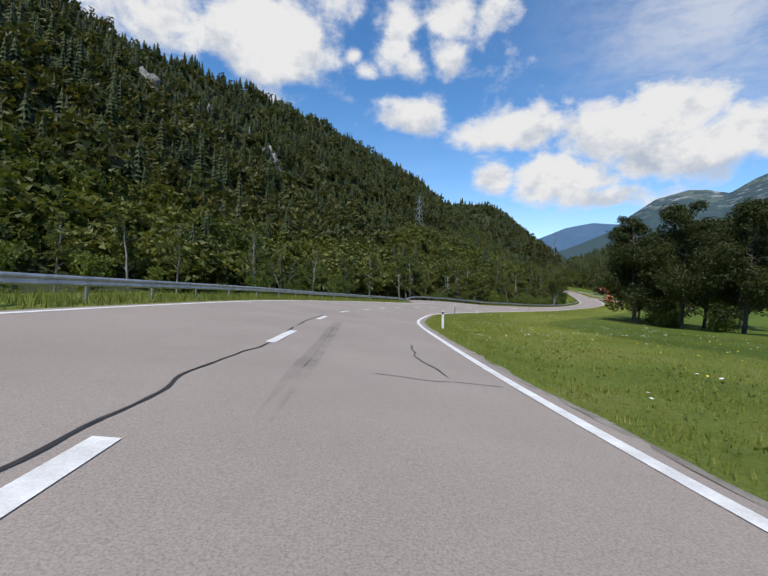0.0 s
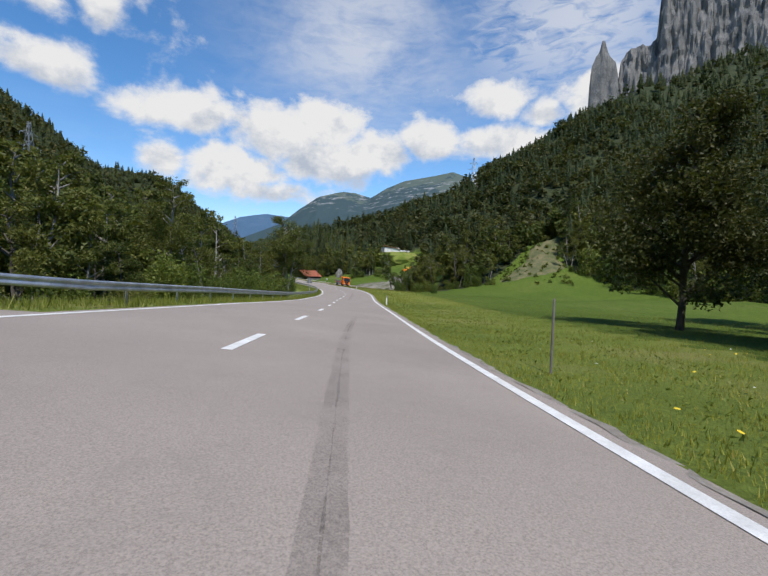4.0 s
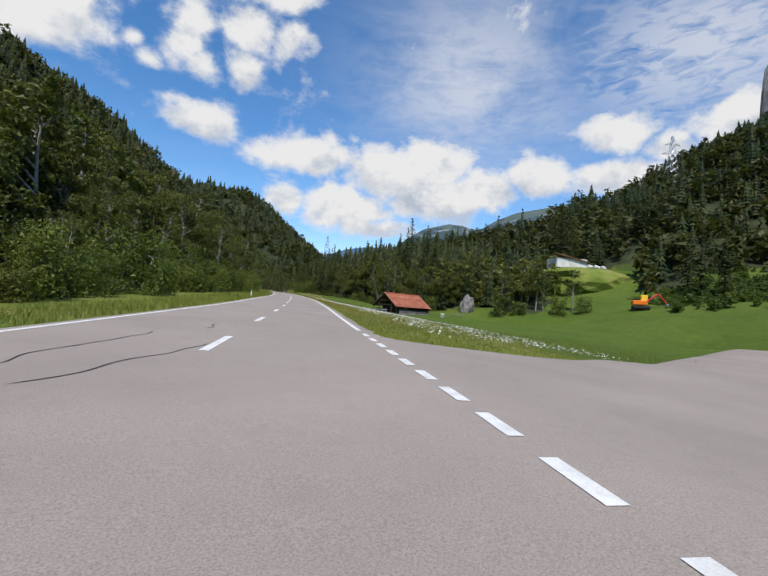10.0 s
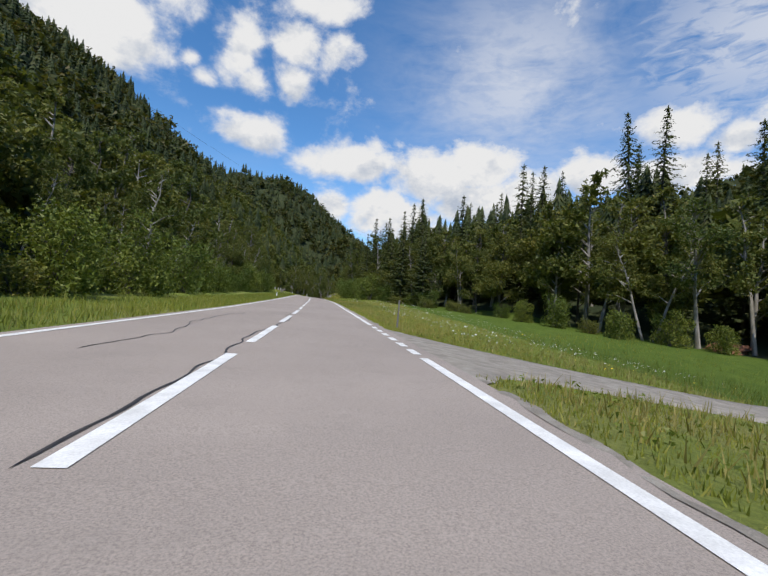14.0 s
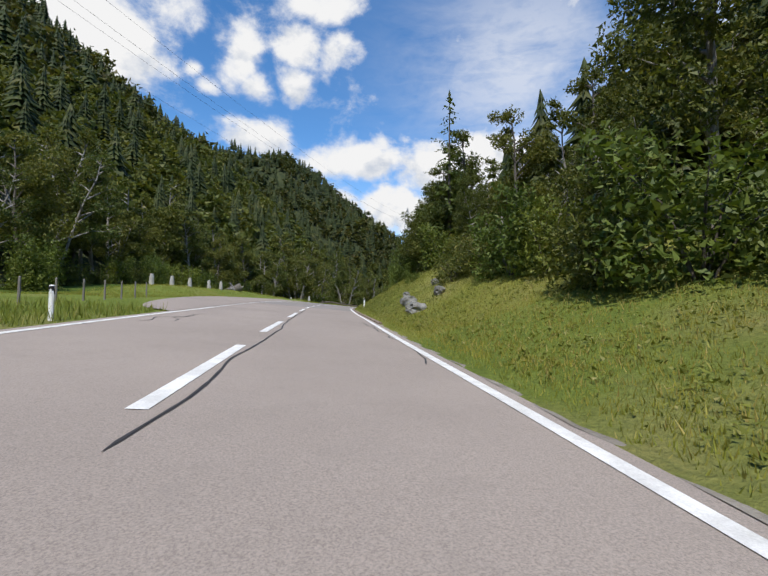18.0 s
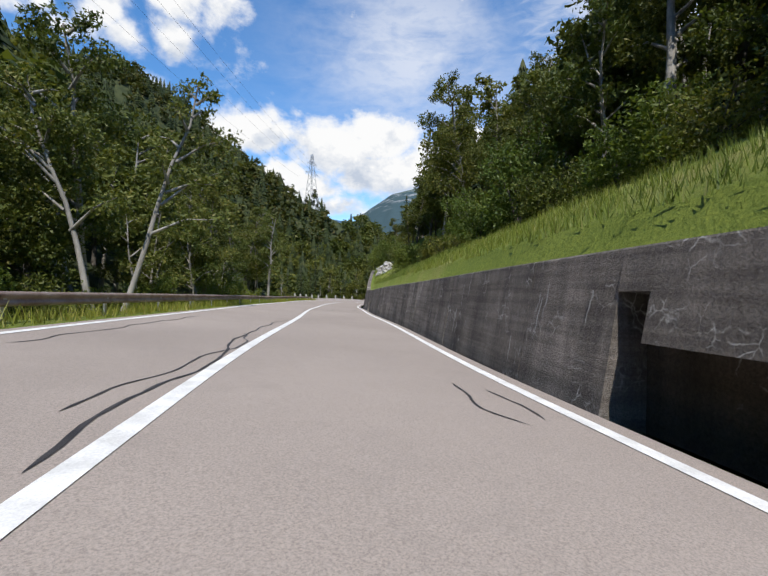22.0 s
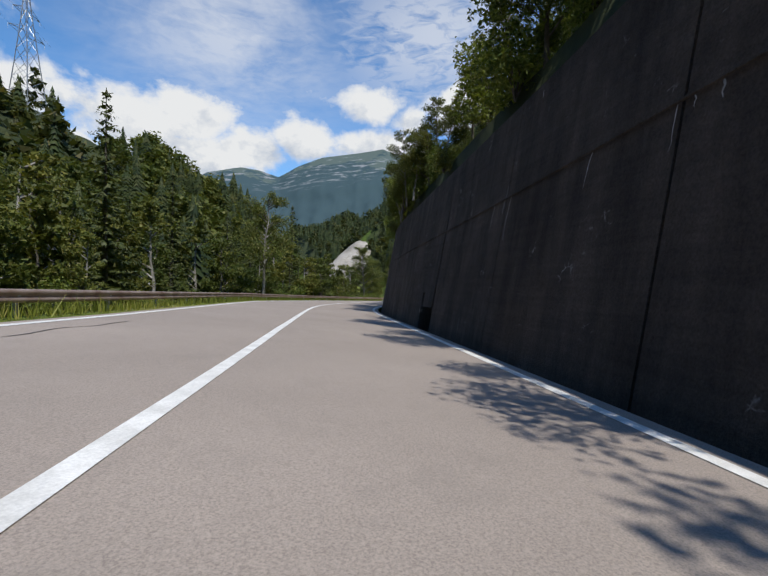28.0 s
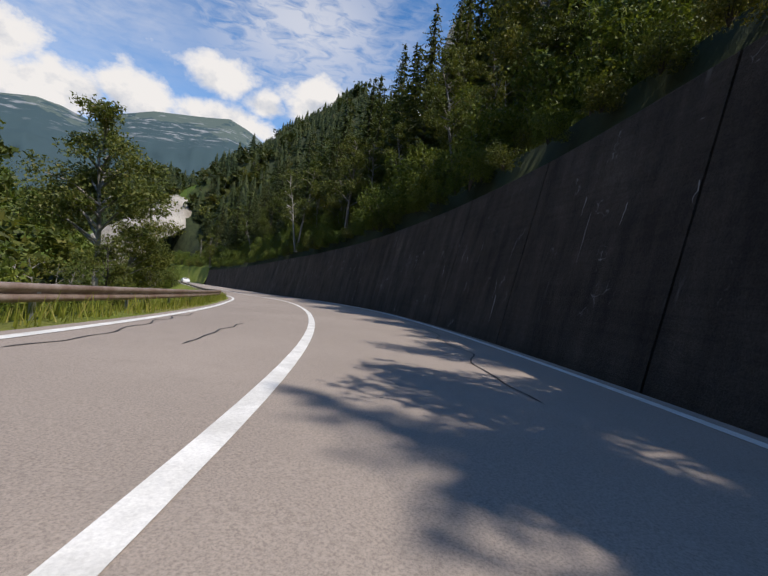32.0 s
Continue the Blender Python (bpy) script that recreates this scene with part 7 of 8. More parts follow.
    part("crane_head", b, M_ORANGE, t)
    b = bmesh.new()
    tube(b, (.9, .9, 1.0), (.9, .9, 2.9), .07, None, 10)
    part("exhaust", b, M_GREY, t)
    return t


lorry()
# heaps of quarry stone and boulders beside the lorry
stone_kinds = []
for i in range(7):
    stone_kinds.append(boulder("quarry_stone", Matrix(), (.56, .42, .33), 40 + i, M_HEAP, "rough grey quarry stone in a heap", .17, "heap of quarry stones"))


def mound_height(x, y):
    """Height of the spoil over the natural ground of the works yard."""
    along, deep = (x - 163) * .3 - (y - 199) * .95, (x - 163) * .95 + (y - 199) * .3
    q = np.clip(1 - (along / 15) ** 2 - (deep / 13) ** 2, -.3, 1)
    return 2.6 * np.sign(q) * np.abs(q) ** .7 + .35 * wavy(x, y, 7, 2) * np.clip(q, 0, 1) + .14 * wavy(x, y, 2.3, 5)


mu, mv = np.meshgrid(np.linspace(-16, 16, 44), np.linspace(-14, 14, 40))
mx, my = (163 + .3 * mu + .95 * mv).ravel(), (199 - .95 * mu + .3 * mv).ravel()
mq = (np.arange(39)[:, None] * 44 + np.arange(43)).ravel()
mound = new("spoil_mound", mesh_from("spoil_mound", np.stack([mx, my, land(mx, my)[0] + mound_height(mx, my)], 1), np.stack([mq, mq + 1, mq + 45, mq + 44], 1), M_SPOIL, True))
tagged(mound, "grey gravelly spoil mound with weeds behind the lorry", "spoil mound", kind="structure")
r5 = np.random.default_rng(55)
for k in range(190):
    lay = int(np.searchsorted((78, 138, 172), k, "right"))
    along, deep = (r5.uniform(0, 1) - .5) * (13 - 2.4 * lay), (r5.uniform(0, 1) - .5) * (6.5 - 1.5 * lay)
    hx, hy = 169 + along * .3 + deep * .95, 197.5 - along * .95 + deep * .3
    z = float(land([hx], [hy])[0][0]) + float(mound_height(hx, hy)) + .2 + .8 * lay
    sc = r5.uniform(.75, 1.5)
    m = pose(hx, hy, z, r5.uniform(-25, 25), r5.uniform(-25, 25), r5.uniform(0, 360)) @ Matrix.Diagonal((sc, sc, sc, 1))
    if k < 7:
        stone_kinds[k].matrix_basis = m
    else:
        copy_thing(stone_kinds[k % 7], m)
for i, (s, d) in enumerate(((238.4, 9.3), (237.8, 10.6), (238.9, 11.8))):
    p = spot(s, d)
    boulder("kerb_boulder", pose(float(p[0]), float(p[1]), float(beside(np.array([s]), np.array([d]))[0]) + .1, 0, 0, 70 * i), (.34, .27, .2), 70 + i, M_STONE, "pale block of stone in the dry grass")
# bare earth slope in the wood's edge above the meadow
def earth_slope():
    n, m = 22, 20
    v = []
    for j in range(n):
        w = j / (n - 1)
        for i in range(m):
            u = i / (m - 1) * 2 - 1
            half = 14.5 * (1 - .62 * w) + 1.2 * math.sin(w * 8)
            x, y = 172 + 30 * w + u * half * .745, 148 + 6 * w - u * half * .667
            rough = noise.fractal(Vector((x * .3, y * .3, 4.0)), 1.0, 2.0, 5)
            v.append((x, y, float(land([x], [y])[0][0]) + .7 + .5 * rough - 1.6 * abs(u) ** 4 - 1.2 * max(0, .12 - w) * 8))
    f = [(j * m + i, j * m + i + 1, j * m + m + i + 1, j * m + m + i) for j in range(n - 1) for i in range(m - 1)]
    tagged(new("earth_slope", mesh_from("earth_slope", v, f, M_EARTH, True)), "bare brown earth slope at the meadow's far edge", "earth bank", kind="structure")


earth_slope()


def digger():
    z = float(land([258], [269])[0][0])
    t = thing("digger", pose(258, 269, z, 0, 0, 215) @ Matrix.Diagonal((1.45, 1.45, 1.45, 1)), "small yellow and red digger standing in the far meadow", "digger")
    b = bmesh.new()
    for x in (-.85, .85):
        box(b, x, 0, .4, .42, 2.9, .7, .2)
    part("track", b, M_TYRE, t)
    b = bmesh.new()
    box(b, 0, -.3, 1.25, 2.1, 2.4, .85, .12)
    part("engine_house", b, M_ORANGE, t)
    b = bmesh.new()
    box(b, -.45, .55, 2.0, .95, 1.1, 1.45, .1)
    part("cabin", b, M_YELLOW, t, "yellow driver's cabin")
    b = bmesh.new()
    box(b, -.45, 1.1, 2.15, .75, .04, .9, .02)
    part("window", b, M_GLASSY, t)
    b = bmesh.new()
    tube(b, (.4, .8, 1.5), (.4, 2.6, 3.0), .18, .14, 8)
    tube(b, (.4, 2.6, 3.0), (.4, 4.0, 1.4), .13, .1, 8)
    part("boom", b, M_RED, t, "red digger boom")
    b = bmesh.new()
    box(b, .4, 4.1, 1.0, .7, .5, .6, .1)
    part("bucket", b, M_GREY, t)


digger()


# ---- barn with a clay-tile roof ----
def barn():
    t = thing("barn", pose(211.5, 321.0, -4.3, 0, 0, 3.6), "old timber barn with a red clay-tile roof and open gable", "barn")
    L_, W_, E_, R_ = 13.4, 5.5, 2.65, 6.35    # length away from the road, half width, eaves, ridge
    # tiled slopes, course by course
    for sgn, courses in ((-1, 24), (1, 24)):
        n = Vector((0, sgn * (R_ - E_ + .25), W_ + .5)).normalized()
        slope = part("roof_slope", mesh_from("roof_slope", [(-.5, 0, R_ - .06), (L_ + .4, 0, R_ - .06), (L_ + .4, sgn * (W_ + .6), E_ - .36), (-.5, sgn * (W_ + .6), E_ - .36)], [(0, 1, 2, 3)], M_DARKWOOD), None, t)
        for c in range(courses):
            u0, u1 = c / courses, (c + 1.25) / courses
            verts, faces = [], []
            cols = 54
            r = np.random.default_rng(c * 2 + (sgn > 0))
            for q in range(cols):
                x0, x1 = -.55 + (L_ + 1.0) * q / cols, -.55 + (L_ + 1.0) * (q + .93) / cols
                lift = .035 + r.normal(0, .008)
                o = len(verts)
                for x in (x0, x1):
                    for u, up in ((u0, .0), (u1, lift), (u1, lift - .03)):
                        verts.append((x, sgn * (W_ + .65) * u, R_ + (E_ - .36 - R_) * u + up + .015))
                faces += [(o, o + 1, o + 4, o + 3), (o + 1, o + 2, o + 5, o + 4)]
            part("tile_course", mesh_from("tile_course", verts, faces, M_TILE), None, slope)
    b = bmesh.new()
    for k in range(36):
        tube(b, (-.55 + k * .43, 0, R_ + .05), (-.55 + k * .43 + .4, 0, R_ + .05), .13, .11, 8)
    part("ridge_tiles", b, M_TILE, t)
    # long side towards the lane: horizontal boards on a stone plinth
    for sgn in (-1, 1):
        b = bmesh.new()
        box(b, L_ / 2 + .6, sgn * W_, .25, L_ - 1.2, .4, .7, .05)
        part("plinth", b, M_DARKSTONE, t, "rough stone plinth")
        for k in range(4):
            b = bmesh.new()
            box(b, L_ / 2 + .6, sgn * (W_ + .02 * (k % 2)), .74 + k * .25, L_ - 1.2, .08, .235, .012)
            part("wall_board", b, M_GREYWOOD if k == 1 else M_DARKWOOD, t)
    # far gable, boarded
    for k in range(int(2 * W_ / .3)):
        y = -W_ + .15 + k * .3
        h = E_ + (R_ - E_) * (1 - abs(y) / W_) - .1
        b = bmesh.new()
        box(b, L_ - .1, y, h / 2, .05, .285, h, .008)
        part("gable_board", b, M_DARKWOOD, t)
    # posts and beams of the open front
    for y, h in ((-W_ + .1, E_), (-2.9, 4.2), (2.7, 4.3), (W_ - .1, E_)):
        b = bmesh.new()
        box(b, .15, y, h / 2, .2, .2, h, .02)
        part("post", b, M_DARKWOOD, t)
    for z0, half in ((E_ + .1, W_), (4.0, 3.4)):
        b = bmesh.new()
        box(b, .15, 0, z0, .18, 2 * half, .2, .02)
        part("tie_beam", b, M_DARKWOOD, t)
    for sgn in (-1, 1):
        b = bmesh.new()
        box(b, -.45, sgn * (W_ + .6) / 2, (R_ + E_ - .36) / 2 - .1, .06, math.hypot(W_ + .6, R_ - E_ + .36), .22, .01, Matrix.Rotation(-sgn * math.atan2(R_ - E_ + .36, W_ + .6), 4, "X"))
        part("verge_board", b, M_GREYWOOD, t)
    b = bmesh.new()
    box(b, 3.6, 0, 1.2, .1, 2 * W_ - .3, 2.6)
    part("inner_wall", b, M_DARKWOOD, t)
    b = bmesh.new()
    box(b, L_ / 2, 0, .0, L_, 2 * W_, .12)
    part("earth_floor", b, M_EARTH, t)


barn()


def flat_trailer():
    z = float(land([207.6], [317.2])[0][0])
    t = thing("farm_trailer", pose(207.6, 317.2, z, 0, 0, 84), "grey flat-bed farm trailer parked under the barn's eaves", "trailer")
    b = bmesh.new()
    box(b, 0, 0, .86, 4.2, 1.9, .12, .02)
    part("bed", b, M_ALU, t)
    for y in (-.96, .96):
        b = bmesh.new()
        box(b, 0, y, .98, 4.2, .05, .34, .01)
        part("side_board", b, M_ALU, t, "bare aluminium side board")
    for x in (-2.1, 2.1):
        b = bmesh.new()
        box(b, x, 0, .98, .05, 1.9, .34, .01)
        part("end_board", b, M_ALU, t)
    for x, y in ((-1.2, -.7), (-1.2, .7), (1.2, -.7), (1.2, .7)):
        b = bmesh.new()
        bmesh.ops.create_cone(b, cap_ends=True, segments=18, radius1=.36, radius2=.36, depth=.24, matrix=Matrix.Translation((x, y, .36)) @ Matrix.Rotation(math.pi / 2, 4, "X"))
        part("wheel", b, M_TYRE, t)
    b = bmesh.new()
    tube(b, (-2.1, 0, .7), (-3.4, 0, .5), .05, .04, 8)
    part("drawbar", b, M_GREY, t)


flat_trailer()
boulder("standing_rock", pose(243.6, 318.3, -.7, 4, 3, 30), (2.9, 2.3, 5.2), 81, M_DARKSTONE, "tall upright weathered rock standing behind the barn", .34)
blk = thing("concrete_block", pose(226.5, 311.5, 0, 0, 0, 20), "pale concrete trough block beside the barn", "block")
blk.location.z = float(land([226.5], [311.5])[0][0])
b = bmesh.new()
box(b, 0, 0, .35, 1.0, .8, .8, .03)
part("lower_block", b, M_CONCRETE, blk)
b = bmesh.new()
box(b, .02, .02, 1.0, 1.0, .7, .45, .03)
part("upper_block", b, M_PLASTER, blk)
bench = thing("plank_trough", pose(233.0, 312.0, 0, 0, 0, -15), "long grey plank trough on short legs", "trough")
bench.location.z = float(land([233.0], [312.0])[0][0])
b = bmesh.new()
box(b, 0, 0, .62, 4.6, .5, .16, .02)
part("plank", b, M_GREYWOOD, bench)
for x in (-1.8, 1.8):
    b = bmesh.new()
    box(b, x, 0, .28, .14, .4, .56, .01)
    part("leg", b, M_GREYWOOD, bench)
boulder("earth_heap", pose(236.0, 347.0, float(land([236.0], [347.0])[0][0]) + .1, 0, 0, 20), (3.0, 2.0, .95), 83, M_RUST, "low heap of rust-red earth in the grass", .2, category="earth heap")


# ---- ruined house on the terrace ----
def ruin():
    t = thing("ruined_house", pose(292, 313, 20.2, 0, 0, -29), "half-demolished white house on the wooded terrace", "house")
    b = bmesh.new()
    box(b, 0, -4, -.3, 12, .5, 3.6, .03)
    part("front_wall", b, M_PLASTER, t)
    b = bmesh.new()
    box(b, -6, 0, -.3, .5, 8, 3.6, .03)
    box(b, 6, -1.5, -.7, .5, 5, 2.8, .03)
    part("side_wall", b, M_PLASTER, t)
    b = bmesh.new()
    box(b, -.3, -3.6, 1.75, 13, 3.2, .2, .02, Matrix.Rotation(radians(10), 4, "Y"))
    part("roof", b, M_RUST, t, "sagging red-brown roof edge")
    for i in range(9):
        q = Vector((7.5 + i * .9, -3.5 + (i % 3), -.9))
        boulder("rubble_block", t.matrix_basis @ Matrix.Translation(q), (1.0, .8, .7), 90 + i, M_PLASTER, "white rubble block below the ruined house", .3, "rubble of the ruined house", "rubble")


ruin()
boulder("terrace", pose(298, 307, 12.3, 0, 0, -29), (25, 13, 7.0), 97, M_VERGE, "grassy terrace mound below the ruined house", .08, category="mound")


# bare rock ribs in the wooded slope across the valley
for i, (x, y, w, h) in enumerate(((-126, 322, 7, 10), (-104, 368, 5, 8), (-98, 372, 4, 9), (-72, 393, 4, 8), (-54, 386, 5, 9), (-48, 380, 4, 7), (-43, 372, 3.5, 6))):
    boulder("rock_rib", pose(x, y, float(land([x], [y])[0][0]) + h * .1, 8, -6, 40 * i), (w, w * .6, h), 110 + i, M_DARKSTONE, "bare grey rock rib standing out of the wooded slope", .4, "rock ribs of the slope")


# ---- pylons ----
def pylon(x, y, top, turn, height=46):
    t = thing("power_pylon", pose(x, y, top - height, 0, 0, turn), "grey steel lattice power pylon on the wooded ridge", "pylon", "pylons of the power line")
    leg_w = lambda z: 4.2 * (1 - z / height) ** 1.15 * (1 if z < height * .96 else .6) + .55
    b = bmesh.new()
    zs = [height * k / 9 for k in range(10)]
    for z0, z1 in zip(zs, zs[1:]):
        a, c = leg_w(z0), leg_w(z1)
        cs0 = [(-a, -a), (a, -a), (a, a), (-a, a)]
        cs1 = [(-c, -c), (c, -c), (c, c), (-c, c)]
        for i in range(4):
            j = (i + 1) % 4
            tube(b, (*cs0[i], z0), (*cs1[i], z1), .16, None, 4, False)
            tube(b, (*cs0[i], z0), (*cs1[j], z1), .09, None, 3, False)
            tube(b, (*cs0[j], z0), (*cs1[i], z1), .09, None, 3, False)
    part("tower", b, M_STEEL, t)
    for z, w in ((height * .68, 7.5), (height * .84, 5.5)):
        b = bmesh.new()
        q = leg_w(z)
        for sx in (-1, 1):
            for y0 in (-q, q):
                tube(b, (sx * q, y0, z), (sx * w, 0, z), .1, None, 4, False)
                tube(b, (sx * q, y0, z + 2.0), (sx * w, 0, z), .09, None, 4, False)
            tube(b, (sx * w, 0, z), (sx * w, 0, z - 1.7), .09, None, 4, False)
        part("cross_arm", b, M_STEEL, t)
    return t


pylon(87.5, 424.0, 87, 30, 46)
pylon(490.6, 358.0, 143, -35, 44)
pylon(455, 838, 109, 20, 48)
P3, P1 = Vector((455, 838, 0)), Vector((87.5, 424.0, 0))


def wires(name, a, za, b_, zb_, sag):
    t = thing(name, Matrix(), "thin dark power line cables between the pylons", "power line")
    side = (b_ - a).normalized().cross(Vector((0, 0, 1)))
    for off, lift in ((-7.5, 0), (7.5, 0), (-5.5, 7), (5.5, 7)):
        pts = []
        for k in range(25):
            u = k / 24
            q = a.lerp(b_, u) + side * off
            pts.append((q.x, q.y, za + (zb_ - za) * u + lift - sag * 4 * u * (1 - u)))
        v, f = limb(pts, .035, .035, 4)
        part("cable", mesh_from("cable", v, f, M_BLACK), None, t)


wires("power_line", P1, 74, P3, 90, 14)

# ---- scree scar ahead of the bend ----
def scree():
    """A bare slip in the wood: a fan that narrows uphill, laid on the slope."""
    n, m = 34, 18
    v = []
    for j in range(n):
        w = -.2 + 1.15 * j / (n - 1)
        half = min(31, 31 - 24 * w) + 2.4 * math.sin(w * 9)
        for i in range(m):
            u = i / (m - 1) * 2 - 1
            x, y = 588 + 64 * w + u * half * .4, 819 - 22 * w + u * half * .92
            rough = noise.fractal(Vector((x * .16, y * .16, 2.0)), 1.0, 2.0, 5)
            v.append((x, y, float(land([x], [y])[0][0]) + 1.2 + 1.3 * rough - 3.2 * abs(u) ** 4 - 2.0 * max(0, w - .85) * 6))
    f = [(j * m + i, j * m + i + 1, j * m + m + i + 1, j * m + m + i) for j in range(n - 1) for i in range(m - 1)]
    ob = new("scree_slope", mesh_from("scree_slope", v, f, M_SCREE, True))
    tagged(ob, "bare pale scree scar in the wooded slope", "scree", kind="structure")


scree()


# ---- parked car far down the road ----
def car():
    t = thing("car", upright(975, float(centre(975.0)) - 2.0, 0, 180), "small white car far down the road", "car")
    b = bmesh.new()
    prof = [(-2.05, .35), (-2.1, .8), (-1.9, .95), (-1.2, 1.0), (-.6, 1.42), (.9, 1.42), (1.6, .98), (2.1, .85), (2.15, .4)]
    for x in (-.85, .85):
        b.faces.new([b.verts.new((x * (.86 if z > 1.1 else 1), y, z)) for y, z in prof])
    b.verts.ensure_lookup_table()
    n = len(prof)
    for i in range(n):
        b.faces.new((b.verts[i], b.verts[(i + 1) % n], b.verts[n + (i + 1) % n], b.verts[n + i]))
    bmesh.ops.recalc_face_normals(b, faces=b.faces)
    bmesh.ops.bevel(b, geom=list(b.edges), offset=.05, segments=2, affect="EDGES")
    part("body", b, M_WHITE, t)
    b = bmesh.new()
    box(b, 0, 1.22, 1.2, 1.3, .06, .42, .02, Matrix.Rotation(radians(32), 4, "X"))
    part("windscreen", b, M_GLASSY, t)
    for x in (-.8, .8):
        for y in (-1.3, 1.3):
            b = bmesh.new()
            bmesh.ops.create_cone(b, cap_ends=True, segments=16, radius1=.32, radius2=.32, depth=.2, matrix=Matrix.Translation((x, y, .32)) @ Matrix.Rotation(math.pi / 2, 4, "Y"))
            part("wheel", b, M_TYRE, t)
        b = bmesh.new()
        box(b, x * .75, 2.13, .68, .35, .06, .14, .02)
        part("headlight", b, M_LENS, t)


car()


# broken rock in the bank above the low wall
r6 = np.random.default_rng(66)
rock_kinds = [boulder("bank_rock", Matrix(), (.55, .42, .32), 120 + i, M_STONE, "broken pale rock showing through the grassy bank", .3, "rocks in the bank", "rock") for i in range(4)]
for k in range(26):
    s, d = r6.uniform(675.2, 683), r6.uniform(6.2, 8.4)
    q = spot(s, d)
    m = pose(float(q[0]), float(q[1]), float(beside(np.array([s]), np.array([d]))[0]) + .05, r6.uniform(-30, 30), r6.uniform(-30, 30), r6.uniform(0, 360))
    sc = r6.uniform(.5, 1.3)
    m = m @ Matrix.Diagonal((sc, sc, sc, 1))
    if k < 4:
        rock_kinds[k].matrix_basis = m
    else:
        copy_thing(rock_kinds[k % 4], m)
# weed clumps on the steep bank and in front of the works yard
for s, d, sc in ((580, 8.6, .8), (583, 9.4, 1.0), (574, 7.4, .5), (590, 8.0, .7), (566, 8.2, .6), (556, 7.6, .7), (604, 8.5, .8), (597, 7.6, .6), (540, 8.4, .6)):
    plant("bush", s, d, sc * .7, r6)
for s, d, sc in ((231, 17, .4), (233, 20, .4), (236, 24, .42), (231, 25, .5), (240, 30, .4), (228, 22, .45), (226, 27, .9), (222, 31, 1.0)):
    plant("bush", s, d, sc, r6)


# ---- grass and flowers ----
def on_way(s, a):
    """True where the side road or the farm track lies."""
    reach = [0, 1, 3.5, 8, 10.5, 15.5, 22, 40, 70]
    road = (s > np.interp(a, reach, [248, 252, 255, 257.3, 259.3, 263.5, 269, 285, 303]) - .3) & (s < np.interp(a, reach, [271.5, 271.3, 271.8, 273.5, 275, 278.5, 282, 294, 309]) + .3)
    reach = [0, 2, 5.5, 10.5, 15.5, 22, 28]
    track = (s > np.interp(a, reach, [386, 387.2, 387.5, 387.4, 388.5, 391.8, 397]) - .15) & (s < np.interp(a, reach, [396, 393.8, 391.5, 390.6, 391.5, 394.2, 399]) + .15)
    return (road & (a < 68)) | (track & (a < 27))


def tufts(name, s0, s1, d0, d1, per_m2, h0, h1, side, seed, label, mat=None, blades=3):
    """Grass in clumps of pointed blades."""
    r = np.random.default_rng(seed)
    n = int((s1 - s0) * abs(d1 - d0) * per_m2)
    s = r.uniform(s0, s1, n)
    a = d0 + (d1 - d0) * r.random(n) ** 1.25
    d = 3.5 + a if side > 0 else left_line(s) - a
    if side > 0:
        ok = ~(on_way(s, a) | ((s > 613) & (s < 985) & (a < 1.6 + LEAN * wall_height(s))))
    else:
        ok = ~(((s > 74) & (s < 106) & (a < 5)) | ((s > 522) & (s < 584) & (a < 5.2)) | ((s > 708) & (s < 758) & (a < 6)))
    s, d, a = s[ok], d[ok], a[ok]
    n = len(s)
    base = spot(s, d)
    base[:, 2] = beside(s, d) - .02
    nb = n * blades
    root = np.repeat(base, blades, 0) + np.concatenate([r.normal(0, .06, (nb, 2)), np.zeros((nb, 1))], 1)
    ang = r.uniform(0, 6.283, nb)
    hgt = r.uniform(h0, h1, nb) * (.8 + .4 * np.repeat(r.random(n), blades))
    lean = r.normal(0, .28, (nb, 2)) * hgt[:, None]
    wid = .009 + .014 * hgt
    side_v = np.stack([np.cos(ang) * wid, np.sin(ang) * wid, 0 * ang], 1)
    tip = root + np.concatenate([lean, hgt[:, None]], 1)
    v = np.stack([root - side_v, root + side_v, tip], 1).reshape(-1, 3)
    ob = new(name, fast_mesh(name, v, np.arange(len(v)).reshape(-1, 3), [mat or F_GRASS]))
    return tagged(ob, label, "grass", kind="stuff")


tufts("verge_grass", -5, 612, .48, 3.5, 52, .03, .12, 1, 1, "short green verge grass beside the asphalt")
tufts("verge_grass", -5, 500, 3.5, 13, 20, .05, .16, 1, 2, "meadow grass beside the road")
tufts("bank_grass", 500, 612, .8, 10, 46, .04, .14, 1, 3, "rough grass on the steep bank", F_BANK)
tufts("dry_grass", 222, 252, .9, 6, 60, .08, .30, 1, 4, "tall dry seeding grass around the lorry", F_DRY)
tufts("dry_grass", 224, 250, 6, 24, 34, .08, .3, 1, 14, "dry weeds on the works yard", F_DRY)
tufts("dry_grass", 505, 612, 1.0, 9, 6, .06, .22, 1, 24, "yellowing seed stalks on the steep bank", F_DRY)
tufts("dry_grass", 280, 470, 1.0, 12, 6, .12, .34, 1, 25, "dry seed stalks in the meadow", F_DRY)
tufts("wall_top_grass", 613, 940, 1.2, 10, 16, .15, .45, 1, 5, "grass on top of the retaining wall")
tufts("left_grass", -5, 600, .5, 4.5, 16, .12, .4, -1, 6, "verge grass on the far side of the road")
tufts("lay_by_grass", 528, 600, 5.3, 11.5, 26, .04, .16, -1, 16, "short grass on the bank behind the lay-by")
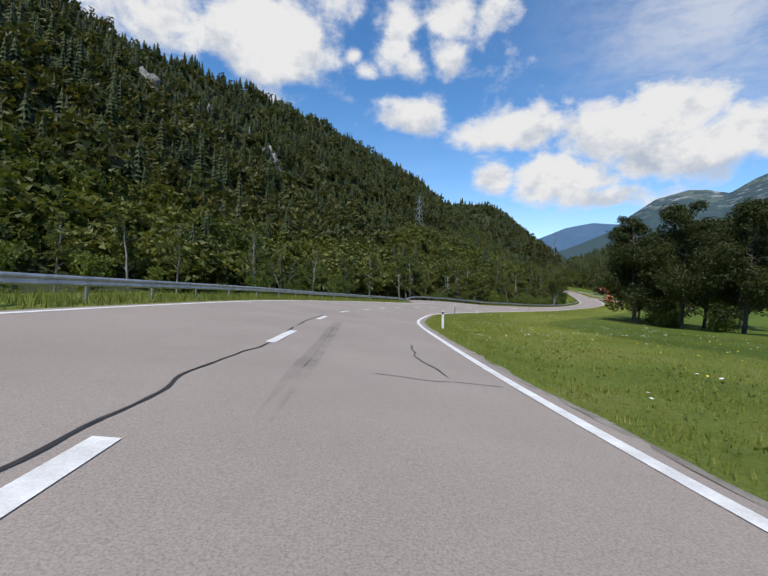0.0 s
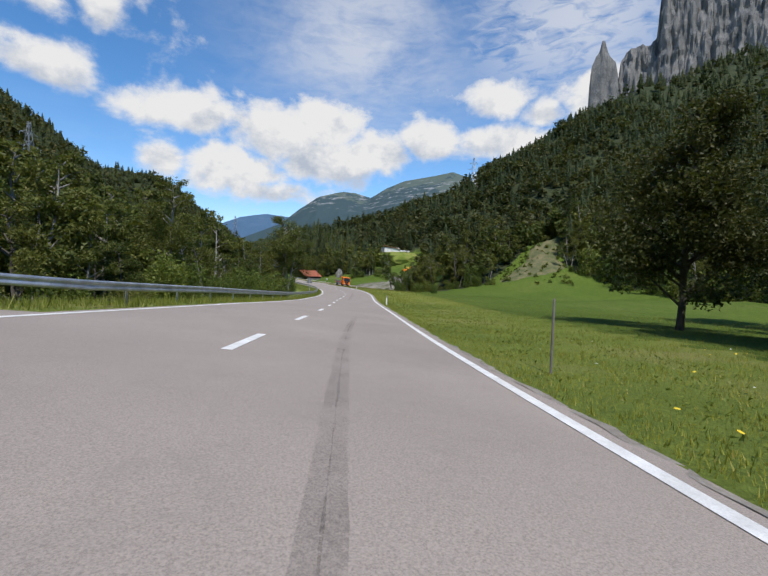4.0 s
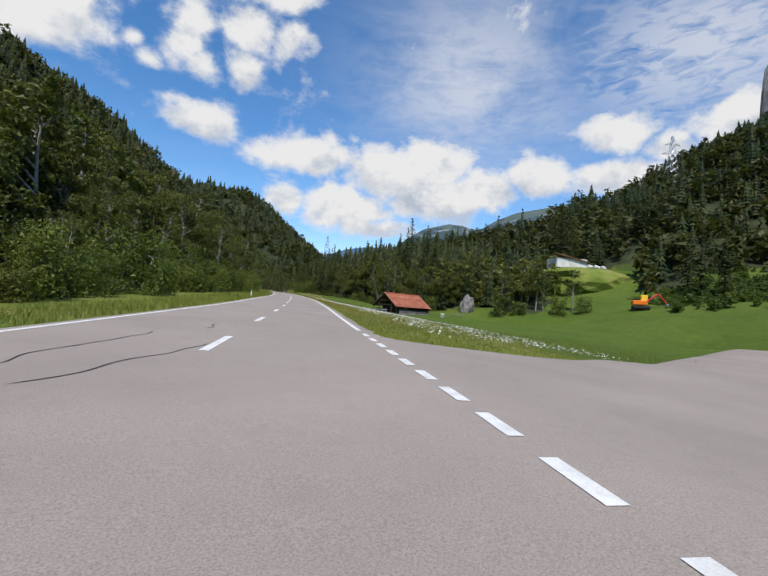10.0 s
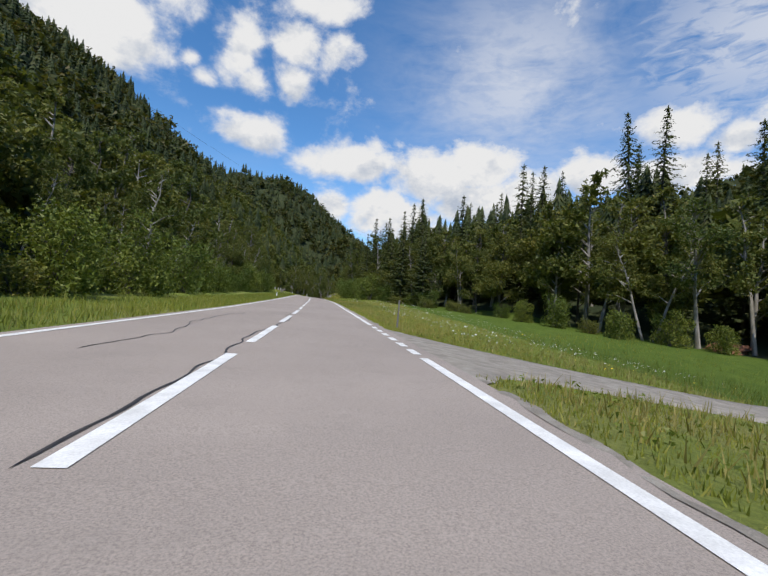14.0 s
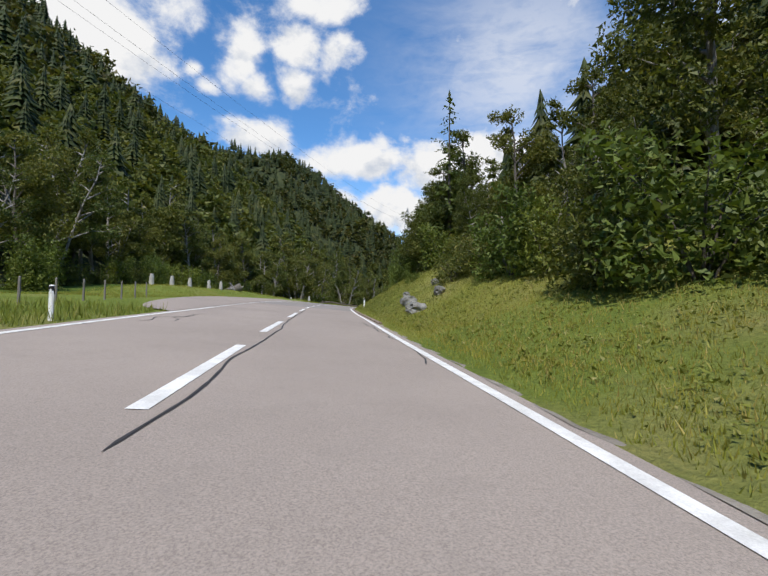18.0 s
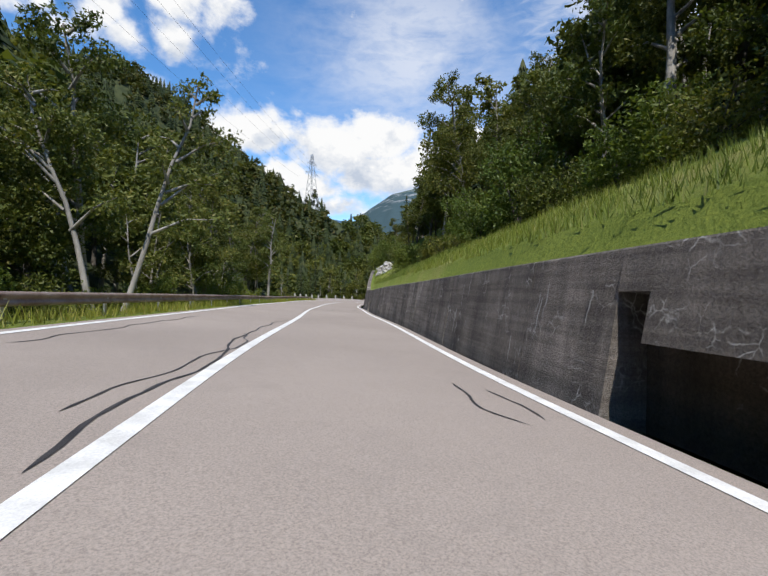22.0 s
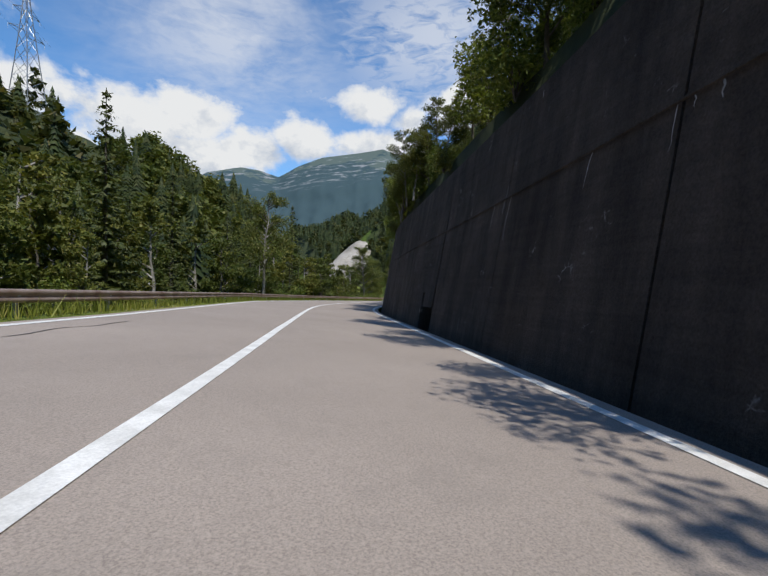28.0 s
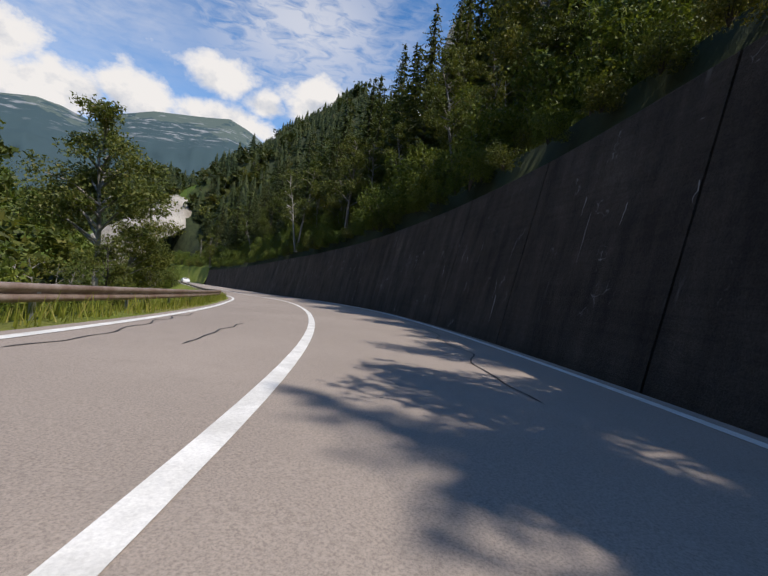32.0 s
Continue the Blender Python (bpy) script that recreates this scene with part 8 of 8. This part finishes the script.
tufts("left_grass", 600, 900, .6, 4.5, 16, .15, .5, -1, 7, "rough grass behind the guard rail")
tufts("meadow_grass", 20, 240, 13, 40, 3.4, .08, .22, 1, 8, "wide green hay meadow")
tufts("meadow_grass", 285, 420, 13, 30, 3.5, .15, .45, 1, 9, "flowery meadow round the barn")


def herbs(name, s0, s1, a0, a1, per_m2, size, high, seed, label, mat):
    """Broad-leaved weeds between the grass blades."""
    r = np.random.default_rng(seed)
    n = int((s1 - s0) * (a1 - a0) * per_m2)
    s, a = r.uniform(s0, s1, n), r.uniform(a0, a1, n)
    ok = (wavy(s, a, 4, seed) + r.normal(0, .4, n) > -.1) & ~on_way(s, a)
    s, a = s[ok], a[ok]
    at = spot(s, 3.5 + a)
    at[:, 2] = beside(s, 3.5 + a) + r.uniform(.02, high, len(s))
    lv, lf = leaves(r, at, size, .7, .9)
    ob = new(name, fast_mesh(name, lv, lf, [mat]))
    return tagged(ob, label, "weeds", kind="stuff")


herbs("verge_weeds", -5, 500, .8, 7, 13, .075, .16, 51, "low broad-leaved weeds in the verge grass", F_GRASS)
herbs("bank_weeds", 500, 612, .8, 10, 34, .085, .2, 52, "low broad-leaved weeds on the steep bank", F_BANK)
herbs("bank_weeds", 500, 612, 1, 10, 6, .07, .16, 53, "yellowing weeds on the steep bank", F_DRY)


def flowers(name, s0, s1, a0, a1, n, mat, size, h, seed, label):
    r = np.random.default_rng(seed)
    s, a = r.uniform(s0, s1, n), r.uniform(a0, a1, n)
    ok = (wavy(s, a, 9, seed) + r.normal(0, .35, n) > 0) & ~on_way(s, a)
    s, a = s[ok], a[ok]
    d = 3.5 + a
    p = spot(s, d)
    p[:, 2] = beside(s, d) + h * r.uniform(.6, 1.15, len(s))
    k = 6
    ang = np.arange(k) * 6.2832 / k
    rad = size * r.uniform(.6, 1.3, len(s))
    tilt = r.normal(0, .25, (len(s), 2))
    ring = np.stack([p[:, None, 0] + np.cos(ang) * rad[:, None], p[:, None, 1] + np.sin(ang) * rad[:, None],
                     p[:, None, 2] + (np.cos(ang) * tilt[:, :1] + np.sin(ang) * tilt[:, 1:]) * rad[:, None]], -1)
    ob = new(name, fast_mesh(name, ring.reshape(-1, 3), np.arange(len(s) * k).reshape(-1, k), [mat]))
    return tagged(ob, label, "flowers", kind="stuff")


flowers("white_flowers", 2, 110, 1.5, 26, 2400, M_FLOWER, .035, .3, 1, "scattered white umbel flowers in the meadow")
flowers("white_flowers", 275, 384, 3.0, 17, 17000, M_FLOWER, .042, .36, 2, "dense white umbel flowers in the meadow")
flowers("white_flowers", 396, 470, 4, 16, 3600, M_FLOWER, .036, .34, 3, "white umbel flowers along the wood")
flowers("yellow_flowers", 0, 110, 1, 18, 900, M_YELLOW, .03, .3, 4, "small yellow meadow flowers")
flowers("yellow_flowers", 283, 420, 1, 14, 900, M_YELLOW, .03, .3, 5, "small yellow meadow flowers in the grass")
